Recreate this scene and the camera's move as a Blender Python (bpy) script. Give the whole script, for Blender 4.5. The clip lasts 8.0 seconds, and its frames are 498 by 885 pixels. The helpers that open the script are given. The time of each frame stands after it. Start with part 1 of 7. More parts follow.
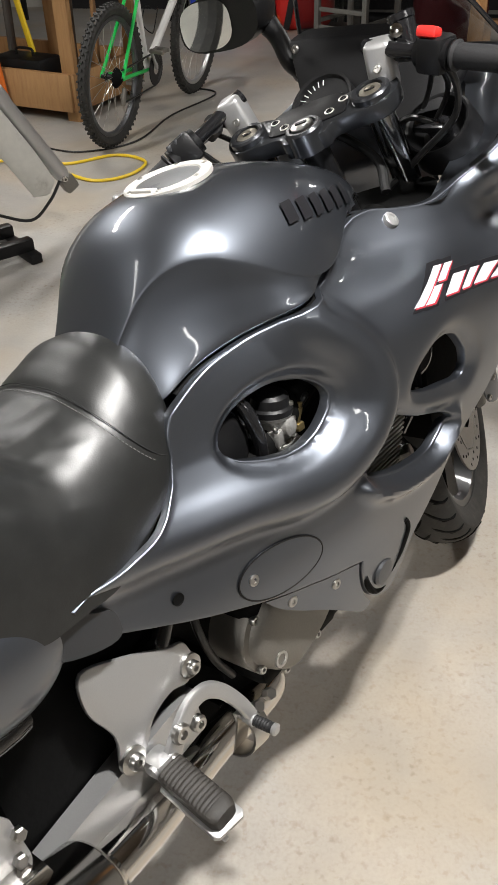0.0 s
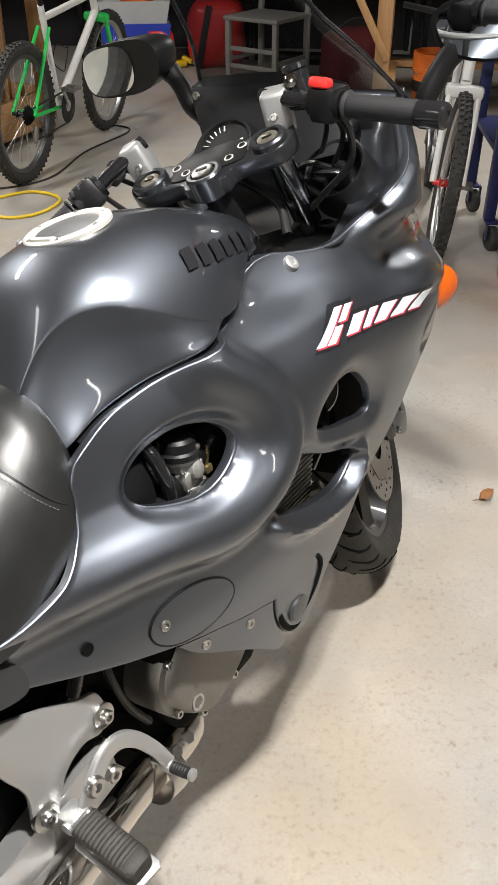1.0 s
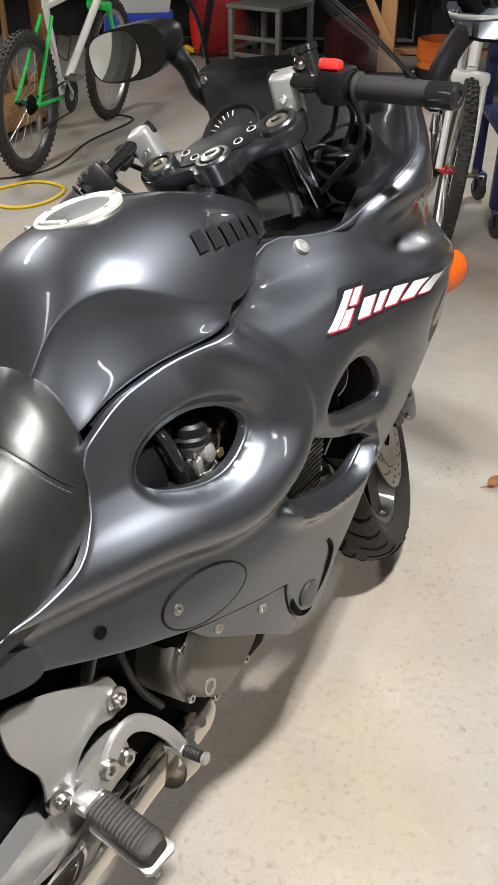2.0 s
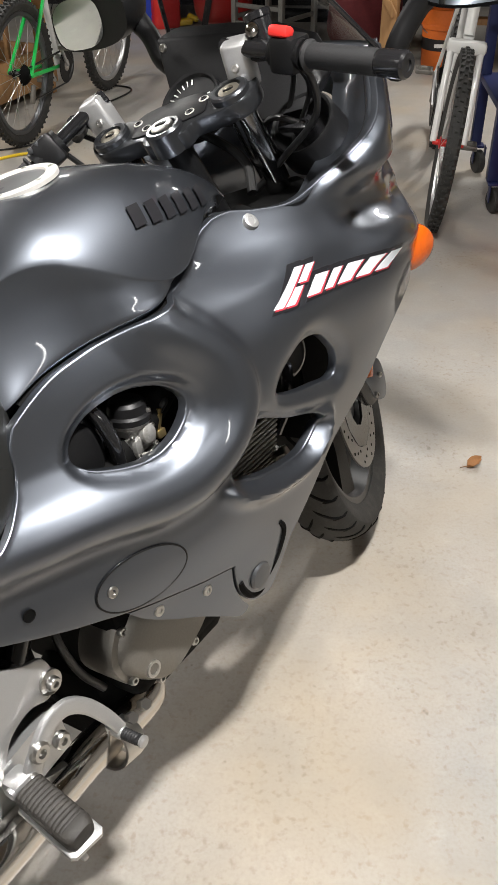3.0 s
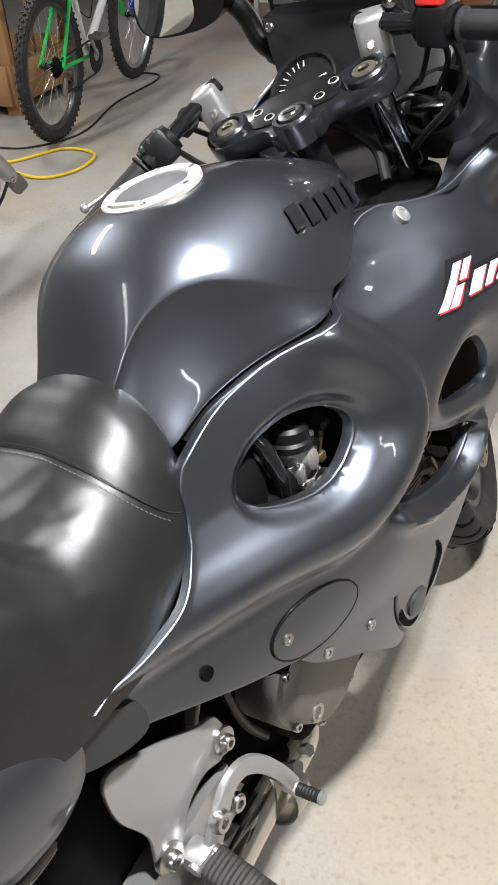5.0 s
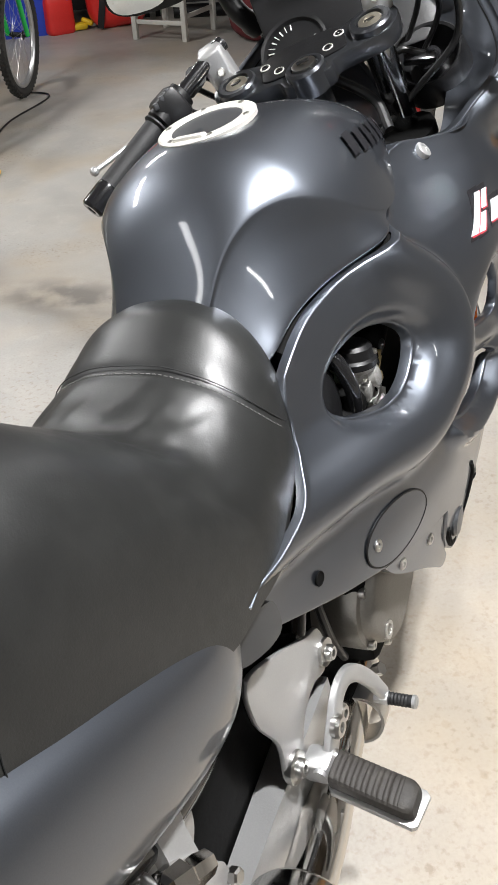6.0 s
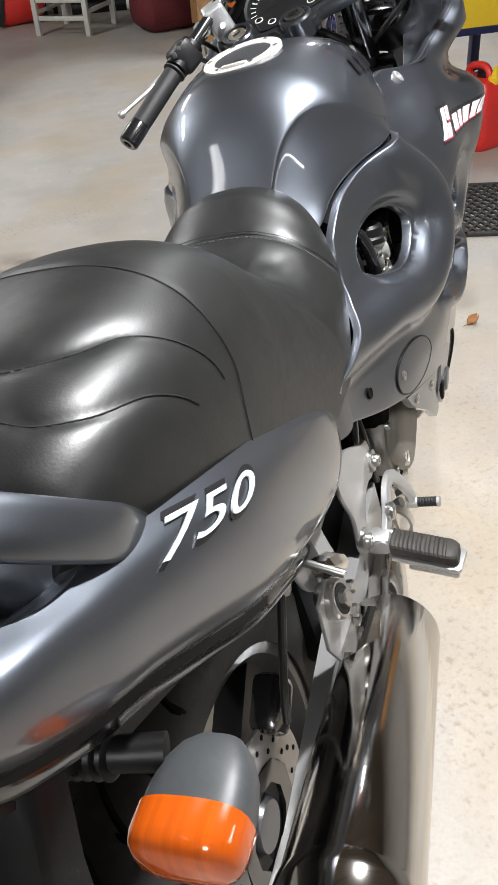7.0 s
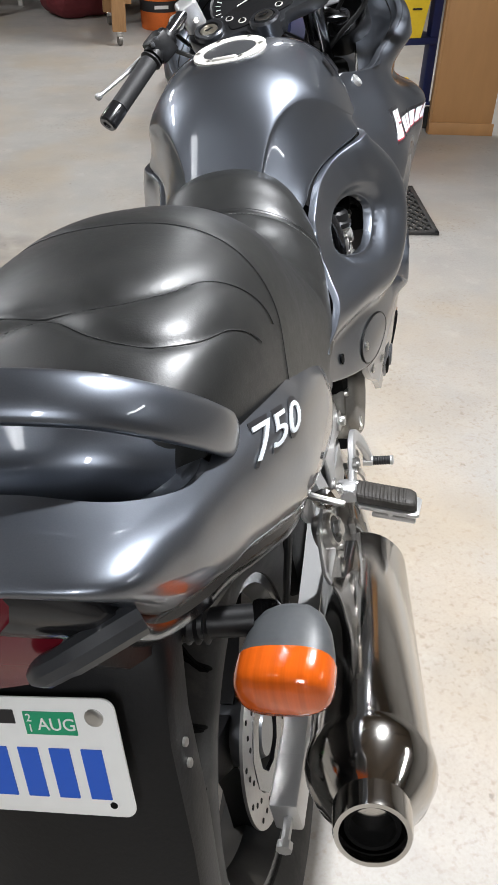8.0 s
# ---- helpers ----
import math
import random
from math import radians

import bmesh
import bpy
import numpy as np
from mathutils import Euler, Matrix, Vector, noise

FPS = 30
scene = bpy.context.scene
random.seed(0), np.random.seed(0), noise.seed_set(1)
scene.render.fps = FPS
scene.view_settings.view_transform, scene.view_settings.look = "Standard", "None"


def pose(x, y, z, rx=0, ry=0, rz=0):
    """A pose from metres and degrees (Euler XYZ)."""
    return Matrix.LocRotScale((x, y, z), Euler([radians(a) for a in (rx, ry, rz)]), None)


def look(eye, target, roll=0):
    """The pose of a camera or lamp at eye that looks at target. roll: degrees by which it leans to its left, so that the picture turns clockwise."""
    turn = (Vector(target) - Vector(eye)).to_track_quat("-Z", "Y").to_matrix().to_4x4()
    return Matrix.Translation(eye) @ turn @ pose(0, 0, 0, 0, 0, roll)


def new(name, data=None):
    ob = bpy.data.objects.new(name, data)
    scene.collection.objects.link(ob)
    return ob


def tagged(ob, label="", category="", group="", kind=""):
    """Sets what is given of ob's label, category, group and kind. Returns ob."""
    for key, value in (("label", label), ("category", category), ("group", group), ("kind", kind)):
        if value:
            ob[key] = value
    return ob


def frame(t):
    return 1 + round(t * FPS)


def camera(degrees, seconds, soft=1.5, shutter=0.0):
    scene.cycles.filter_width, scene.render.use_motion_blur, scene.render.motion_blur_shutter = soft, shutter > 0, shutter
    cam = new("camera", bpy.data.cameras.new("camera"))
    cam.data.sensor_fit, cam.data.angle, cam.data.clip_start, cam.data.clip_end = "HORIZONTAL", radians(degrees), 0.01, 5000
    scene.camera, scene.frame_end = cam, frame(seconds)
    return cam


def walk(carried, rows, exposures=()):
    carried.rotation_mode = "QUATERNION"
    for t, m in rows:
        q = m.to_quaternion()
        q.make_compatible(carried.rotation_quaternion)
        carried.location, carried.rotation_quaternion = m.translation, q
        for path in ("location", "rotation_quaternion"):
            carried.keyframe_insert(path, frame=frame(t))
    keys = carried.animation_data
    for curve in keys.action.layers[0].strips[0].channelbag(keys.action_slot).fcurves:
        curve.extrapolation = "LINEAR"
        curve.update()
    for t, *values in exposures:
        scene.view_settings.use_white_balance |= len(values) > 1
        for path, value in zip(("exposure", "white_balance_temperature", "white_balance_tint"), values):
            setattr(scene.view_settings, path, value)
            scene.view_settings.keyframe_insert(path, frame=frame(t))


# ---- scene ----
cam = camera(32.9, 8.0)
PATH = [
    (0, (0.606, 0.778, 1.362), (0.341, 2.367, 0.177), -1.5),
    (0.5, (0.636, 0.783, 1.378), (0.472, 2.421, 0.242), -1.0),
    (1, (0.634, 0.786, 1.381), (0.533, 2.432, 0.25), 0.1),
    (1.5, (0.622, 0.784, 1.38), (0.533, 2.427, 0.243), 0.4),
    (1.7, (0.622, 0.781, 1.376), (0.52, 2.424, 0.24), 0.1),
    (2.8, (0.661, 0.799, 1.365), (0.555, 2.398, 0.168), -0.9),
    (3, (0.716, 0.812, 1.362), (0.58, 2.411, 0.167), -0.5),
    (3.5, (0.813, 0.865, 1.351), (0.56, 2.448, 0.155), -0.0),
    (4, (0.829, 0.893, 1.346), (0.494, 2.459, 0.147), -1.1),
    (4.5, (0.718, 0.903, 1.339), (0.39, 2.465, 0.133), -2.2),
    (5, (0.526, 0.918, 1.341), (0.345, 2.488, 0.116), -4.4),
    (5.2, (0.466, 0.93, 1.339), (0.349, 2.497, 0.103), -4.7),
    (6.3, (0.226, 0.732, 1.26), (0.384, 2.341, 0.084), -3.4),
    (6.5, (0.169, 0.662, 1.267), (0.363, 2.259, 0.079), -3.7),
    (7, (0.044, 0.525, 1.281), (0.346, 2.097, 0.081), -4.4),
    (7.5, (-0.088, 0.434, 1.299), (0.426, 1.951, 0.101), -1.2),
    (8, (-0.14, 0.433, 1.311), (0.426, 1.924, 0.103), 2.4),
]
EXPOSURES = [(0.0, -0.12, 6300, 10), (0.5, -0.10, 6350, 10), (1.0, 0.06, 6350, 10), (4.0, -0.02, 6250, 10), (4.5, 0.0, 6100, 10), (5.2, 0.05, 6050, 10), (6.5, 0.28, 6100, 10), (8.0, 0.22, 5900, 10)]
walk(cam, [(t, look(eye, target, roll)) for t, eye, target, roll in PATH], EXPOSURES)

# ---- light: two bulbs and added fill lamps under a dark ceiling ----
world = bpy.data.worlds.new("garage_world")
scene.world = world
world.use_nodes = True
world.node_tree.nodes["Background"].inputs[0].default_value = (0.9, 0.93, 1.0, 1)
world.node_tree.nodes["Background"].inputs[1].default_value = 0.01

CEILING = 2.45


def area_lamp(name, at, size, power, colour, turn=0.0):
    data = bpy.data.lights.new(name, "AREA")
    data.shape, data.size, data.size_y, data.energy, data.color = "RECTANGLE", size[0], size[1], power, colour
    ob = new(name, data)
    ob.matrix_basis = pose(at[0], at[1], at[2], 0, 0, turn)
    return ob


# First two: key bulbs. The rest: unseen lamps added as fill.
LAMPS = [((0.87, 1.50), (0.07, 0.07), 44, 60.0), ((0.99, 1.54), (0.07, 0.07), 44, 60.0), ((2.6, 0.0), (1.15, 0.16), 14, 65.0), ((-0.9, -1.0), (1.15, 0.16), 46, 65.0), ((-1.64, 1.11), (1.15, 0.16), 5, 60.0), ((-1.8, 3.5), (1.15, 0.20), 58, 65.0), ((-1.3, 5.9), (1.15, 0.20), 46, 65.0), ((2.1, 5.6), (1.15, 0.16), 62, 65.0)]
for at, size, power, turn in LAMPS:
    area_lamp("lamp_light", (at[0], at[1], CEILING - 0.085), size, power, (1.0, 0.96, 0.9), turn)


# ---- materials ----
def material(name, colour, rough=0.5, metal=0.0, coat=0.0, grain=0.0, scale=40.0, bump=0.0, spots=None, spot_scale=3.0, rough_var=0.0, emit=0.0, spec=0.5, coat_rough=0.05, stretch=None):
    """A surface with fine grain, larger stains, uneven gloss and relief."""
    m = bpy.data.materials.new(name)
    m.use_nodes = True
    n, l = m.node_tree.nodes, m.node_tree.links
    b = n["Principled BSDF"]
    b.inputs["Roughness"].default_value, b.inputs["Metallic"].default_value = rough, metal
    b.inputs["Coat Weight"].default_value, b.inputs["Coat Roughness"].default_value = coat, coat_rough
    b.inputs["Specular IOR Level"].default_value = spec
    b.inputs["Base Color"].default_value = (*colour, 1)
    co = n.new("ShaderNodeTexCoord")
    src = co.outputs["Object"]
    if stretch:
        mp = n.new("ShaderNodeMapping")
        mp.inputs["Scale"].default_value = stretch
        l.new(src, mp.inputs["Vector"])
        src = mp.outputs["Vector"]

    def noise_tex(s, detail=4.0, rough_=0.6):
        t = n.new("ShaderNodeTexNoise")
        t.inputs["Scale"].default_value, t.inputs["Detail"].default_value, t.inputs["Roughness"].default_value = s, detail, rough_
        l.new(src, t.inputs["Vector"])
        return t

    fine = noise_tex(scale)
    last = None
    if grain > 0:
        mix = n.new("ShaderNodeMix")
        mix.data_type = "RGBA"
        mix.inputs["A"].default_value = (*[c * (1 - grain) for c in colour], 1)
        mix.inputs["B"].default_value = (*[min(1, c * (1 + grain)) for c in colour], 1)
        l.new(fine.outputs["Fac"], mix.inputs["Factor"])
        last = mix.outputs["Result"]
    if spots:
        big = noise_tex(spot_scale, 8.0, 0.65)
        ramp = n.new("ShaderNodeValToRGB")
        ramp.color_ramp.elements[0].position, ramp.color_ramp.elements[1].position = spots[1], spots[2]
        l.new(big.outputs["Fac"], ramp.inputs["Fac"])
        mix2 = n.new("ShaderNodeMix")
        mix2.data_type = "RGBA"
        if last:
            l.new(last, mix2.inputs["A"])
        else:
            mix2.inputs["A"].default_value = (*colour, 1)
        mix2.inputs["B"].default_value = (*spots[0], 1)
        l.new(ramp.outputs["Color"], mix2.inputs["Factor"])
        last = mix2.outputs["Result"]
    if last:
        l.new(last, b.inputs["Base Color"])
    if rough_var > 0:
        rn = noise_tex(scale * 0.2, 5.0)
        mr = n.new("ShaderNodeMapRange")
        mr.inputs["To Min"].default_value, mr.inputs["To Max"].default_value = max(0, rough - rough_var), min(1, rough + rough_var)
        l.new(rn.outputs["Fac"], mr.inputs["Value"])
        l.new(mr.outputs["Result"], b.inputs["Roughness"])
    if bump > 0:
        bp = n.new("ShaderNodeBump")
        bp.inputs["Strength"].default_value, bp.inputs["Distance"].default_value = 0.6, bump
        l.new(fine.outputs["Fac"], bp.inputs["Height"])
        l.new(bp.outputs["Normal"], b.inputs["Normal"])
    if emit > 0:
        b.inputs["Emission Color"].default_value, b.inputs["Emission Strength"].default_value = (*colour, 1), emit
    return m


def glassy(name, colour, rough=0.0, alpha=0.25):
    """A thin clear sheet: mostly see-through, with a gloss."""
    m = bpy.data.materials.new(name)
    m.use_nodes = True
    n, l = m.node_tree.nodes, m.node_tree.links
    b = n["Principled BSDF"]
    b.inputs["Base Color"].default_value, b.inputs["Roughness"].default_value = (*colour, 1), rough
    b.inputs["Alpha"].default_value = alpha
    b.inputs["Specular IOR Level"].default_value = 0.12
    return m


PAINT = material("gunmetal_paint", (0.140, 0.153, 0.178), 0.39, 0.97, 0.9, 0.12, 900, 0, coat_rough=0.045, rough_var=0.03)
PAINT_DARK = material("satin_dark_paint", (0.03, 0.032, 0.036), 0.42, 0.2, 0.3, 0.15, 600)
BLACK = material("black_plastic", (0.006, 0.006, 0.0065), 0.42, 0.0, 0, 0.3, 200, 0.0004, spec=0.28)
BLACK_GLOSS = material("black_gloss_plastic", (0.01, 0.01, 0.011), 0.18, 0.0, 0.4, 0.2, 200)
# near-black that stands in for shade in gaps, holes and on hidden parts
VOID = material("shade_black", (0.004, 0.004, 0.004), 0.7, 0.0, 0, 0.4, 60, 0.001, spec=0.08)
RUBBER = material("tyre_rubber", (0.020, 0.0195, 0.018), 0.72, 0.0, 0, 0.35, 150, 0.0006, ((0.05, 0.045, 0.04), 0.5, 0.75), 25)
GRIP = material("grip_rubber", (0.011, 0.011, 0.012), 0.6, 0.0, 0, 0.4, 300, 0.0008)
PEG_RUBBER = material("worn_peg_rubber", (0.022, 0.019, 0.016), 0.62, 0.0, 0, 0.4, 300, 0.0006, ((0.05, 0.045, 0.038), 0.5, 0.75), 60)
LEATHER = material("black_leather", (0.0100, 0.0105, 0.0104), 0.41, 0.0, 0, 0.25, 420, 0.0003, ((0.016, 0.0165, 0.016), 0.45, 0.7), 22, rough_var=0.08, spec=0.62)
THREAD = material("grey_thread", (0.018, 0.0185, 0.019), 0.6)
STITCH = material("pale_thread", (0.16, 0.16, 0.155), 0.7)
ALU = material("cast_aluminium", (0.52, 0.52, 0.52), 0.38, 0.75, 0, 0.08, 500, 0.0003, rough_var=0.08)
ALU_GREY = material("grey_coated_metal", (0.11, 0.114, 0.122), 0.36, 0.7, 0.2, 0.1, 500, 0.0002)
ALU_DULL = material("dull_cast_cover", (0.22, 0.208, 0.188), 0.5, 0.65, 0, 0.12, 300, 0.0005)
CARB_METAL = material("grey_cast_alloy", (0.36, 0.355, 0.34), 0.45, 0.6, 0, 0.2, 200, 0.0006, ((0.16, 0.15, 0.13), 0.5, 0.75), 60)
CHROME = material("polished_steel", (0.66, 0.64, 0.61), 0.12, 1.0, 0, 0.05, 60, rough_var=0.06)
FORK_STEEL = material("dark_hard_chrome", (0.30, 0.30, 0.30), 0.16, 1.0, 0, 0.05, 60, rough_var=0.06)
DISC_STEEL = material("worn_disc_steel", (0.33, 0.32, 0.31), 0.36, 0.9, 0, 0.15, 120)
STEEL = material("bolt_steel", (0.55, 0.54, 0.52), 0.28, 1.0)
RING = material("brushed_cap_ring", (0.75, 0.73, 0.69), 0.45, 0.6)
AMBER = material("amber_lens", (0.56, 0.095, 0.005), 0.14, 0.0, 0.8, 0.30, 70, 0.0005, stretch=(3.0, 0.12, 0.12))
RED_LENS = material("dark_red_lens", (0.10, 0.006, 0.012), 0.15, 0.0, 0.6)
RED = material("red_plastic", (0.62, 0.025, 0.02), 0.38, 0, 0.2, 0.1, 80)
WHITE = material("white_enamel", (0.8, 0.8, 0.78), 0.35, 0, 0, 0.04, 60)
BLUE_INK = material("blue_enamel", (0.02, 0.1, 0.55), 0.35)
GREEN_STICK = material("green_sticker", (0.02, 0.3, 0.14), 0.5)
DECAL_RED = material("red_decal", (0.42, 0.03, 0.045), 0.3)
DECAL_WHITE = material("silver_white_decal", (0.58, 0.61, 0.64), 0.3, 0.1)
DECAL_BLACK = material("black_decal", (0.012, 0.012, 0.014), 0.3)
MIRROR = material("mirror_glass", (0.86, 0.88, 0.88), 0.02, 1.0)
SCREEN = glassy("smoked_screen", (0.004, 0.004, 0.005), 0.05, 0.70)
INDICATOR_GREY = material("indicator_grey", (0.06, 0.064, 0.068), 0.45, 0, 0, 0.2, 200)
CABLE = material("cable_black", (0.01, 0.01, 0.01), 0.4)


# ---- building helpers ----
def part(name, bm, mat, parent=None, label="", smooth=35.0, place=None):
    """Links a bmesh as one mesh object, under parent if there is one."""
    me = bpy.data.meshes.new(name)
    if place is not None:
        bm.transform(place)
    bm.normal_update()
    bm.to_mesh(me)
    bm.free()
    for m in mat if isinstance(mat, (list, tuple)) else (mat,):
        me.materials.append(m)
    if smooth:
        me.polygons.foreach_set("use_smooth", [True] * len(me.polygons))
        me.set_sharp_from_angle(angle=radians(smooth))
    ob = new(name, me)
    ob.parent = parent
    if label:
        tagged(ob, label)
    return ob


def thing(name, label, category, group="", at=None):
    ob = new(name)
    ob.empty_display_size = 0.05
    if at is not None:
        ob.matrix_basis = at
    return tagged(ob, label, category, group)


def curve_points(pts, n=8, closed=False):
    """Catmull-Rom through the given points."""
    p = [np.array(q, float) for q in pts]
    c = len(p)
    out = []
    for i in range(c if closed else c - 1):
        a, b = (p[(i - 1) % c] if closed or i else 2 * p[0] - p[1]), p[i]
        d = p[(i + 1) % c]
        e = p[(i + 2) % c] if closed or i + 2 < c else 2 * p[-1] - p[-2]
        for k in range(n):
            t = k / n
            out.append(0.5 * (2 * b + (d - a) * t + (2 * a - 5 * b + 4 * d - e) * t * t + (3 * b - a - 3 * d + e) * t ** 3))
    if not closed:
        out.append(p[-1])
    return np.array(out)


def interp(xs, ys, x):
    """Smooth 1-D interpolation (monotone-safe cubic) of ys at xs."""
    xs, ys, x = np.array(xs, float), np.array(ys, float), np.asarray(x, float)
    h, d = np.diff(xs), np.diff(ys, axis=0) / np.diff(xs).reshape((-1,) + (1,) * (np.ndim(ys) - 1))
    m = np.zeros_like(ys)
    m[0], m[-1] = d[0], d[-1]
    m[1:-1] = np.where(d[:-1] * d[1:] > 0, 2 * d[:-1] * d[1:] / np.where(np.abs(d[:-1] + d[1:]) < 1e-9, 1, d[:-1] + d[1:]), 0)
    i = np.clip(np.searchsorted(xs, x) - 1, 0, len(xs) - 2)
    k = np.clip((x - xs[i]) / h[i], 0, 1)
    sh = k.shape + (1,) * (np.ndim(ys) - 1)
    k, hh = k.reshape(sh), h[i].reshape(sh)
    return (2 * k ** 3 - 3 * k ** 2 + 1) * ys[i] + (k ** 3 - 2 * k ** 2 + k) * hh * m[i] + (3 * k ** 2 - 2 * k ** 3) * ys[i + 1] + (k ** 3 - k ** 2) * hh * m[i + 1]


def loft(rings, closed=True, caps=True):
    """A skin over rings of equal length."""
    bm = bmesh.new()
    vs = [[bm.verts.new(tuple(p)) for p in ring] for ring in rings]
    n = len(rings[0])
    for a, b in zip(vs, vs[1:]):
        for k in range(n if closed else n - 1):
            bm.faces.new((a[k], a[(k + 1) % n], b[(k + 1) % n], b[k]))
    if caps and closed:
        bm.faces.new(vs[0][::-1])
        bm.faces.new(vs[-1])
    bmesh.ops.recalc_face_normals(bm, faces=bm.faces)
    return bm


def tube(pts, radius, sides=10, closed=False, caps=True):
    """A pipe along a path; radius may vary along it."""
    p = [Vector(q) for q in pts]
    rad = [radius] * len(p) if np.isscalar(radius) else list(radius)
    rings, side = [], None
    for i, q in enumerate(p):
        d = (p[(i + 1) % len(p)] - p[i - 1]) if closed or 0 < i < len(p) - 1 else (p[1] - p[0] if i == 0 else p[-1] - p[-2])
        d.normalize()
        if side is None:
            side = d.orthogonal().normalized()
        side = (side - d * side.dot(d)).normalized()
        up = d.cross(side)
        rings.append([q + (side * math.cos(a) + up * math.sin(a)) * rad[i] for a in (2 * math.pi * k / sides for k in range(sides))])
    if closed:
        rings.append(rings[0])
    bm = loft(rings, True, caps and not closed)
    if closed:
        bmesh.ops.remove_doubles(bm, verts=bm.verts, dist=1e-6)
    return bm


def lathe(profile, at, axis, sides=32, closed=False):
    """A turned form: profile rows of (distance along the axis, radius)."""
    axis = Vector(axis).normalized()
    a = axis.orthogonal().normalized()
    b = axis.cross(a)
    at = Vector(at)
    rings = []
    for s, rr in profile:
        rr = max(rr, 1e-4)
        rings.append([at + axis * s + (a * math.cos(t) + b * math.sin(t)) * rr for t in (2 * math.pi * k / sides for k in range(sides))])
    if closed:
        rings.append(rings[0])
    return loft(rings, True, not closed)


def slab(size, at=(0, 0, 0), bevel=0.004, turn=(0, 0, 0), seg=2):
    bm = bmesh.new()
    bmesh.ops.create_cube(bm, size=1, matrix=pose(*at, *turn) @ Matrix.Diagonal((*size, 1)))
    if bevel:
        bmesh.ops.bevel(bm, geom=list(bm.edges), offset=min(bevel, min(size) * 0.45), segments=seg, profile=0.5, affect="EDGES")
    return bm


def plate(outline, thick, bevel=0.002, place=None):
    """A flat sheet cut to an outline in its own x, y, with thickness and eased edges."""
    bm = bmesh.new()
    f = bm.faces.new([bm.verts.new((q[0], q[1], 0)) for q in outline])
    res = bmesh.ops.extrude_face_region(bm, geom=[f])
    bmesh.ops.translate(bm, verts=[v for v in res["geom"] if isinstance(v, bmesh.types.BMVert)], vec=(0, 0, thick))
    bmesh.ops.recalc_face_normals(bm, faces=bm.faces)
    if bevel:
        edges = [e for e in bm.edges if abs(e.verts[0].co.z - e.verts[1].co.z) < 1e-6]
        bmesh.ops.bevel(bm, geom=edges, offset=bevel, segments=2, profile=0.5, affect="EDGES")
    if place is not None:
        bm.transform(place)
    return bm


def join(*bms):
    out = bmesh.new()
    for b in bms:
        me = bpy.data.meshes.new("tmp")
        b.to_mesh(me)
        b.free()
        out.from_mesh(me)
        bpy.data.meshes.remove(me)
    return out


def inside(pts, loop):
    """Which of the 2-D points lie inside a closed loop."""
    x, y = pts[:, 0], pts[:, 1]
    res = np.zeros(len(pts), bool)
    for (x0, y0), (x1, y1) in zip(loop, np.roll(loop, -1, 0)):
        hit = ((y0 > y) != (y1 > y)) & (x < (x1 - x0) * (y - y0) / (y1 - y0 + 1e-12) + x0)
        res ^= hit
    return res


def distance(pts, line, closed=True):
    """Distance of 2-D points from a polyline."""
    best = np.full(len(pts), 9.0)
    nxt = np.roll(line, -1, 0) if closed else line[1:]
    for a, b in zip(line, nxt):
        d = b - a
        t = np.clip(((pts - a) @ d) / max(d @ d, 1e-12), 0, 1)
        best = np.minimum(best, np.linalg.norm(pts - (a + t[:, None] * d), axis=1))
    return best


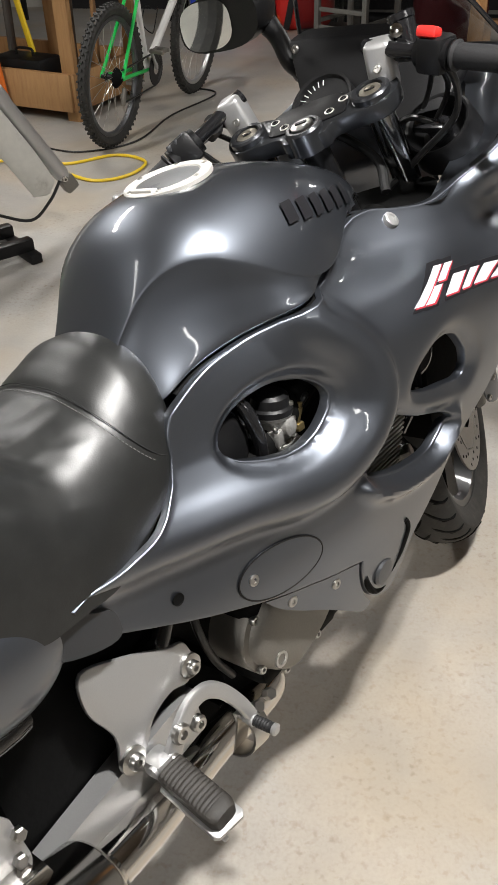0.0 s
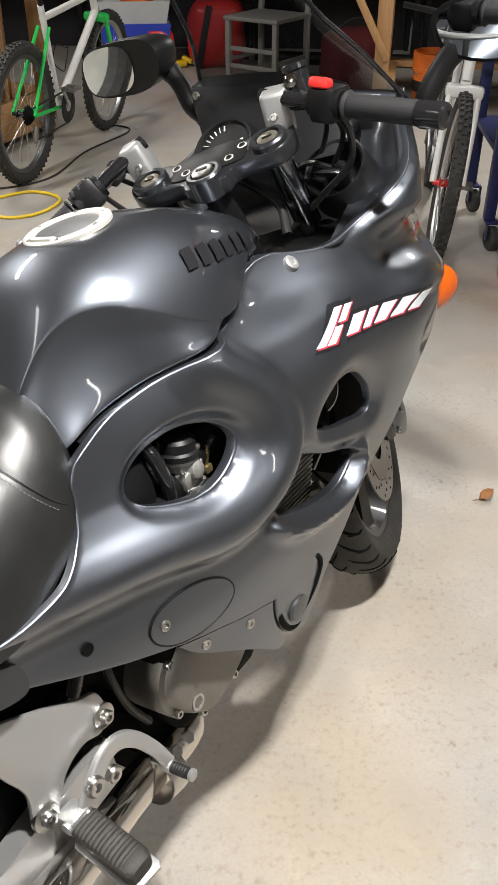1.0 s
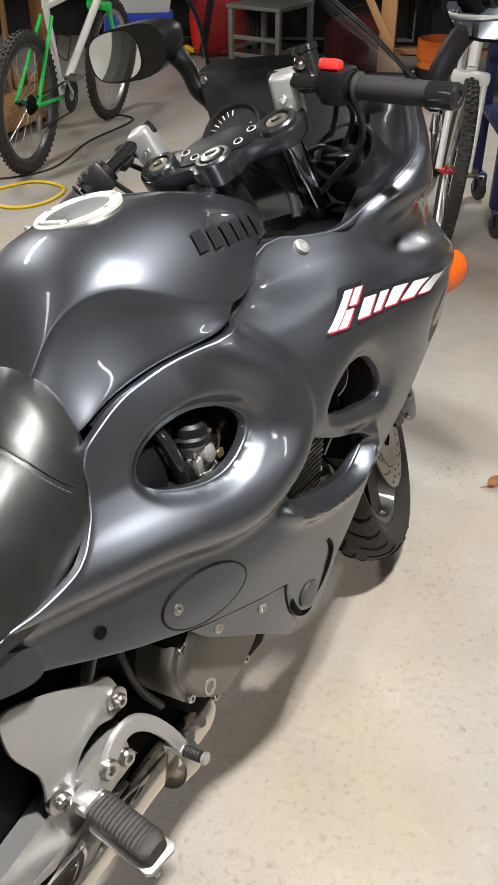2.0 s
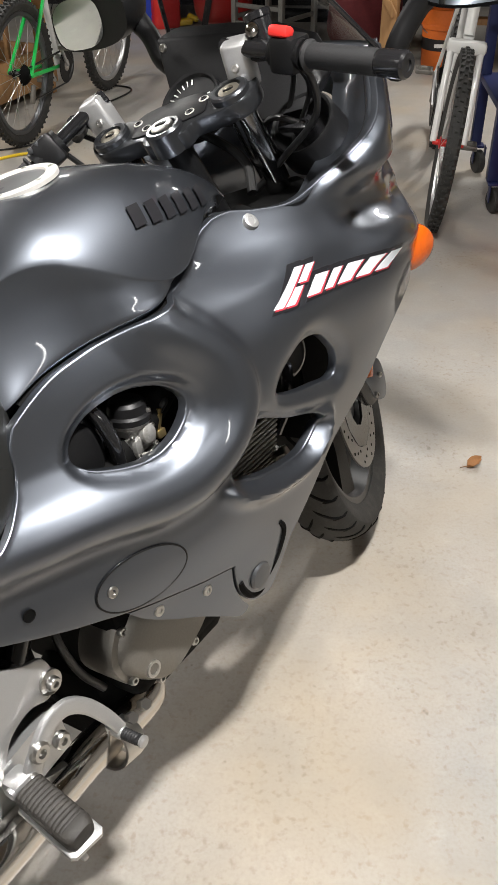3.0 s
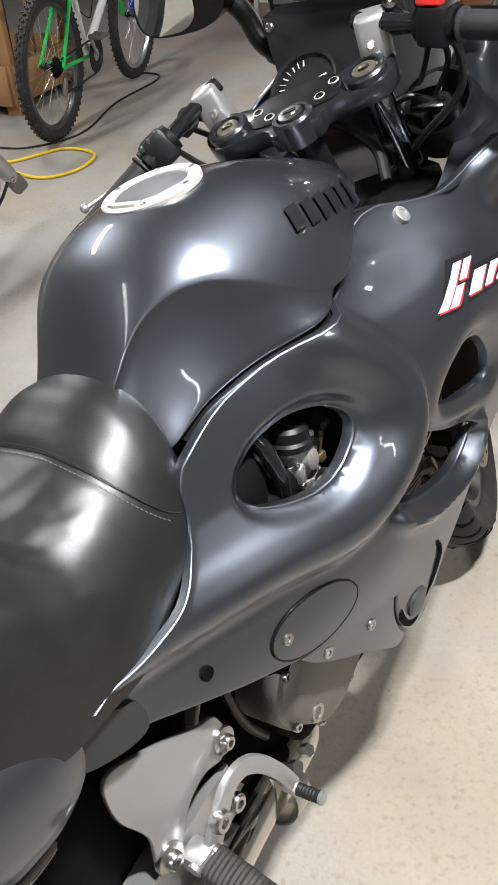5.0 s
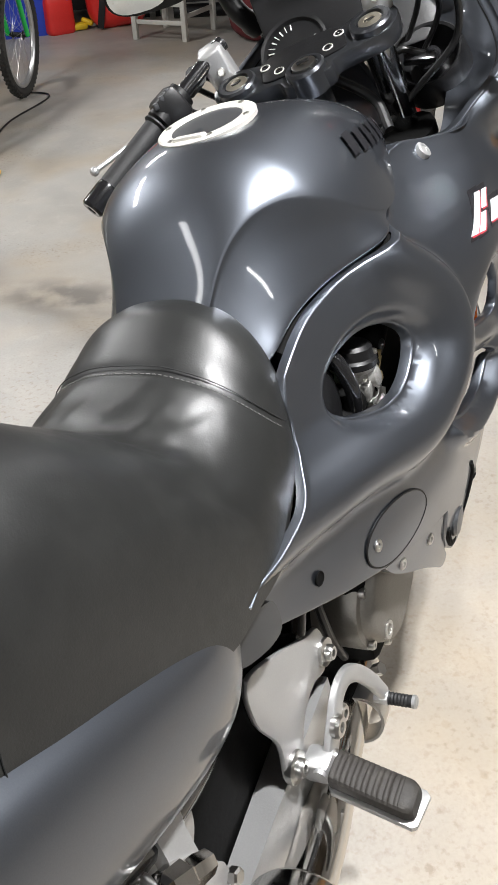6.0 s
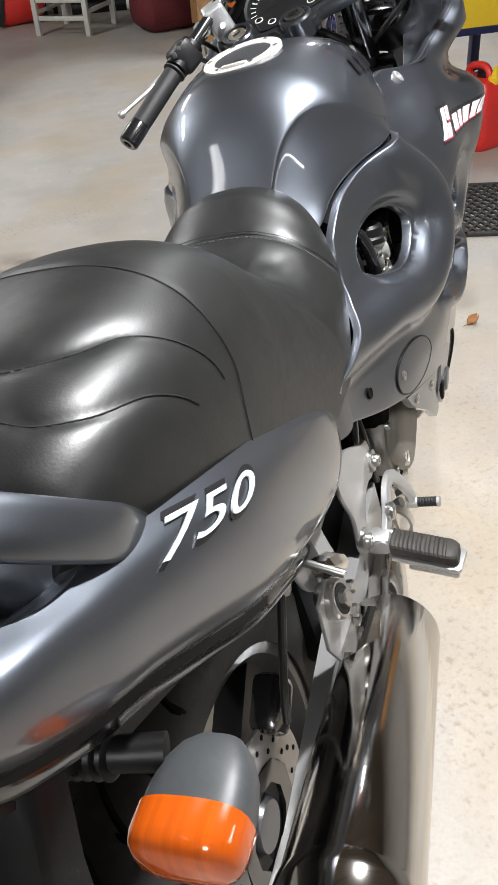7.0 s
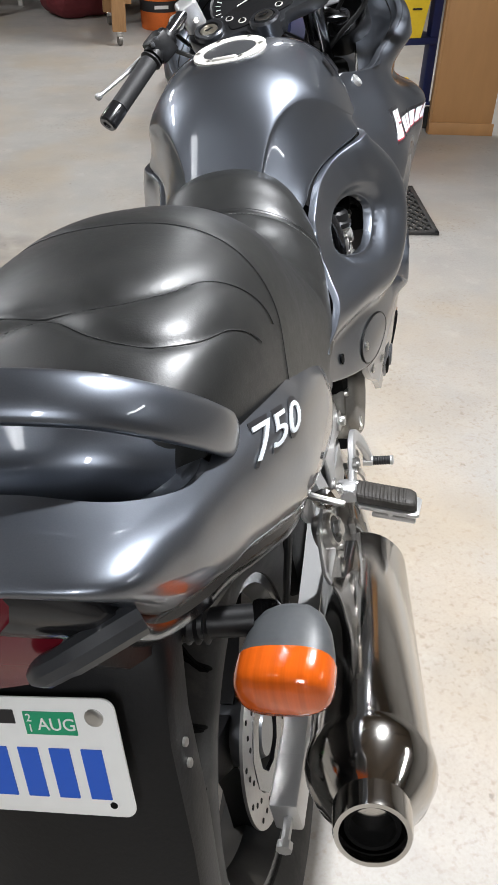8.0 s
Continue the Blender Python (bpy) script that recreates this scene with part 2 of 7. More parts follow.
def panel(outline, depth, holes=(), step=0.007, rim=0.012, hole_rim=0.02, sign=1, soft=0.0, hole_soft=0.0):
    """A moulded panel: cut to an outline in (y, z), pressed outwards to x = depth(y, z), with its edges turned in."""
    from mathutils.geometry import delaunay_2d_cdt
    loops = [np.array(outline)] + [np.array(h) for h in holes]
    lo, hi = loops[0].min(0), loops[0].max(0)
    g = np.array([(a, b) for i, a in enumerate(np.arange(lo[0], hi[0], step)) for b in np.arange(lo[1] + (i % 2) * step / 2, hi[1], step)])
    keep = inside(g, loops[0]) & (distance(g, loops[0]) > step * 0.55)
    for h in loops[1:]:
        keep &= ~inside(g, h) & (distance(g, h) > step * 0.55)
    pts = [tuple(q) for q in g[keep]]
    edges, ranges = [], []
    for lp in loops:
        s = len(pts)
        pts += [tuple(q) for q in lp]
        edges += [(s + k, s + (k + 1) % len(lp)) for k in range(len(lp))]
        ranges.append((s, len(lp)))
    vs, _, faces, orig, _, _ = delaunay_2d_cdt([Vector(q) for q in pts], edges, [], 0, 1e-6)
    v2 = np.array([tuple(v) for v in vs])
    cen = np.array([v2[list(f)].mean(0) for f in faces])
    ok = inside(cen, loops[0])
    for h in loops[1:]:
        ok &= ~inside(cen, h)
    x = depth(v2[:, 0], v2[:, 1])
    bm = bmesh.new()
    bv = [bm.verts.new((sign * a, q[0], q[1])) for a, q in zip(x, v2)]
    for f, k in zip(faces, ok):
        if k:
            bm.faces.new([bv[i] for i in f])
    for v in [v for v in bm.verts if not v.link_faces]:
        bm.verts.remove(v)
    bm.verts.ensure_lookup_table()
    border = [e for e in bm.edges if len(e.link_faces) == 1]
    hole_pts = [np.array(h) for h in loops[1:]]
    away = {}
    for v in {w for e in border for w in e.verts}:
        c = sum((f.calc_center_median() for f in v.link_faces), Vector()) / len(v.link_faces)
        away[v] = Vector((0, v.co.y - c.y, v.co.z - c.z)).normalized()
    is_hole = {v: any(distance(np.array([[v.co.y, v.co.z]]), h)[0] < 1e-3 for h in hole_pts) for v in away}
    turns = (0.35, 0.7, 1.05, 1.4) if soft or hole_soft else ()
    base = {v: (v.co.copy(), away[v], is_hole[v]) for v in away}
    for a in (*turns, None):
        res = bmesh.ops.extrude_edge_only(bm, edges=border)
        fresh = [q for q in res["geom"] if isinstance(q, bmesh.types.BMVert)]
        new_base = {}
        for v in fresh:
            src = next(w for e in v.link_edges for w in [e.other_vert(v)] if w in base)
            c, o, hole = base[src]
            r_ = hole_soft if hole else soft
            if a is None:
                v.co.x = c.x - sign * (hole_rim if hole else rim)
            else:
                v.co = c + o * (r_ * math.sin(a)) - Vector((sign * r_ * (1 - math.cos(a)), 0, 0))
            new_base[v] = base[src]
        base = new_base
        border = [q for q in res["geom"] if isinstance(q, bmesh.types.BMEdge) and q.verts[0] in base and q.verts[1] in base]
    bmesh.ops.recalc_face_normals(bm, faces=bm.faces)
    if sum(f.normal.x * f.calc_area() for f in bm.faces) * sign < 0:
        bmesh.ops.reverse_faces(bm, faces=bm.faces)
    return bm


def step01(v):
    v = np.clip(v, 0, 1)
    return v * v * (3 - 2 * v)


def mirrored(bm):
    c = bm.copy()
    c.transform(Matrix.Diagonal((-1, 1, 1, 1)))
    bmesh.ops.reverse_faces(c, faces=c.faces)
    return c


def letters(text, size, thick=0.0006):
    """Raised characters in the built-in font, centred, in their own x, y."""
    cu = bpy.data.curves.new("letters", "FONT")
    cu.body, cu.size, cu.extrude, cu.align_x, cu.align_y = text, size, thick, "CENTER", "CENTER"
    ob = bpy.data.objects.new("letters", cu)
    me = ob.to_mesh()
    bm = bmesh.new()
    bm.from_mesh(me)
    ob.to_mesh_clear()
    bpy.data.objects.remove(ob)
    bpy.data.curves.remove(cu)
    return bm


# ---- the motorcycle: x to its right, y ahead, z up, leaning on its side stand ----
HEADING, LEAN_LEFT = radians(29.75), radians(13.75)
AHEAD = Vector((math.sin(HEADING), math.cos(HEADING), 0))
SIDE = Vector((math.cos(HEADING), -math.sin(HEADING), 0))
RIGHT = SIDE * math.cos(LEAN_LEFT) + Vector((0, 0, math.sin(LEAN_LEFT)))
UP = Vector((0, 0, math.cos(LEAN_LEFT))) - SIDE * math.sin(LEAN_LEFT)
BIKE_AT = Matrix((RIGHT, AHEAD, UP)).transposed().to_4x4()
BIKE_AT.translation = (0.7024, 2.0, 0)
bike = thing("motorcycle", "gunmetal sport motorcycle with black leather seat on its side stand", "motorcycle", at=BIKE_AT)

# steering head
RAKE = radians(25.5)
STEER_AT, STEER_AXIS = Vector((0, -0.02, 1.03)), Vector((0, -math.sin(RAKE), math.cos(RAKE)))
STEER = Matrix.Translation(STEER_AT) @ Matrix.Rotation(radians(22), 4, STEER_AXIS) @ Matrix.Translation(-STEER_AT)


# turns a flat outline into the plane across the machine
SIDE_ON = Matrix(((0, 0, 1, 0), (1, 0, 0, 0), (0, 1, 0, 0), (0, 0, 0, 1)))


def bolt_mesh(at, axis, radius=0.008, high=0.004, socket=True):
    prof = [(-0.002, radius), (high * 0.6, radius), (high, radius * 0.8), (high, radius * 0.45)]
    prof += [(high * 0.3, radius * 0.42), (high * 0.3, 0)] if socket else [(high * 1.1, 0)]
    return lathe(prof, at, axis, 16)


# --- fairing surface: ribs across, blended along ---
RIB_Y = [-0.80, -0.62, -0.45, -0.30, -0.15, 0.0, 0.15, 0.30, 0.40, 0.47]
RIB_Z = [0.32, 0.45, 0.55, 0.65, 0.75, 0.81, 0.865, 0.91, 1.06]
RIB_X = np.array([
    [0.11, 0.12, 0.13, 0.135, 0.125, 0.115, 0.107, 0.10, 0.08],
    [0.13, 0.145, 0.155, 0.145, 0.125, 0.118, 0.110, 0.10, 0.08],
    [0.152, 0.176, 0.194, 0.185, 0.15, 0.138, 0.122, 0.10, 0.08],
    [0.168, 0.198, 0.218, 0.215, 0.198, 0.188, 0.165, 0.12, 0.09],
    [0.172, 0.205, 0.225, 0.24, 0.252, 0.228, 0.162, 0.136, 0.10],
    [0.165, 0.195, 0.22, 0.243, 0.262, 0.240, 0.212, 0.196, 0.16],
    [0.15, 0.18, 0.21, 0.243, 0.278, 0.268, 0.236, 0.270, 0.258],
    [0.12, 0.15, 0.18, 0.205, 0.226, 0.214, 0.180, 0.200, 0.202],
    [0.06, 0.09, 0.12, 0.14, 0.155, 0.148, 0.130, 0.150, 0.145],
    [0.0, 0.02, 0.04, 0.05, 0.06, 0.06, 0.06, 0.06, 0.06]])

EYE_HOLE = curve_points([(-0.498, 0.712), (-0.490, 0.742), (-0.448, 0.768), (-0.388, 0.777), (-0.335, 0.762), (-0.309, 0.732), (-0.318, 0.703), (-0.360, 0.678), (-0.412, 0.673), (-0.470, 0.690)], 6, True)
EYE_HOLE = (EYE_HOLE - np.array((-0.402, 0.725))) * np.array((0.90, 0.88)) + np.array((-0.400, 0.727))
VENT_TOP = curve_points([(-0.172, 0.660), (-0.165, 0.685), (-0.140, 0.708), (-0.104, 0.722), (-0.062, 0.710), (-0.018, 0.668), (-0.004, 0.633), (-0.022, 0.613), (-0.077, 0.626), (-0.130, 0.640)], 6, True)
VENT_LOW = curve_points([(-0.288, 0.586), (-0.256, 0.625), (-0.221, 0.648), (-0.152, 0.616), (-0.078, 0.583), (-0.075, 0.560), (-0.121, 0.535), (-0.196, 0.545), (-0.250, 0.562)], 6, True)
SWEEP = curve_points([(-0.278, 0.850), (-0.238, 0.795), (-0.218, 0.735), (-0.225, 0.675), (-0.268, 0.622), (-0.340, 0.594), (-0.414, 0.594), (-0.505, 0.617), (-0.590, 0.630), (-0.670, 0.646), (-0.740, 0.664)], 5)
SWEEP_AREA = np.vstack([SWEEP, [(-0.82, 0.69), (-0.82, 0.95), (-0.25, 0.95)]])


# the swept edge: a quick roll outwards, then a shallow dish towards the oval opening
CREST_S = [-0.030, -0.006, 0.006, 0.018, 0.030, 0.044, 0.062, 0.082, 0.110]
CREST_X = [0.0, 0.0012, 0.0095, 0.0225, 0.0295, 0.0312, 0.0255, 0.0145, 0.0055]
LEDGE_Y = [0.03, 0.07, 0.11, 0.16, 0.25, 0.40]
LEDGE_Z = [0.845, 0.838, 0.833, 0.829, 0.812, 0.80]
LEDGE_S = [-0.075, -0.048, -0.022, -0.003, 0.003, 0.022, 0.045, 0.070]
LEDGE_X = [0.0, 0.010, -0.003, -0.023, -0.025, -0.012, 0.0, 0.0]
LIP_LINE = curve_points([(-0.03, 0.889), (-0.01, 0.889), (0.05, 0.904), (0.11, 0.932), (0.18, 0.968), (0.24, 1.008), (0.30, 1.040), (0.36, 1.048)], 5)


def rib_surface(y, z):
    rows = interp(RIB_Z, RIB_X.T, np.clip(z, RIB_Z[0], RIB_Z[-1]))
    y = np.clip(y, RIB_Y[0], RIB_Y[-1])
    ys = np.array(RIB_Y)
    i = np.clip(np.searchsorted(ys, y) - 1, 0, len(ys) - 2)
    k = (y - ys[i]) / (ys[i + 1] - ys[i])
    n = np.arange(len(y))
    slope = np.gradient(rows, ys, axis=1)
    h = ys[i + 1] - ys[i]
    return (2 * k ** 3 - 3 * k ** 2 + 1) * rows[n, i] + (k ** 3 - 2 * k ** 2 + k) * h * slope[n, i] + (3 * k ** 2 - 2 * k ** 3) * rows[n, i + 1] + (k ** 3 - k ** 2) * h * slope[n, i + 1]


def fairing_depth(y, z):
    q = np.column_stack([y, z])
    x = rib_surface(y, z)
    s = distance(q, SWEEP, False) * np.where(inside(q, SWEEP_AREA), 1, -1)
    x = x + interp(CREST_S, CREST_X, np.clip(s, CREST_S[0], CREST_S[-1]))
    d = distance(q, EYE_HOLE)
    x = x - 0.012 * step01(1 - d / 0.017)
    for hole in (VENT_TOP, VENT_LOW):
        d = distance(q, hole)
        x = x - 0.013 * np.exp(-(d / 0.011) ** 1.4)
    # nose: a sharp crease under the bowl's rolled lip, above the ledge that carries the indicator
    crease = z - interp(LEDGE_Y, LEDGE_Z, np.clip(y, LEDGE_Y[0], LEDGE_Y[-1]))
    x = x + interp(LEDGE_S, LEDGE_X, np.clip(crease, LEDGE_S[0], LEDGE_S[-1])) * step01((y - 0.03) / 0.09) * step01((0.42 - y) / 0.12)
    d = np.clip(1 - distance(q, LIP_LINE, False) / 0.020, 0, 1)
    x = x - 0.015 * (1 - np.sqrt(1 - 0.98 * d * d)) * step01((y + 0.01) / 0.08)
    low = distance(q, VENT_LOW[30:], False)
    x = x + 0.018 * np.exp(-((low - 0.019) / 0.014) ** 2) * step01((0.60 - z) / 0.03) * step01((0.0 - y) / 0.08)
    return x


SIDE_LINE = np.vstack([
    curve_points([(-0.756, 0.682), (-0.738, 0.628), (-0.68, 0.592), (-0.60, 0.552), (-0.545, 0.530), (-0.504, 0.514), (-0.465, 0.500), (-0.423, 0.486), (-0.377, 0.470), (-0.338, 0.459), (-0.310, 0.450)], 4)[:-1],
    curve_points([(-0.310, 0.450), (-0.308, 0.420), (-0.301, 0.394), (-0.288, 0.367), (-0.272, 0.348), (-0.250, 0.337), (-0.225, 0.336), (-0.192, 0.375), (-0.174, 0.404), (-0.143, 0.428), (-0.097, 0.460), (-0.03, 0.508), (0.07, 0.552), (0.147, 0.613), (0.224, 0.655), (0.30, 0.67), (0.40, 0.72), (0.465, 0.80)], 4)[:-1],
    curve_points([(0.465, 0.80), (0.455, 0.90), (0.42, 0.99), (0.36, 1.048), (0.30, 1.040), (0.24, 1.008), (0.18, 0.968), (0.11, 0.932), (0.05, 0.904), (-0.01, 0.889), (-0.06, 0.894), (-0.10, 0.904), (-0.130, 0.903)], 4)[:-1],
    curve_points([(-0.130, 0.903), (-0.155, 0.894), (-0.180, 0.882), (-0.208, 0.870), (-0.236, 0.862), (-0.262, 0.856), (-0.30, 0.850), (-0.40, 0.836), (-0.47, 0.822), (-0.535, 0.796)], 5)[:-1],
    curve_points([(-0.535, 0.796), (-0.548, 0.775), (-0.556, 0.745), (-0.58, 0.716), (-0.625, 0.692), (-0.69, 0.683), (-0.735, 0.684)], 5)])
for sgn in (1, -1):
    side = part("side_fairing", panel(SIDE_LINE, fairing_depth, (EYE_HOLE, VENT_TOP, VENT_LOW), 0.0055 if sgn > 0 else 0.014, 0.012, 0.016, sgn, 0.003, 0.004), PAINT, bike, "gunmetal side fairing with oval opening and twin vents", 40)

# lower belly strip behind the seam, with its two screws
BELLY = np.vstack([curve_points([(-0.502, 0.506), (-0.465, 0.493), (-0.423, 0.479), (-0.377, 0.463), (-0.338, 0.452), (-0.316, 0.445)], 4)[:-1],
                   curve_points([(-0.316, 0.445), (-0.315, 0.420), (-0.308, 0.392), (-0.295, 0.362), (-0.280, 0.338), (-0.300, 0.333), (-0.340, 0.366), (-0.384, 0.403), (-0.437, 0.442), (-0.477, 0.476), (-0.502, 0.506)], 4)[:-1]])
belly = part("belly_panel", panel(BELLY, lambda y, z: rib_surface(y, z) - 0.004, (), 0.009, 0.012), PAINT, bike)
for yz in ((-0.455, 0.474), (-0.368, 0.443)):
    xx = float(rib_surface(np.array([yz[0]]), np.array([yz[1]]))[0]) - 0.0045
    part("screw", bolt_mesh((xx, *yz), (1, -0.1, 0), 0.0085, 0.0035), STEEL, belly)
# round engine end cover, flush in the fairing, with a dark gap on two sides
for pts in ([(-0.204, 0.456), (-0.195, 0.440), (-0.195, 0.425), (-0.206, 0.398), (-0.219, 0.378), (-0.230, 0.364)], [(-0.303, 0.408), (-0.297, 0.390), (-0.284, 0.368), (-0.272, 0.356), (-0.256, 0.348), (-0.242, 0.347)]):
    line = curve_points(pts, 5)
    hx = rib_surface(line[:, 0], line[:, 1])
    n_ = len(line)
    part("cover_gap", tube([(x - 0.0015, q[0], q[1]) for x, q in zip(hx, line)], [0.001 + 0.005 * math.sin(math.pi * min(1, 0.25 + 0.75 * k / n_)) for k in range(n_)], 8), VOID, bike)
part("end_cover_boss", lathe([(-0.01, 0.024), (0.007, 0.024), (0.011, 0.021), (0.012, 0.012), (0.012, 0)], (0.181, -0.257, 0.388), (1, 0, -0.15), 28), ALU_GREY, bike, "round boss of the engine end cover")

# oval inspection cover, a fine groove round it
OVAL = np.array([(-0.472 + 0.078 * math.cos(a) * 0.86 + 0.030 * math.sin(a) * 0.5, 0.547 - 0.078 * math.cos(a) * 0.20 + 0.036 * math.sin(a)) for a in np.linspace(0, 2 * math.pi, 48, endpoint=False)])
oval_cover = part("oval_cover", panel(OVAL, lambda y, z: fairing_depth(y, z) + 0.0022, (), 0.010, 0.004), PAINT, bike)
part("cover_gap", tube([(float(fairing_depth(np.array([q[0]]), np.array([q[1]]))[0]) + 0.0014, q[0], q[1]) for q in OVAL], 0.0016, 6, True), BLACK, oval_cover)
def on_side(y, z, lift=0.0):
    return (float(fairing_depth(np.array([y]), np.array([z]))[0]) + lift, y, z)


part("screw", bolt_mesh(on_side(-0.518, 0.557, 0.0015), (1, -0.1, 0.1), 0.008, 0.0028), STEEL, oval_cover)
part("shoulder_bolt", lathe([(-0.006, 0.013), (0.0015, 0.012), (0.003, 0.009), (0.0028, 0.006), (0.0015, 0.005), (0.0015, 0)], on_side(-0.080, 0.886, 0.001), (0.80, 0, 0.6), 28), ALU, bike)
part("panel_hole", lathe([(0, 0.0085), (0.0015, 0.0085), (0.0015, 0.0075), (0.0008, 0.007), (0.0008, 0)], on_side(-0.620, 0.594, 0.001), (1, -0.1, 0), 14), VOID, bike)

# side badge: slanted blocks in place of lettering
BADGE_A, BADGE_B = np.array((-0.161, 0.786)), np.array((0.120, 0.741))


def badge_quad(u0, u1, v0, v1, lean=0.25, grow=0.0):
    d = (BADGE_B - BADGE_A)
    n = np.array((-d[1], d[0])) / np.linalg.norm(d)
    out = []
    for uu, vv in ((u0, v0), (u1, v0), (u1, v1), (u0, v1)):
        g = np.array((grow if uu == u1 else -grow, grow if vv == v1 else -grow))
        out.append(BADGE_A + d * (uu + lean * vv) + n * 0.044 * vv + g)
    return np.array([out[a] + (out[(a + 1) % 4] - out[a]) * k / 5 for a in range(4) for k in range(5)])


badge = None
for u0, u1, v0, v1 in ((0.0, 0.06, 0.0, 1.0), (0.075, 0.135, 0.0, 0.45), (0.085, 0.145, 0.55, 1.0), (0.21, 0.315, 0.10, 0.62), (0.355, 0.42, 0.12, 0.64), (0.46, 0.565, 0.14, 0.66), (0.605, 0.715, 0.16, 0.68), (0.755, 0.86, 0.18, 0.70)):
    for grow, lift, mat, nm in ((0.0062, 0.0012, DECAL_BLACK, "badge_edge"), (0.0010, 0.0018, DECAL_RED, "badge_line"), (0.0, 0.0025, DECAL_WHITE, "badge_block")):
        q = badge_quad(u0, u1, v0, v1, 0.26, grow) + (np.array((0.0022, -0.0018)) if mat is DECAL_RED else 0.0)
        ob = part(nm, panel(q, lambda y, z: fairing_depth(y, z) + lift, (), 0.012, 0.0008), mat, bike if badge is None else badge)
        badge = badge or ob
tagged(badge, "silver and red slanted side badge")

# amber front indicators, flush with the nose
for sgn in (1, -1):
    bm = bmesh.new()
    bmesh.ops.create_uvsphere(bm, u_segments=24, v_segments=16, radius=1, matrix=Matrix.Translation((sgn * 0.222, 0.272, 0.722)) @ Matrix.Rotation(sgn * -0.5, 4, "Z") @ Matrix.Diagonal((0.036, 0.045, 0.043, 1)))
    for v in bm.verts:
        v.co.y += max(0, (v.co.x * sgn - 0.235)) * 0.6
    part("front_indicator", bm, AMBER, bike, "amber front indicator lens")

# inner bowl of the nose, from the outer lip down to the dash
LIP = curve_points([(0.126, -0.12, 0.906), (0.140, -0.10, 0.904), (0.162, -0.06, 0.894), (0.206, -0.01, 0.889), (0.250, 0.05, 0.904), (0.280, 0.11, 0.932), (0.272, 0.18, 0.968), (0.246, 0.24, 1.008), (0.205, 0.30, 1.04), (0.15, 0.36, 1.05), (0.0, 0.42, 1.06)], 6)
WELL = curve_points([(0.085, -0.09, 0.898), (0.100, -0.065, 0.888), (0.128, -0.045, 0.878), (0.152, -0.012, 0.870), (0.162, 0.04, 0.876), (0.158, 0.10, 0.900), (0.150, 0.17, 0.925), (0.138, 0.22, 0.955), (0.12, 0.27, 0.985), (0.09, 0.32, 1.01), (0.0, 0.36, 1.02)], 6)
on_lip = (LIP[:, 1] > -0.02) & (LIP[:, 1] < 0.31)
LIP[on_lip, 0] = LIP[on_lip, 0] * (1 - step01((LIP[on_lip, 1] + 0.02) / 0.06)) + (fairing_depth(LIP[on_lip, 1], LIP[on_lip, 2]) - 0.001) * step01((LIP[on_lip, 1] + 0.02) / 0.06)
for sgn in (1, -1):
    rows = []
    for a, b in zip(LIP, WELL):
        row = []
        # a gently crowned band as far as the seam, then the hollow of the bowl
        for k in (0.0, 0.06, 0.12, 0.18, 0.22, 0.235, 0.25, 0.30, 0.38, 0.48, 0.6, 0.72, 0.84, 0.93, 1.0):
            q = a + (b - a) * k
            q[2] += 0.003 * math.sin(math.pi * min(1, k / 0.235)) - 0.012 * math.sin(math.pi * max(0, (k - 0.235) / 0.765)) - (0.0015 if k == 0.235 else 0)
            row.append((sgn * q[0], q[1], q[2]))
        row.append((sgn * b[0] * 0.96, b[1], b[2] - 0.03))
        rows.append(row)
    bm = loft(rows, False)
    if sum(f.normal.z * f.calc_area() for f in bm.faces) < 0:
        bmesh.ops.reverse_faces(bm, faces=bm.faces)
    part("nose_bowl", bm, PAINT, bike)
    part("bowl_seam", tube([(sgn * (a[0] * 0.765 + b[0] * 0.235), a[1] * 0.765 + b[1] * 0.235, a[2] * 0.765 + b[2] * 0.235 - 0.0004) for a, b in zip(LIP[14:50], WELL[14:50])], 0.0011, 6), BLACK, bike)

# dash: black inner cowl, gauge pod, dial
COWL = [(-0.168, 0.195, 1.122), (-0.06, 0.220, 1.112), (0.03, 0.235, 1.098), (0.10, 0.240, 1.070), (0.14, 0.215, 1.02), (0.13, 0.175, 0.985), (0.0, 0.150, 0.972), (-0.105, 0.150, 0.975), (-0.138, 0.165, 1.03), (-0.155, 0.180, 1.085)]
bm = bmesh.new()
bm.faces.new([bm.verts.new(q) for q in COWL])
ext = bmesh.ops.extrude_face_region(bm, geom=list(bm.faces))
bmesh.ops.translate(bm, verts=[v for v in ext["geom"] if isinstance(v, bmesh.types.BMVert)], vec=(0, 0.05, 0.012))
bmesh.ops.recalc_face_normals(bm, faces=bm.faces)
bmesh.ops.bevel(bm, geom=list(bm.edges), offset=0.005, segments=3, profile=0.5, affect="EDGES")
dash = part("inner_cowl", bm, BLACK, bike, "black plastic inner cowl round the dials", 50)
part("cowl_bolt", bolt_mesh((-0.146, 0.184, 1.108), (0, -1, 0.2), 0.007, 0.003), STEEL, dash)
pod = part("headlamp_boot", lathe([(-0.030, 0.020), (-0.028, 0.036), (-0.004, 0.046), (0.004, 0.050), (0.006, 0.054), (0.0, 0.058), (-0.05, 0.060), (-0.05, 0)], (0.128, 0.155, 0.965), (0.0, -0.70, 0.72), 30), BLACK, bike, "black rubber boot behind the headlamp")
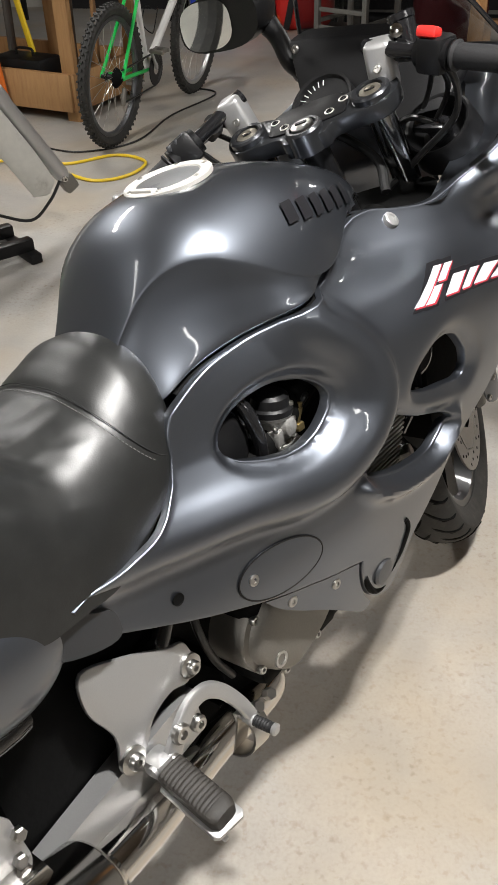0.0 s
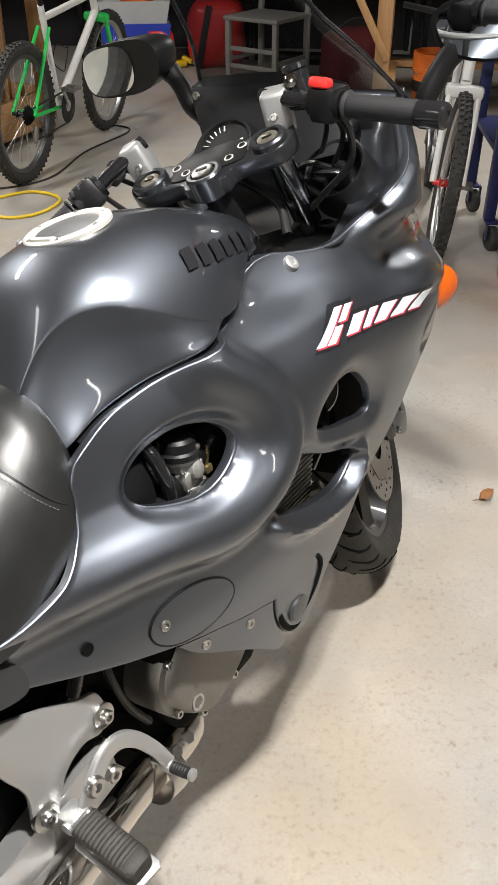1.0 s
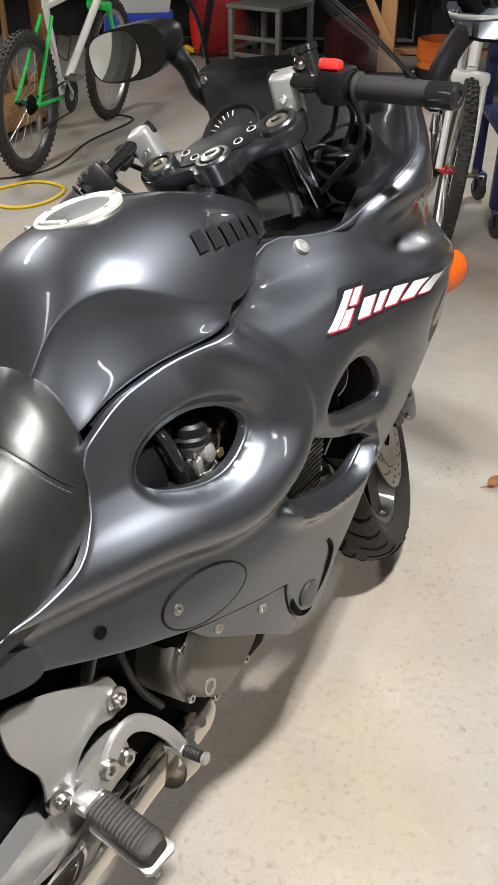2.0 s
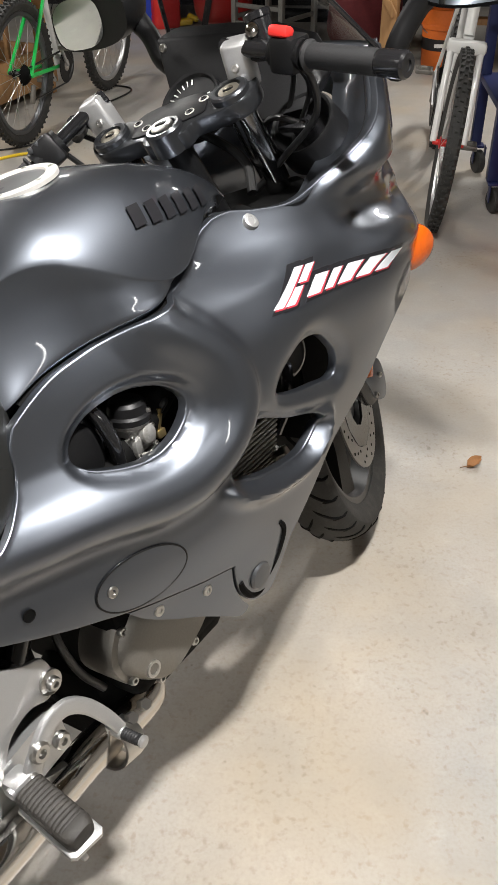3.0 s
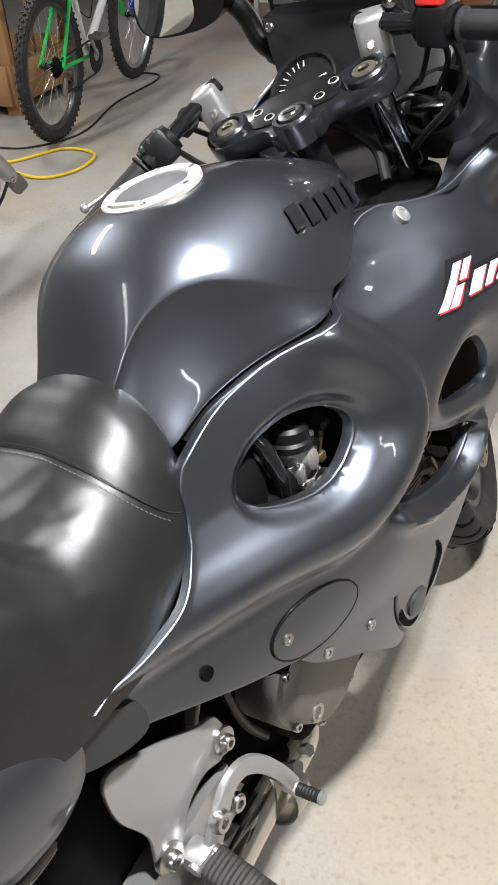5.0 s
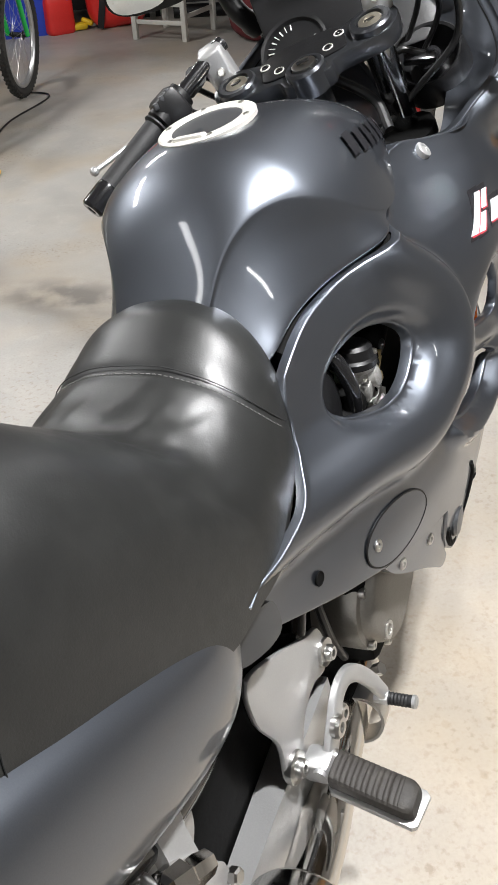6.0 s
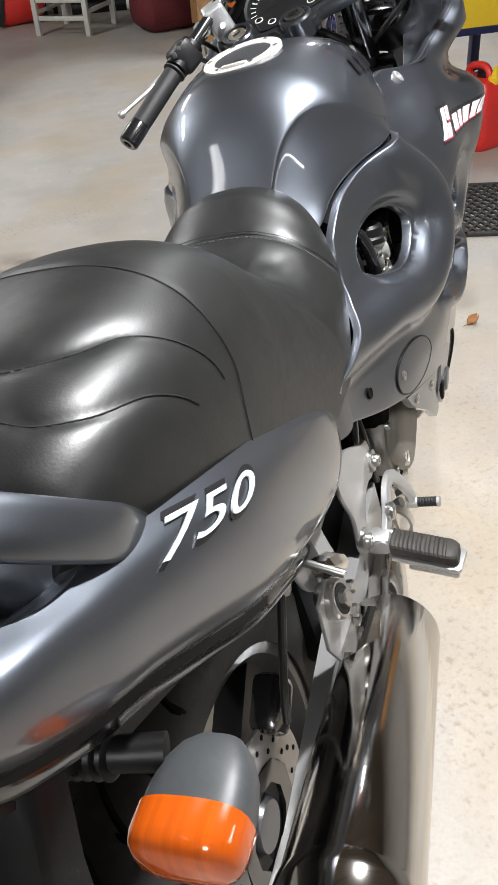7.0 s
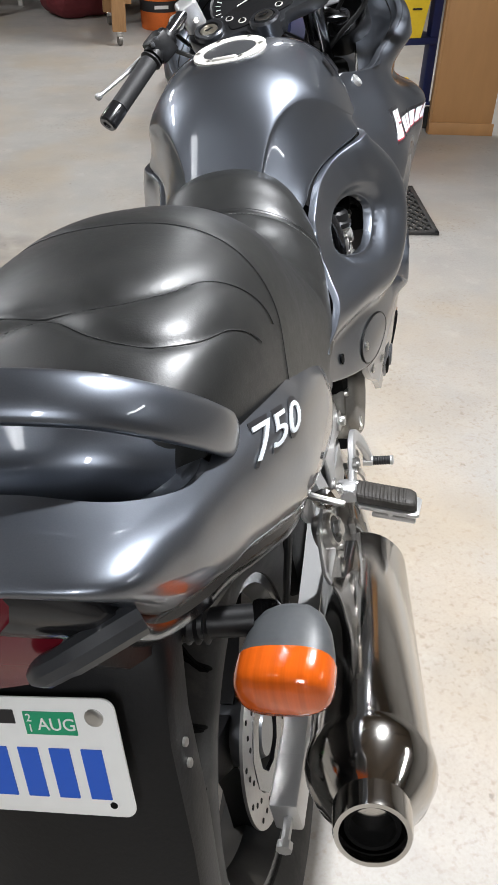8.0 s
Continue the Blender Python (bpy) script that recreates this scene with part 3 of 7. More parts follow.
part("boot_plug", join(lathe([(-0.03, 0.022), (-0.004, 0.020), (-0.002, 0.014), (-0.002, 0)], (0.128, 0.155, 0.965), (0.0, -0.70, 0.72), 20), slab((0.05, 0.02, 0.014), (0.118, 0.146, 0.966), 0.004, (40, 10, 20))), BLACK_GLOSS, pod)
part("plug_lead", tube(curve_points([(0.125, 0.150, 0.970), (0.10, 0.125, 0.985), (0.07, 0.13, 0.97), (0.05, 0.15, 0.93)], 6), 0.005, 8), CABLE, pod)
DIAL_N = Vector((0.05, -0.72, 0.7)).normalized()
dial = part("dial", lathe([(0, 0), (0, 0.05), (0.006, 0.053), (0.008, 0.058), (-0.03, 0.058)], (-0.082, 0.150, 1.018), DIAL_N, 36), BLACK, dash, "black speedometer dial with white marks")
E1 = DIAL_N.orthogonal().normalized()
E2 = DIAL_N.cross(E1)
for k in range(21):
    a = radians(-130 + k * 13)
    d = E1 * math.cos(a) + E2 * math.sin(a)
    c = Vector((-0.082, 0.150, 1.018)) + DIAL_N * 0.0015
    part("dial_mark", tube([c + d * 0.036, c + d * (0.048 if k % 2 else 0.046)], 0.0012 if k % 2 == 0 else 0.0007, 4), WHITE, dial)
part("dial_needle", tube([Vector((-0.082, 0.150, 1.018)) + DIAL_N * 0.003, Vector((-0.082, 0.150, 1.018)) + DIAL_N * 0.003 - E1 * 0.034 + E2 * 0.02], 0.0014, 5), WHITE, dial)

# smoked windscreen
scr = []
for v in np.linspace(0, 1, 10):
    w = float(np.interp(v, (0, 0.35, 0.6, 1), (0.205, 0.165, 0.124, 0.100)))
    scr.append([(w * u, 0.44 - 0.26 * v - 0.14 * (1 - 0.4 * v) * abs(u) ** 2.2, 1.05 + 0.27 * v - 0.015 * u * u) for u in np.linspace(-1, 1, 25)])
screen = part("windscreen", loft(scr, False), SCREEN, bike, "smoked plastic windscreen")
for k in (0, -1):
    part("screen_edge", tube([row[k] for row in scr], 0.004, 8), BLACK_GLOSS, screen)

# mirrors on the nose
for sgn, at, share, out_, swing in ((-1, (-0.372, 0.255, 1.172), 0.66, 0.105, -12), (1, (0.405, 0.240, 1.130), 0.92, 0.0, -8)):
    prof = []
    for k in range(9):
        v = k / 8
        w, h = 0.128 * math.sqrt(max(0.02, 1 - v ** 2.2)), 0.050 * math.sqrt(max(0.02, 1 - v ** 2.2))
        prof.append([(at[0] + sgn * -0.01 * v + math.copysign(abs(math.cos(a)) ** 0.7, math.cos(a)) * w - sgn * 0.02 * math.sin(a), at[1] - 0.005 + 0.10 * v, at[2] + math.copysign(abs(math.sin(a)) ** 0.75, math.sin(a)) * h) for a in np.linspace(0, 2 * math.pi, 28, endpoint=False)])
    turn = Matrix.Translation(at) @ Matrix.Rotation(radians(swing), 4, "Z") @ Matrix.Rotation(radians(9), 4, "X") @ Matrix.Translation(-Vector(at))
    mirror = part("mirror", loft(prof), BLACK, bike, "black rear-view mirror on a curved stalk", 60, place=turn)
    face = [(q[0] * share + (at[0] + sgn * out_) * (1 - share), q[1] - 0.0015, q[2] * 0.90 + at[2] * 0.10) for q in prof[0]]
    bm = bmesh.new()
    bm.faces.new([bm.verts.new(q) for q in face])
    bm.normal_update()
    if bm.faces[:][0].normal.y > 0:
        bmesh.ops.reverse_faces(bm, faces=bm.faces)
    part("mirror_glass", bm, MIRROR, mirror, place=turn)
    part("mirror_stalk", tube(curve_points([(at[0] - sgn * 0.09, at[1] + 0.03, at[2] - 0.012), (at[0] - sgn * 0.125, at[1] + 0.02, at[2] - 0.05), (at[0] - sgn * 0.15, at[1] + 0.01, at[2] - 0.09), (at[0] - sgn * 0.165, at[1] + 0.04, at[2] - 0.12)], 5), [0.020] * 3 + [0.018] * 10 + [0.022] * 3, 12), BLACK, mirror)

# --- tank: sections across, blended along ---
TANK_Y = [-0.565, -0.52, -0.485, -0.44, -0.40, -0.37, -0.32, -0.28, -0.25, -0.20, -0.12, -0.05, 0.005]
TANK_TOP = [0.838, 0.888, 0.940, 0.987, 1.008, 1.015, 1.020, 1.020, 1.017, 1.008, 0.985, 0.958, 0.925]
RIDGE_X = [0.054, 0.062, 0.078, 0.110, 0.138, 0.156, 0.174, 0.180, 0.180, 0.166, 0.132, 0.094, 0.060]
RIDGE_Z = [0.832, 0.884, 0.928, 0.950, 0.944, 0.926, 0.893, 0.876, 0.874, 0.893, 0.924, 0.922, 0.900]
# the upper edge of the fairing, which the tank follows with a narrow gap
edge = curve_points([(-0.085, 0.918), (-0.130, 0.909), (-0.155, 0.899), (-0.180, 0.887), (-0.206, 0.875), (-0.236, 0.866), (-0.262, 0.859), (-0.30, 0.853), (-0.40, 0.839), (-0.47, 0.825), (-0.535, 0.800), (-0.565, 0.784)], 6)
ex = fairing_depth(edge[:, 0], edge[:, 1] - 0.004)


def seam_at(y):
    front_k = float(step01(np.array((y + 0.14) / 0.10)))
    x = np.interp(y, edge[::-1, 0], ex[::-1]) - 0.007
    z = np.interp(y, edge[::-1, 0], edge[::-1, 1]) + 0.007
    fx, fz = np.interp(y, (-0.14, -0.05, 0.005), (0.128, 0.085, 0.045)), np.interp(y, (-0.14, -0.05, 0.005), (0.910, 0.898, 0.878))
    x -= max(0.0, -0.525 - y) * 0.9 + 0.009 * float(step01(np.array((-0.38 - y) / 0.12)))
    return x * (1 - front_k) + fx * front_k, z * (1 - front_k) + fz * front_k


def tank_section(y):
    zt, rx, rz = [float(interp(TANK_Y, v, np.array([y]))[0]) for v in (TANK_TOP, RIDGE_X, RIDGE_Z)]
    sx, sz = seam_at(y)
    deep = max(0.006, rz - sz)
    k = min(1.0, deep / 0.08)
    end = 1.25
    box = 0.95 - 0.28 * float(step01(np.array((y + 0.40) / 0.14)))
    crown = [(rx * (math.sin(a) / math.sin(end)) ** box, rz + (zt - rz) * (math.cos(a) - math.cos(end)) / (1 - math.cos(end))) for a in np.linspace(0, end, 14)]
    low = curve_points([crown[-2], (rx, rz), (rx + 0.001 * k, rz - 0.012 * k), (rx - 0.002 * k + 0.34 * (sx - rx), rz - 0.40 * deep), (rx - 0.001 * k + 0.68 * (sx - rx), rz - 0.72 * deep), (sx, sz), (sx - 0.006, sz - 0.004), (sx - 0.016, sz - 0.03)], 6)
    return crown[:-1] + [tuple(q) for q in low[6:]]


def tank_point(y, k):
    sec = np.array(tank_section(y))
    t = np.concatenate([[0], np.cumsum(np.linalg.norm(np.diff(sec, axis=0), axis=1))])
    return np.array((np.interp(k, t, sec[:, 0]), y, np.interp(k, t, sec[:, 1])))


rings = []
for y in np.concatenate([np.linspace(-0.565, -0.40, 26), np.linspace(-0.393, 0.005, 44)]):
    sec = tank_section(y)
    rings.append([(-x, y, z) for x, z in sec[:0:-1]] + [(x, y, z) for x, z in sec])
skin = np.array(rings)
for _ in range(10):
    skin[1:-1, :, 0] = 0.5 * skin[1:-1, :, 0] + 0.25 * (skin[:-2, :, 0] + skin[2:, :, 0])
    skin[1:-1, :, 2] = 0.5 * skin[1:-1, :, 2] + 0.25 * (skin[:-2, :, 2] + skin[2:, :, 2])
rings = [[tuple(q) for q in ring] for ring in skin]
front = [(q[0] * 0.9, q[1] + 0.012, (q[2] - 0.9) * 0.6 + 0.895) for q in rings[-1]]
front2 = [(q[0] * 0.5, q[1] + 0.016, 0.89) for q in rings[-1]]
tank = part("fuel_tank", loft(rings + [front, front2], False), PAINT, bike, "gunmetal fuel tank with knee recesses", 60)
# filler cap: flat bright ring, dark flap
CAP_N = Vector((0, -0.12, 1)).normalized()
cap = part("filler_cap_ring", lathe([(-0.004, 0.061), (0.0015, 0.061), (0.003, 0.059), (0.003, 0.046), (0.001, 0.044)], (0, -0.325, 1.018), CAP_N, 48), RING, bike, "brushed metal filler cap ring")
part("cap_flap", lathe([(-0.004, 0.0445), (0.001, 0.044), (0.002, 0.03), (0.002, 0)], (0, -0.325, 1.018), CAP_N, 40), ALU_GREY, cap)
part("cap_hinge", slab((0.040, 0.012, 0.005), (0, -0.371, 1.016), 0.002), RING, cap)
for k in range(6):
    a = k * math.pi / 3
    part("cap_screw", bolt_mesh(Vector((math.cos(a) * 0.053, -0.325 + math.sin(a) * 0.053, 1.0212 + math.sin(a) * 0.0065)), CAP_N, 0.004, 0.001), STEEL, cap)
# maker's mark on the tank: a row of dark blocks
def tank_at_height(y, z):
    sec = np.array(tank_section(y))[:16]
    k = int(np.argmin(np.abs(sec[:, 1] - z)))
    return np.array((np.interp(-z, -sec[:, 1], sec[:, 0]), y, z))


for k in range(6):
    y0 = -0.286 + k * 0.0295
    bm = bmesh.new()
    grid = [[bm.verts.new(tuple(tank_at_height(y0 + 0.021 * i / 6 + (j - 3) * 0.0011, 0.957 - 0.125 * (y0 + 0.0105 + 0.288) + (j - 3) * 0.0041) + np.array((0.0022, 0, 0.0022)))) for j in range(7)] for i in range(7)]
    for i in range(6):
        for j in range(6):
            bm.faces.new((grid[i][j], grid[i + 1][j], grid[i + 1][j + 1], grid[i][j + 1]))
    bmesh.ops.recalc_face_normals(bm, faces=bm.faces)
    part("tank_mark", bm, DECAL_BLACK, tank)
# black tube that stands in for the shade in the tank to fairing gap
for sgn in (1, -1):
    part("tank_edge_seal", tube([(sgn * (x - 0.022), q[0], q[1] - 0.012) for x, q in zip(ex[8:-9], edge[8:-9])], 0.012, 8), VOID, bike)
# --- seat ---
SEAT_Y = [-0.525, -0.535, -0.56, -0.59, -0.63, -0.70, -0.78, -0.86, -0.93, -1.00, -1.08, -1.17, -1.25, -1.30]
SEAT_TOP = [0.868, 0.886, 0.889, 0.875, 0.856, 0.840, 0.892, 0.952, 0.982, 0.994, 0.997, 0.990, 0.968, 0.925]
SEAT_W = [0.100, 0.119, 0.134, 0.143, 0.150, 0.158, 0.159, 0.161, 0.164, 0.166, 0.166, 0.162, 0.145, 0.11]
SEAT_LOW = [0.772, 0.765, 0.735, 0.712, 0.692, 0.668, 0.668, 0.700, 0.740, 0.775, 0.805, 0.845, 0.880, 0.885]
SEAT_POW = [1.05, 1.0, 0.95, 0.88, 0.80, 0.70, 0.60, 0.54, 0.50, 0.50, 0.50, 0.52, 0.55, 0.6]
SEAMS = [
    [(0.0, -1.003, 1.0), (0.05, -1.003, 0.99), (0.088, -1.004, 0.982), (0.124, -1.006, 0.960), (0.148, -1.009, 0.928), (0.161, -1.012, 0.881), (0.165, -1.026, 0.845), (0.166, -1.036, 0.805)],
    [(0.0, -1.172, 0.99), (0.035, -1.170, 0.985), (0.071, -1.160, 0.980), (0.103, -1.134, 0.974), (0.123, -1.098, 0.965), (0.143, -1.062, 0.938), (0.156, -1.043, 0.905), (0.164, -1.040, 0.862), (0.166, -1.046, 0.815)],
    [(0.0, -1.177, 0.985), (0.049, -1.205, 0.977), (0.089, -1.215, 0.967), (0.115, -1.209, 0.959), (0.131, -1.185, 0.953), (0.148, -1.140, 0.937), (0.160, -1.105, 0.908), (0.165, -1.085, 0.871), (0.166, -1.078, 0.830)],
    [(0.150, -0.892, 0.876), (0.142, -0.820, 0.841), (0.130, -0.752, 0.810), (0.139, -0.712, 0.765), (0.147, -0.698, 0.724), (0.150, -0.705, 0.700)],
    [(0.158, -0.893, 0.830), (0.152, -0.835, 0.806), (0.150, -0.790, 0.785), (0.150, -0.762, 0.748), (0.152, -0.758, 0.720)]]
SEAM_DEEP = [(0.0024, 0.006), (0.0090, 0.012), (0.0076, 0.010), (0.0070, 0.009), (0.0064, 0.009)]


SEAT_FINE = np.linspace(-1.30, -0.525, 420)
SEAT_TABLE = [interp(SEAT_Y[::-1], v[::-1], SEAT_FINE) for v in (SEAT_TOP, SEAT_W, SEAT_LOW, SEAT_POW)]


def seat_point(y, a):
    zt, w, zl, p = [float(np.interp(y, SEAT_FINE, v)) for v in SEAT_TABLE]
    s, c = math.sin(a), math.cos(a)
    x = math.copysign(abs(s) ** 0.80, s) * w
    return np.array((x, y, zl + (zt - zl) * max(c, 0) ** p))


def seat_angle(x, y, z):
    """How far round the section a point of the seat lies."""
    zt, w, zl, p = [float(np.interp(y, SEAT_FINE, v)) for v in SEAT_TABLE]
    c = min(1.0, max(0.0, (z - zl) / (zt - zl))) ** (1 / p)
    top = math.asin(min(0.999, abs(x) / w) ** (1 / 0.80))
    return top if top < 0.85 else math.acos(c)


SEAM_LINES = [curve_points([(seat_angle(*q), q[1]) for q in v], 8) for v in SEAMS]
UNROLL = np.array((0.13, 1.0))


def seat_roll(a, y):
    """Padding: a soft valley along each seam, and creases where the rider sits."""
    q = np.column_stack([np.abs(a), y]) * UNROLL
    out = np.zeros(len(q))
    for i, (line, (deep, wide)) in enumerate(zip(SEAM_LINES, SEAM_DEEP)):
        fade = step01((1.52 - np.abs(a)) / 0.35) if i in (1, 2) else 1.0
        out -= deep * fade * np.exp(-(distance(q, line * UNROLL, False) / wide) ** 1.1)
    sat = np.exp(-((np.asarray(y) + 0.70) / 0.07) ** 2)
    out += sat * np.array([0.0045 * (noise.noise(Vector((u * 4 + v * 9, v * 30 - u * 3, 0.3))) - 0.6 * abs(noise.noise(Vector((u * 5 - v * 22, v * 14, 4.0))))) for u, v in zip(a, y)])
    return out


def front_seam(a):
    """Where the collar is sewn on: further ahead at the sides."""
    return -0.622 + 0.060 * np.abs(a / 1.45) ** 3.2


rows = []
for y in np.linspace(-0.525, -1.30, 190):
    row = np.array([seat_point(y, a) for a in np.linspace(-math.pi / 2, math.pi / 2, 81)])
    across = np.linspace(-math.pi / 2, math.pi / 2, 81)
    row[:, 2] += seat_roll(across, row[:, 1]) * (0.35 + 0.65 * np.cos(across))
    row[:, 2] -= 0.003 * np.exp(-((y - front_seam(across)) / 0.007) ** 2) * np.cos(across)
    row[:, 1] += 0.018 * np.sqrt(np.abs(np.cos(across))) * math.exp(-((y + 0.525) / 0.05) ** 2)
    rows.append([tuple(q) for q in row])
rows.insert(0, [(q[0] * 0.93, q[1] + 0.010, q[2] - 0.03) for q in rows[0]])
rows.append([(q[0] * 0.7, -1.315, 0.885 + (q[2] - 0.885) * 0.3) for q in rows[-1]])
bm = loft(rows, False)
if sum(f.normal.z * f.calc_area() for f in bm.faces) < 0:
    bmesh.ops.reverse_faces(bm, faces=bm.faces)
seat = part("seat", bm, LEATHER, bike, "black stitched leather two-level seat", 60)


def seat_line(fn, n=60, name="seat_piping", radius=0.0008, mat=THREAD):
    pts = []
    for k in range(n + 1):
        y, a = fn(k / n)
        q = seat_point(y, a)
        q[2] += float(seat_roll(np.array([a]), q[1:2])[0]) * (0.35 + 0.65 * math.cos(a)) + 0.0009
        q[0] += 0.0008 * math.sin(a)
        pts.append(q)
    part(name, tube(pts, radius, 6), mat, seat)


seat_line(lambda k: (float(front_seam((k - 0.5) * 2.9)) + 0.003, (k - 0.5) * 2.9), radius=0.0006)
# a row of short stitches along the sewn-on collar
stitches = []
for k in range(64):
    a = -1.30 + 2.60 * k / 63
    ends = []
    for b in (a, a + 0.024):
        y = float(front_seam(b)) - 0.0035
        q = seat_point(y, b)
        q[2] += float(seat_roll(np.array([b]), q[1:2])[0]) * (0.35 + 0.65 * math.cos(b)) - 0.003 * math.exp(-0.25) * math.cos(b) + 0.0006
        ends.append(q)
    stitches.append(tube(ends, 0.0006, 5))
tagged(part("collar_stitching", join(*stitches), STITCH, seat), kind="stuff")
for sgn in (1, -1):
    for seam in (SEAM_LINES[0], *[v[v[:, 0] < 1.38] for v in SEAM_LINES[1:3]]):
        seat_line(lambda k: (seam[int(round(k * (len(seam) - 1)))][1], sgn * seam[int(round(k * (len(seam) - 1)))][0]), len(seam) - 1, radius=0.0006)

# --- tail ---
TAIL_Y = [-1.475, -1.42, -1.36, -1.25, -1.10, -0.96, -0.86, -0.80, -0.745]
TAIL_HI = [0.956, 0.945, 0.928, 0.893, 0.842, 0.785, 0.738, 0.708, 0.672]
TAIL_LO = [0.895, 0.866, 0.828, 0.768, 0.682, 0.622, 0.594, 0.596, 0.625]
TAIL_X = [0.150, 0.163, 0.172, 0.184, 0.192, 0.184, 0.174, 0.160, 0.132]


def tail_depth(y, z):
    hi, lo, w = interp(TAIL_Y, TAIL_HI, y), interp(TAIL_Y, TAIL_LO, y), interp(TAIL_Y, TAIL_X, y)
    v = np.clip((z - lo) / np.maximum(hi - lo, 1e-3), 0, 1)
    return w - 0.040 * np.abs(v - 0.55) ** 2.2 * 2.6 - 0.03 * step01((0.15 - v) / 0.15)


# one moulded shell: the right side, round the rear lip and up the left side
TAIL_LINES = [[], [], [], [], []]
for y in (-0.745, -0.80, -0.86, -0.96, -1.10, -1.20, -1.27):
    hi, lo, w = [float(interp(TAIL_Y, v, np.array([y]))[0]) for v in (TAIL_HI, TAIL_LO, TAIL_X)]
    for k, (dx, v) in enumerate(((0.036, 0.0), (0.009, 0.22), (0.0, 0.55), (0.006, 0.84), (0.024, 1.0))):
        TAIL_LINES[k].append((w - dx, y, lo + v * (hi - lo)))
for k, keys in enumerate((
        ((0.144, -1.34, 0.815), (0.140, -1.41, 0.864), (0.128, -1.452, 0.920), (0.072, -1.466, 0.941), (0, -1.470, 0.948)),
        ((0.169, -1.335, 0.836), (0.162, -1.405, 0.881), (0.144, -1.460, 0.930), (0.080, -1.475, 0.949), (0, -1.479, 0.955)),
        ((0.178, -1.335, 0.868), (0.171, -1.400, 0.905), (0.150, -1.457, 0.940), (0.080, -1.473, 0.956), (0, -1.477, 0.962)),
        ((0.175, -1.325, 0.897), (0.169, -1.385, 0.922), (0.144, -1.435, 0.946), (0.078, -1.448, 0.962), (0, -1.452, 0.968)),
        ((0.161, -1.310, 0.908), (0.155, -1.351, 0.923), (0.125, -1.391, 0.948), (0.070, -1.402, 0.966), (0, -1.404, 0.972)))):
    TAIL_LINES[k] += list(keys)
    TAIL_LINES[k] += [(-q[0], q[1], q[2]) for q in TAIL_LINES[k][-2::-1]]
lines = [curve_points(v, 9) for v in TAIL_LINES]
rows = []
for sta in zip(*lines):
    sec = curve_points([np.array(q) for q in sta], 6)
    c = np.array((0, sta[2][1] + 0.10, sta[2][2] - 0.05))
    rows.append([tuple(sec[0] + (c - sec[0]) * 0.18)] + [tuple(q) for q in sec] + [tuple(sec[-1] + (c - sec[-1]) * 0.02 - np.array((0, 0, 0.004))), tuple(sec[-1] + (c - sec[-1]) * 0.04 - np.array((0, 0, 0.022)))])
for at, ref in ((0, 0), (len(rows), -1)):
    base = np.array(rows[ref])
    mid = base.mean(0)
    rows.insert(at, [tuple((q - mid) * 0.93 + mid + np.array((-math.copysign(0.010, mid[0]), 0.008, 0))) for q in base])
    rows.insert(at if at == 0 else len(rows), [tuple((q - mid) * 0.80 + mid + np.array((-math.copysign(0.035, mid[0]), 0.010, 0))) for q in base])
bm = loft(rows, False, False)
if sum(f.normal.z * f.calc_area() for f in bm.faces) < 0:
    bmesh.ops.reverse_faces(bm, faces=bm.faces)
bm.normal_update()
from mathutils.bvhtree import BVHTree
TAIL_TREE = BVHTree.FromBMesh(bm)
tail = part("tail_shell", bm, PAINT, bike, "gunmetal tail shell with a rounded rear lip", 60)
for sgn in (1, -1):
    trim = [[(sgn * (q[0] - 0.004), q[1], q[2] + 0.004), (sgn * (q[0] + 0.002), q[1] - 0.002, q[2] - 0.006), (sgn * (q[0] - 0.002), q[1] - 0.004, q[2] - 0.018), (sgn * (q[0] - 0.016), q[1], q[2] - 0.032), (sgn * (q[0] - 0.04), q[1], q[2] - 0.034)] for q in lines[0][14:90]]
    bm = loft(trim, False, False)
    if sum(f.normal.x * f.calc_area() for f in bm.faces) * sgn < 0:
        bmesh.ops.reverse_faces(bm, faces=bm.faces)
    part("tail_trim", bm, BLACK_GLOSS, tail, "glossy black strip under the tail", 50)
    prong = curve_points([(sgn * 0.146, -1.440, 0.895), (sgn * 0.126, -1.456, 0.893), (sgn * 0.102, -1.468, 0.886), (sgn * 0.078, -1.474, 0.877)], 5)
    part("tail_prong", tube(prong, [0.012] * 10 + [0.011] * 4 + [0.009, 0.006], 10), PAINT_DARK, tail)
# number on the tail
num = letters("750", 0.1, 0.0008)
num_edge = letters("750", 0.1, 0.0004)


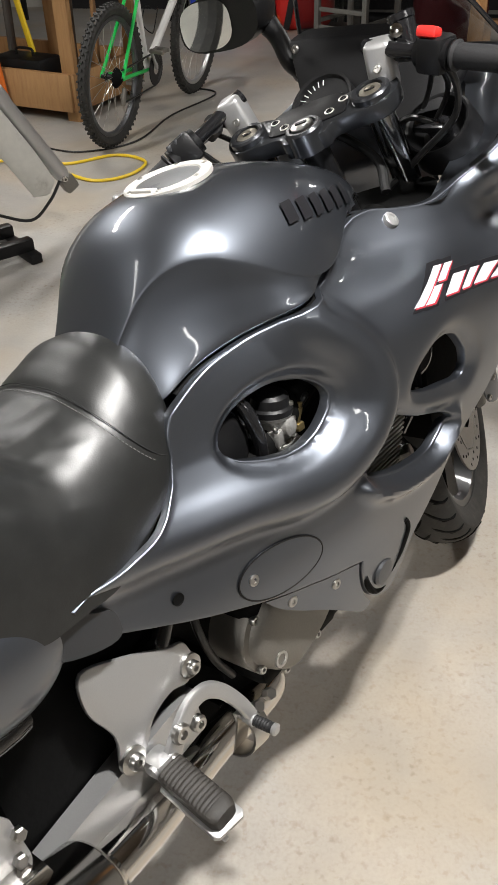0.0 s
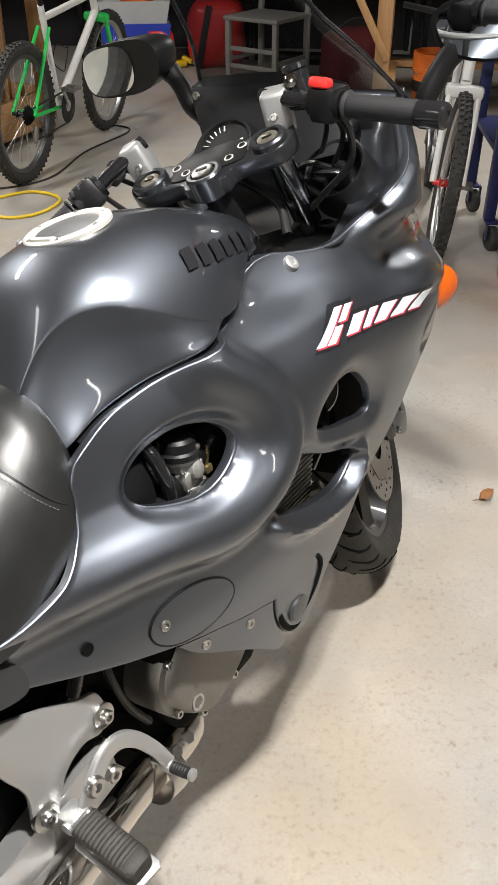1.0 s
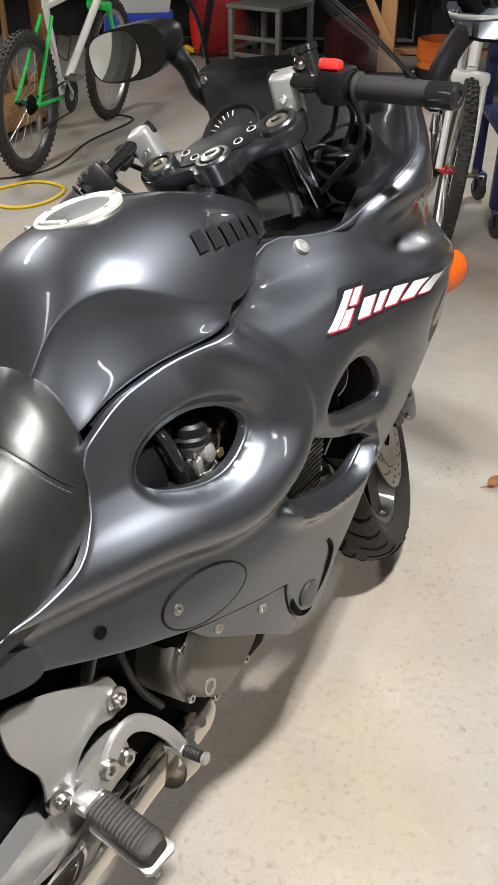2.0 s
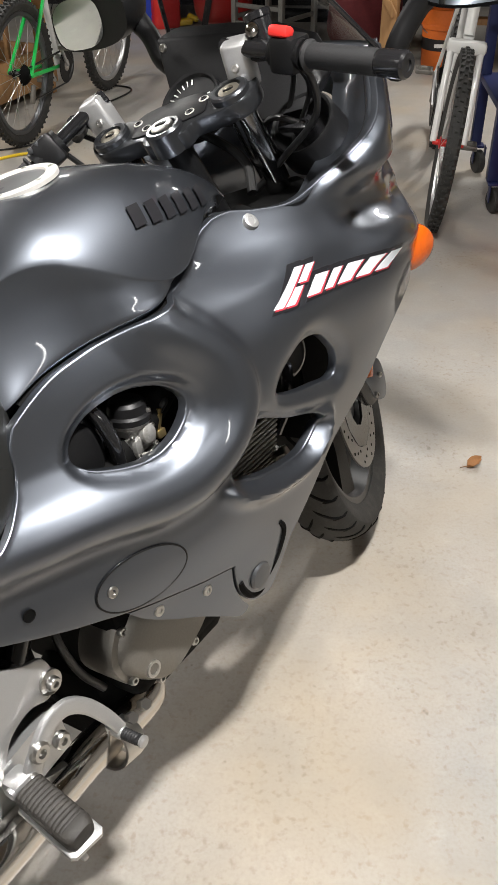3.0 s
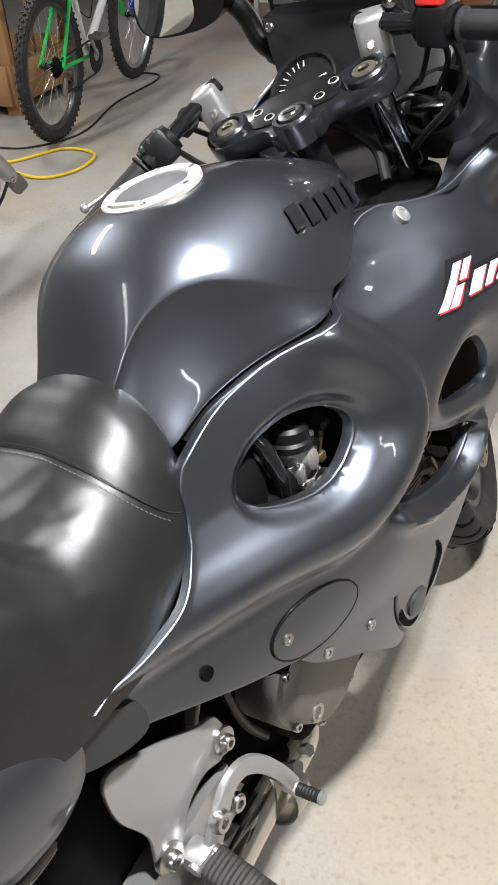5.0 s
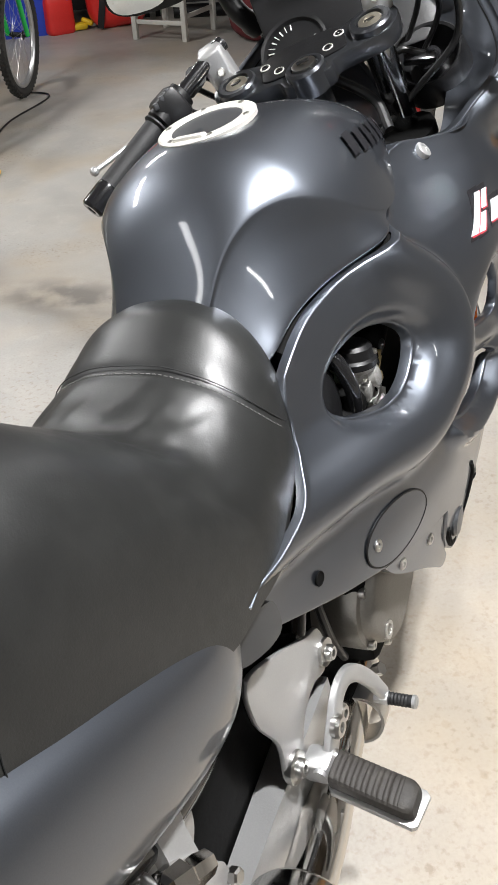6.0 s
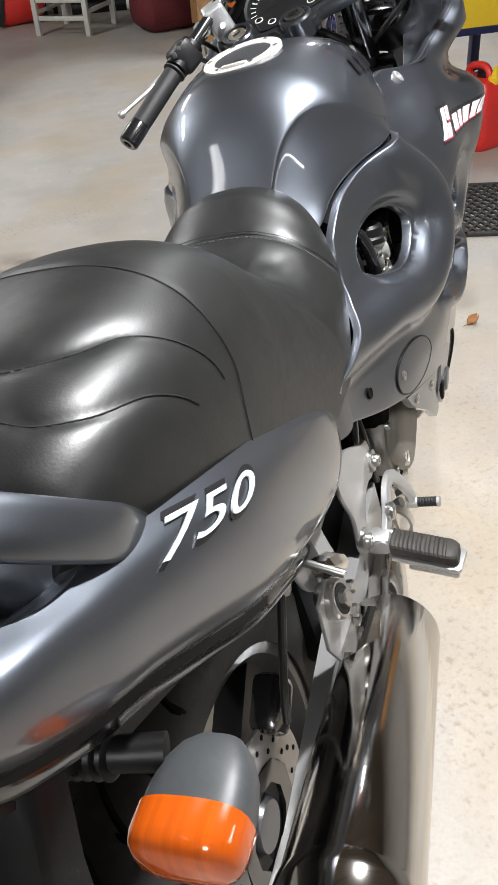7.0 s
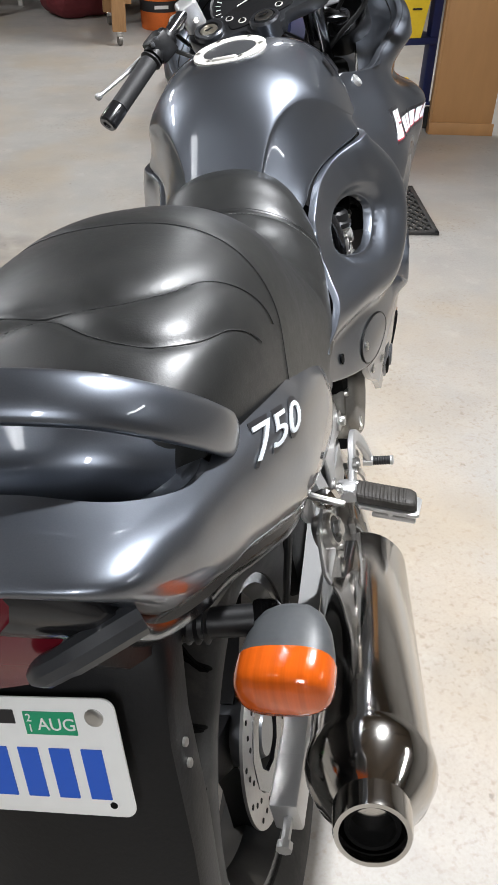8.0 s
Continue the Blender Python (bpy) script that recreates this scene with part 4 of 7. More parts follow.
def on_tail(bm, lift, long, high):
    """Bends flat characters onto the tail, slanted, along its slope."""
    bmesh.ops.triangulate(bm, faces=list(bm.faces))
    for _ in range(2):
        bmesh.ops.subdivide_edges(bm, edges=[e for e in bm.edges if e.calc_length() > 0.012], cuts=1)
    xs, ys = [v.co.x for v in bm.verts], [v.co.y for v in bm.verts]
    cx, cy, wx, wy = (max(xs) + min(xs)) / 2, (max(ys) + min(ys)) / 2, max(xs) - min(xs), max(ys) - min(ys)
    th = radians(23)
    for v in bm.verts:
        vv = (v.co.y - cy) / wy * high
        uu = (v.co.x - cx) / wx * long + 1.7 * vv
        yy, zz = -1.166 + uu * math.cos(th) + vv * math.sin(th), 0.843 - uu * math.sin(th) + vv * math.cos(th)
        hit, nrm, _, _ = TAIL_TREE.ray_cast(Vector((0.5, yy, zz)), Vector((-1, 0, 0)))
        if hit is None:
            hit, nrm, _, _ = TAIL_TREE.find_nearest(Vector((0.17, yy, zz)))
        v.co = hit + nrm * (1 if nrm.x > 0 else -1) * (lift + v.co.z)
    bmesh.ops.recalc_face_normals(bm, faces=bm.faces)
    return bm


mark = part("tail_number_edge", on_tail(num_edge, 0.0008, 0.148, 0.030), DECAL_BLACK, bike, "silver number 750 edged in black")
part("tail_number", on_tail(num, 0.0018, 0.142, 0.022), DECAL_WHITE, mark)
# black recess, grab rail
rec_rows = []
for q in lines[4][56:137]:
    c = np.array((0.0, -1.27, 0.872))
    rec_rows.append([tuple(q * np.array((0.985, 1, 1)) + np.array((0, 0.002, -0.012)))] + [tuple(q + (c - q) * f * np.array((1, 1, 0)) + np.array((0, 0, (c[2] - q[2]) * min(1, f * 2.2)))) for f in (0.06, 0.16, 0.30, 0.5, 0.75, 1.0)])
rec = loft(rec_rows, False, False)
if sum(f.normal.z * f.calc_area() for f in rec.faces) < 0:
    bmesh.ops.reverse_faces(rec, faces=rec.faces)
part("tail_recess", rec, PAINT, bike, "gunmetal recess under the grab rail", 60)
cowl_rows = []
for x in np.linspace(-0.128, 0.128, 33):
    drop = 0.034 * abs(x / 0.128) ** 3.5
    prof = curve_points([(-1.268, 0.940), (-1.274, 0.956), (-1.287, 0.955), (-1.306, 0.943), (-1.320, 0.930), (-1.324, 0.915), (-1.322, 0.885)], 4)
    cowl_rows.append([(x, q[0] + 0.035 * abs(x / 0.128) ** 3, q[1] - drop) for q in prof])
cowl = loft(cowl_rows, False, False)
if sum(f.normal.z * f.calc_area() for f in cowl.faces) < 0:
    bmesh.ops.reverse_faces(cowl, faces=cowl.faces)
part("seat_cowl", cowl, PAINT, bike, "gunmetal cowl behind the seat under the grab rail", 60)
railp = curve_points([(0.150, -1.215, 0.868), (0.166, -1.262, 0.908), (0.155, -1.318, 0.962), (0.122, -1.355, 1.002), (0.068, -1.372, 1.022), (0, -1.376, 1.028), (-0.068, -1.372, 1.022), (-0.122, -1.355, 1.002), (-0.155, -1.318, 0.962), (-0.166, -1.262, 0.908), (-0.150, -1.215, 0.868)], 8)
rr = []
for i, q in enumerate(railp):
    d = Vector(railp[min(i + 1, len(railp) - 1)] - railp[max(i - 1, 0)]).normalized()
    wide = (Vector((0, -1, -0.55)) - d * d.dot(Vector((0, -1, -0.55)))).normalized()
    thin = d.cross(wide)
    rr.append([Vector(q) + wide * (math.cos(a) * (0.020 if 6 < i < len(railp) - 7 else 0.015 + 0.005 * min(i, len(railp) - 1 - i) / 7)) + thin * (math.copysign(abs(math.sin(a)) ** 0.8, math.sin(a)) * 0.009) for a in np.linspace(0, 2 * math.pi, 20, endpoint=False)])
part("grab_rail", loft(rr), PAINT, bike, "gunmetal grab rail behind the seat", 60)
tlight = loft([[(x, -1.485 + 0.02 * (x / 0.1) ** 2 + dy, z) for x in np.linspace(-w, w, 13)] for z, w, dy in ((0.938, 0.130, 0.024), (0.915, 0.118, 0.016), (0.885, 0.092, 0.012), (0.850, 0.058, 0.020))], False)
part("tail_light", tlight, RED_LENS, bike, "dark red tail light lens")
# under tray, rear fender, plate
FENDER_W = 0.116
part("under_tail", loft([[(x, y, z) for x, z in ((-w, zb), (w, zb), (w, zt), (-w, zt))] for y, w, zb, zt in ((-0.85, 0.11, 0.60, 0.72), (-1.1, 0.125, 0.66, 0.82), (-1.3, 0.12, 0.74, 0.88), (-1.42, 0.11, 0.82, 0.905), (-1.448, 0.09, 0.86, 0.915))]), BLACK, bike)
FENDER_U = [-1.0, -1.0, -0.97, -0.90, -0.6, -0.3, 0, 0.3, 0.6, 0.90, 0.97, 1.0, 1.0]
FENDER_BACK = [0.062, 0.030, 0.021, 0.017, 0.008, 0.002, 0, 0.002, 0.008, 0.017, 0.021, 0.030, 0.062]
fender = loft([[(u * w, y + dy * flare, z) for u, dy in zip(FENDER_U, FENDER_BACK)] for y, z, w, flare in ((-1.36, 0.86, 0.10, 1.0), (-1.41, 0.80, 0.122, 1.0), (-1.436, 0.72, FENDER_W, 1.0), (-1.462, 0.62, FENDER_W, 1.0), (-1.49, 0.52, FENDER_W - 0.004, 1.0), (-1.51, 0.43, FENDER_W - 0.012, 0.9), (-1.525, 0.37, FENDER_W - 0.03, 0.8))], False)
bmesh.ops.solidify(fender, geom=list(fender.faces), thickness=0.006)
guard = part("rear_fender", fender, BLACK, bike, "black plastic rear mudguard")
for sgn in (1, -1):
    for z in (0.688, 0.668):
        part("rivet", bolt_mesh((sgn * (FENDER_W + 0.001), -1.392 - (0.72 - z) * 0.26, z + 0.02), (sgn, 0, 0), 0.004, 0.002, False), STEEL, guard)
PLATE_AT = Matrix.Translation((0.0, -1.441, 0.744)) @ Matrix.Rotation(radians(73), 4, "X")
w2, h2, cr = 0.0905, 0.053, 0.010
out = [(sx * (w2 - cr) + cr * math.cos(a + o), sy * (h2 - cr) + cr * math.sin(a + o)) for sx, sy, o in ((1, 1, 0), (-1, 1, math.pi / 2), (-1, -1, math.pi), (1, -1, 1.5 * math.pi)) for a in np.linspace(0, math.pi / 2, 6)]
lic = part("number_plate", plate(out, 0.002, 0.0006, PLATE_AT), WHITE, bike, "white enamel plate with blue bars and a green sticker")
for k in range(6):
    part("plate_bar", slab((0.017, 0.045, 0.001), (-0.068 + k * 0.0265, -0.014, 0.0024), 0), BLUE_INK, lic, place=PLATE_AT)
part("plate_sticker", slab((0.042, 0.020, 0.0008), (0.036, 0.031, 0.0024), 0), GREEN_STICK, lic, place=PLATE_AT)
part("sticker_text", letters("AUG", 0.0150, 0.0003), WHITE, lic, place=PLATE_AT @ Matrix.Translation((0.0415, 0.030, 0.0032)))
for mark, dy in (("2", 0.0357), ("1", 0.0265)):
    part("sticker_mark", letters(mark, 0.0095, 0.0003), WHITE, lic, place=PLATE_AT @ Matrix.Translation((0.0195, dy, 0.0032)))
part("plate_text", slab((0.05, 0.012, 0.0008), (-0.018, 0.036, 0.0024), 0), DECAL_BLACK, lic, place=PLATE_AT)
for sx in (-1, 1):
    part("plate_screw", bolt_mesh((sx * 0.073, 0.037, 0.002), (0, 0, 1), 0.0075, 0.002, False), STEEL, lic, place=PLATE_AT)
    part("plate_hole", lathe([(0, 0.003), (0.0006, 0.003), (0.0006, 0)], (sx * 0.073, -0.042, 0.002), (0, 0, 1), 10), VOID, lic, place=PLATE_AT)

# rear indicators on stalks
for sgn in (1, -1):
    def indicator_ring(y, w, h, dz=0.0):
        return [(sgn * (0.197 + math.copysign(abs(math.cos(a)) ** 0.72, math.cos(a)) * w), y, 0.736 + dz + math.copysign(abs(math.sin(a)) ** 0.72, math.sin(a)) * h) for a in np.linspace(0, 2 * math.pi, 24, endpoint=False)]

    ind = part("rear_indicator", loft([indicator_ring(*v) for v in ((-1.348, 0.039, 0.025), (-1.334, 0.038, 0.0245, 0.001), (-1.316, 0.034, 0.023, 0.002), (-1.302, 0.027, 0.018, 0.003), (-1.293, 0.018, 0.012, 0.003), (-1.288, 0.006, 0.004, 0.003))]), INDICATOR_GREY, bike, "grey rear indicator with amber lens")
    part("lens", loft([indicator_ring(*v) for v in ((-1.348, 0.0405, 0.0265), (-1.356, 0.0405, 0.0265), (-1.368, 0.040, 0.026), (-1.375, 0.0375, 0.0245), (-1.380, 0.032, 0.020), (-1.383, 0.020, 0.012), (-1.384, 0.008, 0.005))]), AMBER, ind)
    for k in range(5):
        part("bellows_rib", lathe([(-0.0022, 0.013), (0, 0.0175), (0.0022, 0.013)], (sgn * (0.100 + 0.0075 * k), -1.327 + 0.0014 * k, 0.763 - 0.0014 * k), (1, 0, 0), 20), BLACK, ind)
    part("stalk", tube([(sgn * 0.165, -1.31, 0.75), (sgn * 0.13, -1.32, 0.757), (sgn * 0.09, -1.33, 0.765)], [0.014, 0.013, 0.018], 14), BLACK, ind)


# --- steering: top clamp, risers, bars ---
def steer_part(name, bm, mat, parent=None, label="", smooth=35):
    return part(name, bm, mat, parent or bike, label, smooth, place=STEER)


YOKE = material("dark_anodised_yoke", (0.055, 0.058, 0.064), 0.30, 0.8, 0.3, 0.1, 500)
CAP_METAL = material("anodised_cap", (0.36, 0.33, 0.27), 0.35, 0.9)
CLAMP_TURN = Matrix.Translation((0, 0, 1.018)) @ Matrix.Rotation(RAKE * 0.9, 4, "X")
cl = [(-0.135, 0.045), (-0.145, 0.012), (-0.125, -0.022), (-0.085, -0.028), (-0.045, -0.030), (-0.030, -0.052), (0.030, -0.052), (0.045, -0.030), (0.085, -0.028), (0.125, -0.022), (0.145, 0.012), (0.135, 0.045), (0.09, 0.052), (0.05, 0.04), (-0.05, 0.04), (-0.09, 0.052)]
clamp = steer_part("top_clamp", plate(curve_points(cl, 4, True), 0.028, 0.004, CLAMP_TURN @ Matrix.Translation((0, 0, -0.026))), YOKE, label="dark grey metal top yoke with key switch")
steer_part("clamp_plate", plate(curve_points([(-0.05, 0.045), (-0.065, 0.0), (-0.05, -0.020), (0.05, -0.020), (0.065, 0.0), (0.05, 0.045)], 4, True), 0.004, 0.0015, CLAMP_TURN @ Matrix.Translation((0, 0, 0.001))), BLACK, clamp)
for x, y in ((-0.058, 0.02), (-0.038, -0.004), (0.038, -0.004), (0.058, 0.02)):
    steer_part("ringed_bolt", lathe([(0, 0.0080), (0.002, 0.0080), (0.0025, 0.0068), (0.001, 0.0060)], CLAMP_TURN @ Vector((x, y, 0.004)), CLAMP_TURN.to_3x3() @ Vector((0, 0, 1)), 18), RING, clamp)
    steer_part("bolt_head", lathe([(0, 0.0055), (0.003, 0.005), (0.003, 0.003), (0.001, 0.0026), (0.001, 0)], CLAMP_TURN @ Vector((x, y, 0.004)), CLAMP_TURN.to_3x3() @ Vector((0, 0, 1)), 12), BLACK, clamp)
for sgn in (-1, 1):
    steer_part("fork_cap", lathe([(-0.02, 0.031), (0.010, 0.031), (0.013, 0.028), (0.013, 0.021), (0.006, 0.020), (0.006, 0.0)], CLAMP_TURN @ Vector((sgn * 0.104, 0.006, 0.0)), CLAMP_TURN.to_3x3() @ Vector((0, 0, 1)), 28), YOKE, clamp)
    steer_part("cap_bolt", lathe([(0.004, 0.019), (0.011, 0.017), (0.012, 0.009), (0.010, 0.008), (0.010, 0.0)], CLAMP_TURN @ Vector((sgn * 0.104, 0.006, 0.0)), CLAMP_TURN.to_3x3() @ Vector((0, 0, 1)), 24), CAP_METAL, clamp)
    steer_part("cap_slot", slab((0.016, 0.003, 0.002), tuple(CLAMP_TURN @ Vector((sgn * 0.104, 0.006, 0.0113))), 0, (23, 0, 30)), BLACK, clamp)
    riser = steer_part("bar_riser", slab((0.042, 0.044, 0.075), (sgn * 0.123, 0.040, 1.055), 0.008, (14, sgn * 8, 0), 3), ALU, label="silver cast handlebar riser")
    steer_part("riser_bolt", bolt_mesh((sgn * 0.120, 0.015, 1.052), (0, -1, 0.25), 0.006, 0.003), STEEL, riser)
key = steer_part("key_switch", lathe([(-0.02, 0.030), (0.014, 0.030), (0.018, 0.027), (0.018, 0.022), (0.013, 0.021), (0.013, 0.0)], (0, -0.030, 1.0), (0, -0.35, 1), 28), YOKE, clamp)
steer_part("key_slot", join(lathe([(0, 0.019), (0.020, 0.018), (0.021, 0.014), (0.018, 0)], (0, -0.030, 1.0), (0, -0.35, 1), 24)), STEEL, key)
steer_part("key_mark", slab((0.018, 0.006, 0.002), (0, -0.0375, 1.0215), 0, (19, 0, 0)), BLACK, key)

# bars: straight tubes sloping out, back and down from the risers
BAR = {}
for sgn in (-1, 1):
    a, b = Vector((sgn * 0.118, 0.036, 1.082)), Vector((0.372, -0.098, 0.982)) if sgn > 0 else Vector((-0.340, -0.118, 0.975))
    d = (b - a).normalized()
    BAR[sgn] = (a, d)
    bar = steer_part("handlebar", tube([a - d * 0.015, b], 0.0115, 14), BLACK_GLOSS, label="black handlebar with rubber grip")
    s0, s1 = 0.145, 0.262
    rows = []
    for k in range(40):
        t = s0 + (s1 - s0) * k / 39
        rows.append((t, 0.0168 + (0.0006 if k % 2 else 0) + (0.004 if k < 2 else 0)))
    steer_part("grip", lathe([(s0, 0.0)] + rows + [(s1, 0.0)], a, d, 20), GRIP, bar)
    steer_part("bar_end", lathe([(s1, 0.0), (s1, 0.0165), (s1 + 0.006, 0.018), (s1 + 0.040, 0.018), (s1 + 0.044, 0.015), (s1 + 0.044, 0.008), (s1 + 0.041, 0.007), (s1 + 0.041, 0)], a, d, 20), BLACK_GLOSS, bar)
    sw = steer_part("switch_box", join(slab((0.044, 0.046, 0.050), tuple(a + d * 0.112), 0.008, (0, sgn * 20, sgn * -25)), lathe([(0.085, 0.021), (0.14, 0.021)], a, d, 18)), BLACK, bar)
    if sgn > 0:
        steer_part("kill_switch", slab((0.034, 0.020, 0.016), tuple(a + d * 0.112 + Vector((0.0, -0.012, 0.030))), 0.005, (-20, 20, -25)), RED, sw, "red rocker switch")
    else:
        for k in range(3):
            steer_part("switch_button", slab((0.008, 0.008, 0.010), tuple(a + d * (0.10 + k * 0.014) + Vector((0, -0.020, 0.018))), 0.002), ALU_GREY, sw)
    lev = curve_points([a + d * 0.075 + Vector((0, 0.045, -0.005)), a + d * 0.13 + Vector((0, 0.062, -0.006)), a + d * 0.19 + Vector((0, 0.066, -0.004)), a + d * 0.265 + Vector((0, 0.058, 0.0))], 6)
    if sgn < 0:
        lev = curve_points([a + d * 0.075 + Vector((0, 0.045, -0.005)), a + d * 0.13 + Vector((-0.012, 0.066, 0.0)), a + d * 0.20 + Vector((-0.018, 0.074, 0.010)), Vector((-0.350, -0.040, 1.008))], 6)
    lever = steer_part("hand_lever", tube(lev, [0.0055] * 12 + [0.0042] * 6 + [0.0045], 10), ALU, bar, "silver hand lever")
    bmk = bmesh.new()
    bmesh.ops.create_uvsphere(bmk, u_segments=14, v_segments=10, radius=0.0075, matrix=Matrix.Translation(lev[-1]))
    steer_part("lever_ball", bmk, ALU, lever)
    steer_part("lever_perch", tube([a + d * 0.05 + Vector((0, 0.0, 0)), a + d * 0.062 + Vector((0, 0.03, -0.004)), a + d * 0.085 + Vector((0, 0.05, -0.006))], [0.016, 0.013, 0.010], 12), BLACK, lever)
# brake fluid cup by the right riser
cup = steer_part("fluid_reservoir", lathe([(-0.02, 0.018), (0.018, 0.019), (0.020, 0.021), (0.028, 0.021), (0.030, 0.018), (0.030, 0.0)], (0.165, 0.055, 1.085), (0, 0, 1), 22), BLACK_GLOSS)
steer_part("sight_glass", lathe([(0, 0.010), (0.004, 0.010), (0.005, 0.007), (0.005, 0.0)], (0.158, 0.034, 1.092), (0, -1, 0.2), 18), CHROME, cup)
# cables
for k, pts in enumerate(([(-0.15, 0.02, 1.06), (-0.13, 0.07, 1.03), (-0.09, 0.11, 0.99), (-0.05, 0.12, 0.93)], [(-0.17, 0.03, 1.05), (-0.14, 0.09, 1.0), (-0.10, 0.12, 0.95)], [(0.17, 0.03, 1.05), (0.18, 0.10, 1.02), (0.14, 0.14, 0.96), (0.08, 0.14, 0.90)], [(0.20, 0.02, 1.04), (0.20, 0.09, 0.99), (0.15, 0.13, 0.93)], [(-0.19, 0.0, 1.03), (-0.13, -0.03, 0.985), (-0.06, 0.02, 0.95), (0.0, 0.05, 0.92)])):
    steer_part("control_cable", tube(curve_points(pts, 6), 0.0045, 8), CABLE)

# fork, front wheel
FORK_D = -STEER_AXIS
for sgn in (-1, 1):
    top = Vector((sgn * 0.104, 0.010, 1.03))
    leg = steer_part("fork_leg", tube([top, top + FORK_D * 0.42], 0.0225, 18), FORK_STEEL, label="dark polished fork tube")
    part("fork_slider", lathe([(0.44, 0.020), (0.45, 0.027), (0.50, 0.026), (0.76, 0.025), (0.80, 0.022), (0.82, 0.018)], top, FORK_D, 18), BLACK_GLOSS, leg, place=Matrix.Translation((-0.058, -0.008, 0.032)) @ STEER)
steer_part("lower_clamp", plate(curve_points([(-0.135, 0.03), (-0.135, -0.03), (-0.05, -0.05), (0.05, -0.05), (0.135, -0.03), (0.135, 0.03), (0, 0.045)], 4, True), 0.030, 0.005, Matrix.Translation(Vector((0, 0.085, 0.83))) @ Matrix.Rotation(RAKE, 4, "X")), VOID)
steer_part("steering_stem", tube([(0, -0.02, 1.0), (0, 0.055, 0.85)], 0.022, 16), BLACK)
AXLE_F, AXLE_R = Vector((0, 0.352, 0.292)), Vector((0, -1.115, 0.318))


RIM_GREY = material("dark_rim_enamel", (0.018, 0.019, 0.020), 0.40, 0.2, 0.3, 0.2, 200)


def wheel(name, axle, radius, rim_r, width, place, label, phase=0.5, broad=1.0):
    tyre = [(-width * 0.36, rim_r - 0.004), (-width * 0.46, rim_r + 0.02), (-width * 0.5, rim_r + (radius - rim_r) * 0.55)]
    for a in np.linspace(-1.15, 1.15, 17):
        tyre.append((width * 0.5 * math.sin(a) / math.sin(1.15) * 0.985, radius - (1 - math.cos(a)) * width * 0.42))
    tyre += [(width * 0.5, rim_r + (radius - rim_r) * 0.55), (width * 0.46, rim_r + 0.02), (width * 0.36, rim_r - 0.004)]
    bm = lathe(tyre, axle, (1, 0, 0), 72, True)
    w = part(name, bm, RUBBER, bike, label, 50, place=place)
    bars = []
    # slanting tread grooves, cut as dark channels
    for k in range(30):
        a0 = 2 * math.pi * k / 30
        for sgn in (-1, 1):
            for lo, hi, lag, bend, thick in ((0.06, 0.86, 0.0, 0.24, 0.0040), (0.40, 0.92, 0.13, 0.10, 0.0032)):
                row = []
                for j in range(8):
                    t = lo + (hi - lo) * j / 7
                    aa = a0 + lag + sgn * 0.06 + bend * math.sin(t * 1.9)
                    off = sgn * width * 0.5 * math.sin(t * 1.15) / math.sin(1.15)
                    rr_ = radius - (1 - math.cos(t * 1.15)) * width * 0.42 + 0.0004 - thick * 0.55
                    row.append((off, axle.y + rr_ * math.cos(aa), axle.z + rr_ * math.sin(aa)))
                bars.append(tube(row, [thick * (0.45 if j in (0, 7) else 1) for j in range(8)], 5))
    part("tread_groove", join(*bars), VOID, w, place=place)
    tagged(w.children[0], kind="stuff")
    rim = part("rim", lathe([(-width * 0.36, rim_r), (-width * 0.38, rim_r + 0.008), (-width * 0.34, rim_r + 0.006), (-width * 0.32, rim_r - 0.018), (0, rim_r - 0.04), (width * 0.32, rim_r - 0.018), (width * 0.34, rim_r + 0.006), (width * 0.38, rim_r + 0.008), (width * 0.36, rim_r)], axle, (1, 0, 0), 64, True), RIM_GREY, w, place=place)
    part("hub", lathe([(-0.06, 0.0), (-0.06, 0.03), (-0.03, 0.045), (0.03, 0.045), (0.06, 0.03), (0.06, 0.0)], axle, (1, 0, 0), 24), ALU_GREY, w, place=place)
    for k in range(3):
        a = 2 * math.pi * k / 3 + phase
        d = Vector((0, math.cos(a), math.sin(a)))
        side_v = Vector((0, -math.sin(a), math.cos(a)))
        ring = []
        for s, hw in ((0.03, 0.035), (0.10, 0.024), (rim_r - 0.03, 0.030)):
            ring.append([axle + d * s + side_v * (hw * broad * u) + Vector((v * 0.02, 0, 0)) for u, v in ((-1, -1), (1, -1), (1, 1), (-1, 1))])
        part("spoke", loft(ring), BLACK, w, place=place)
    return w


LOW = Matrix.Translation((-0.058, -0.008, 0.032)) @ STEER
front = wheel("front_wheel", AXLE_F, 0.292, 0.221, 0.118, LOW, "front tyre on a three-spoke dark rim", 0.08, 1.5)
rear = wheel("rear_wheel", AXLE_R, 0.315, 0.216, 0.144, None, "rear tyre on a three-spoke dark rim")


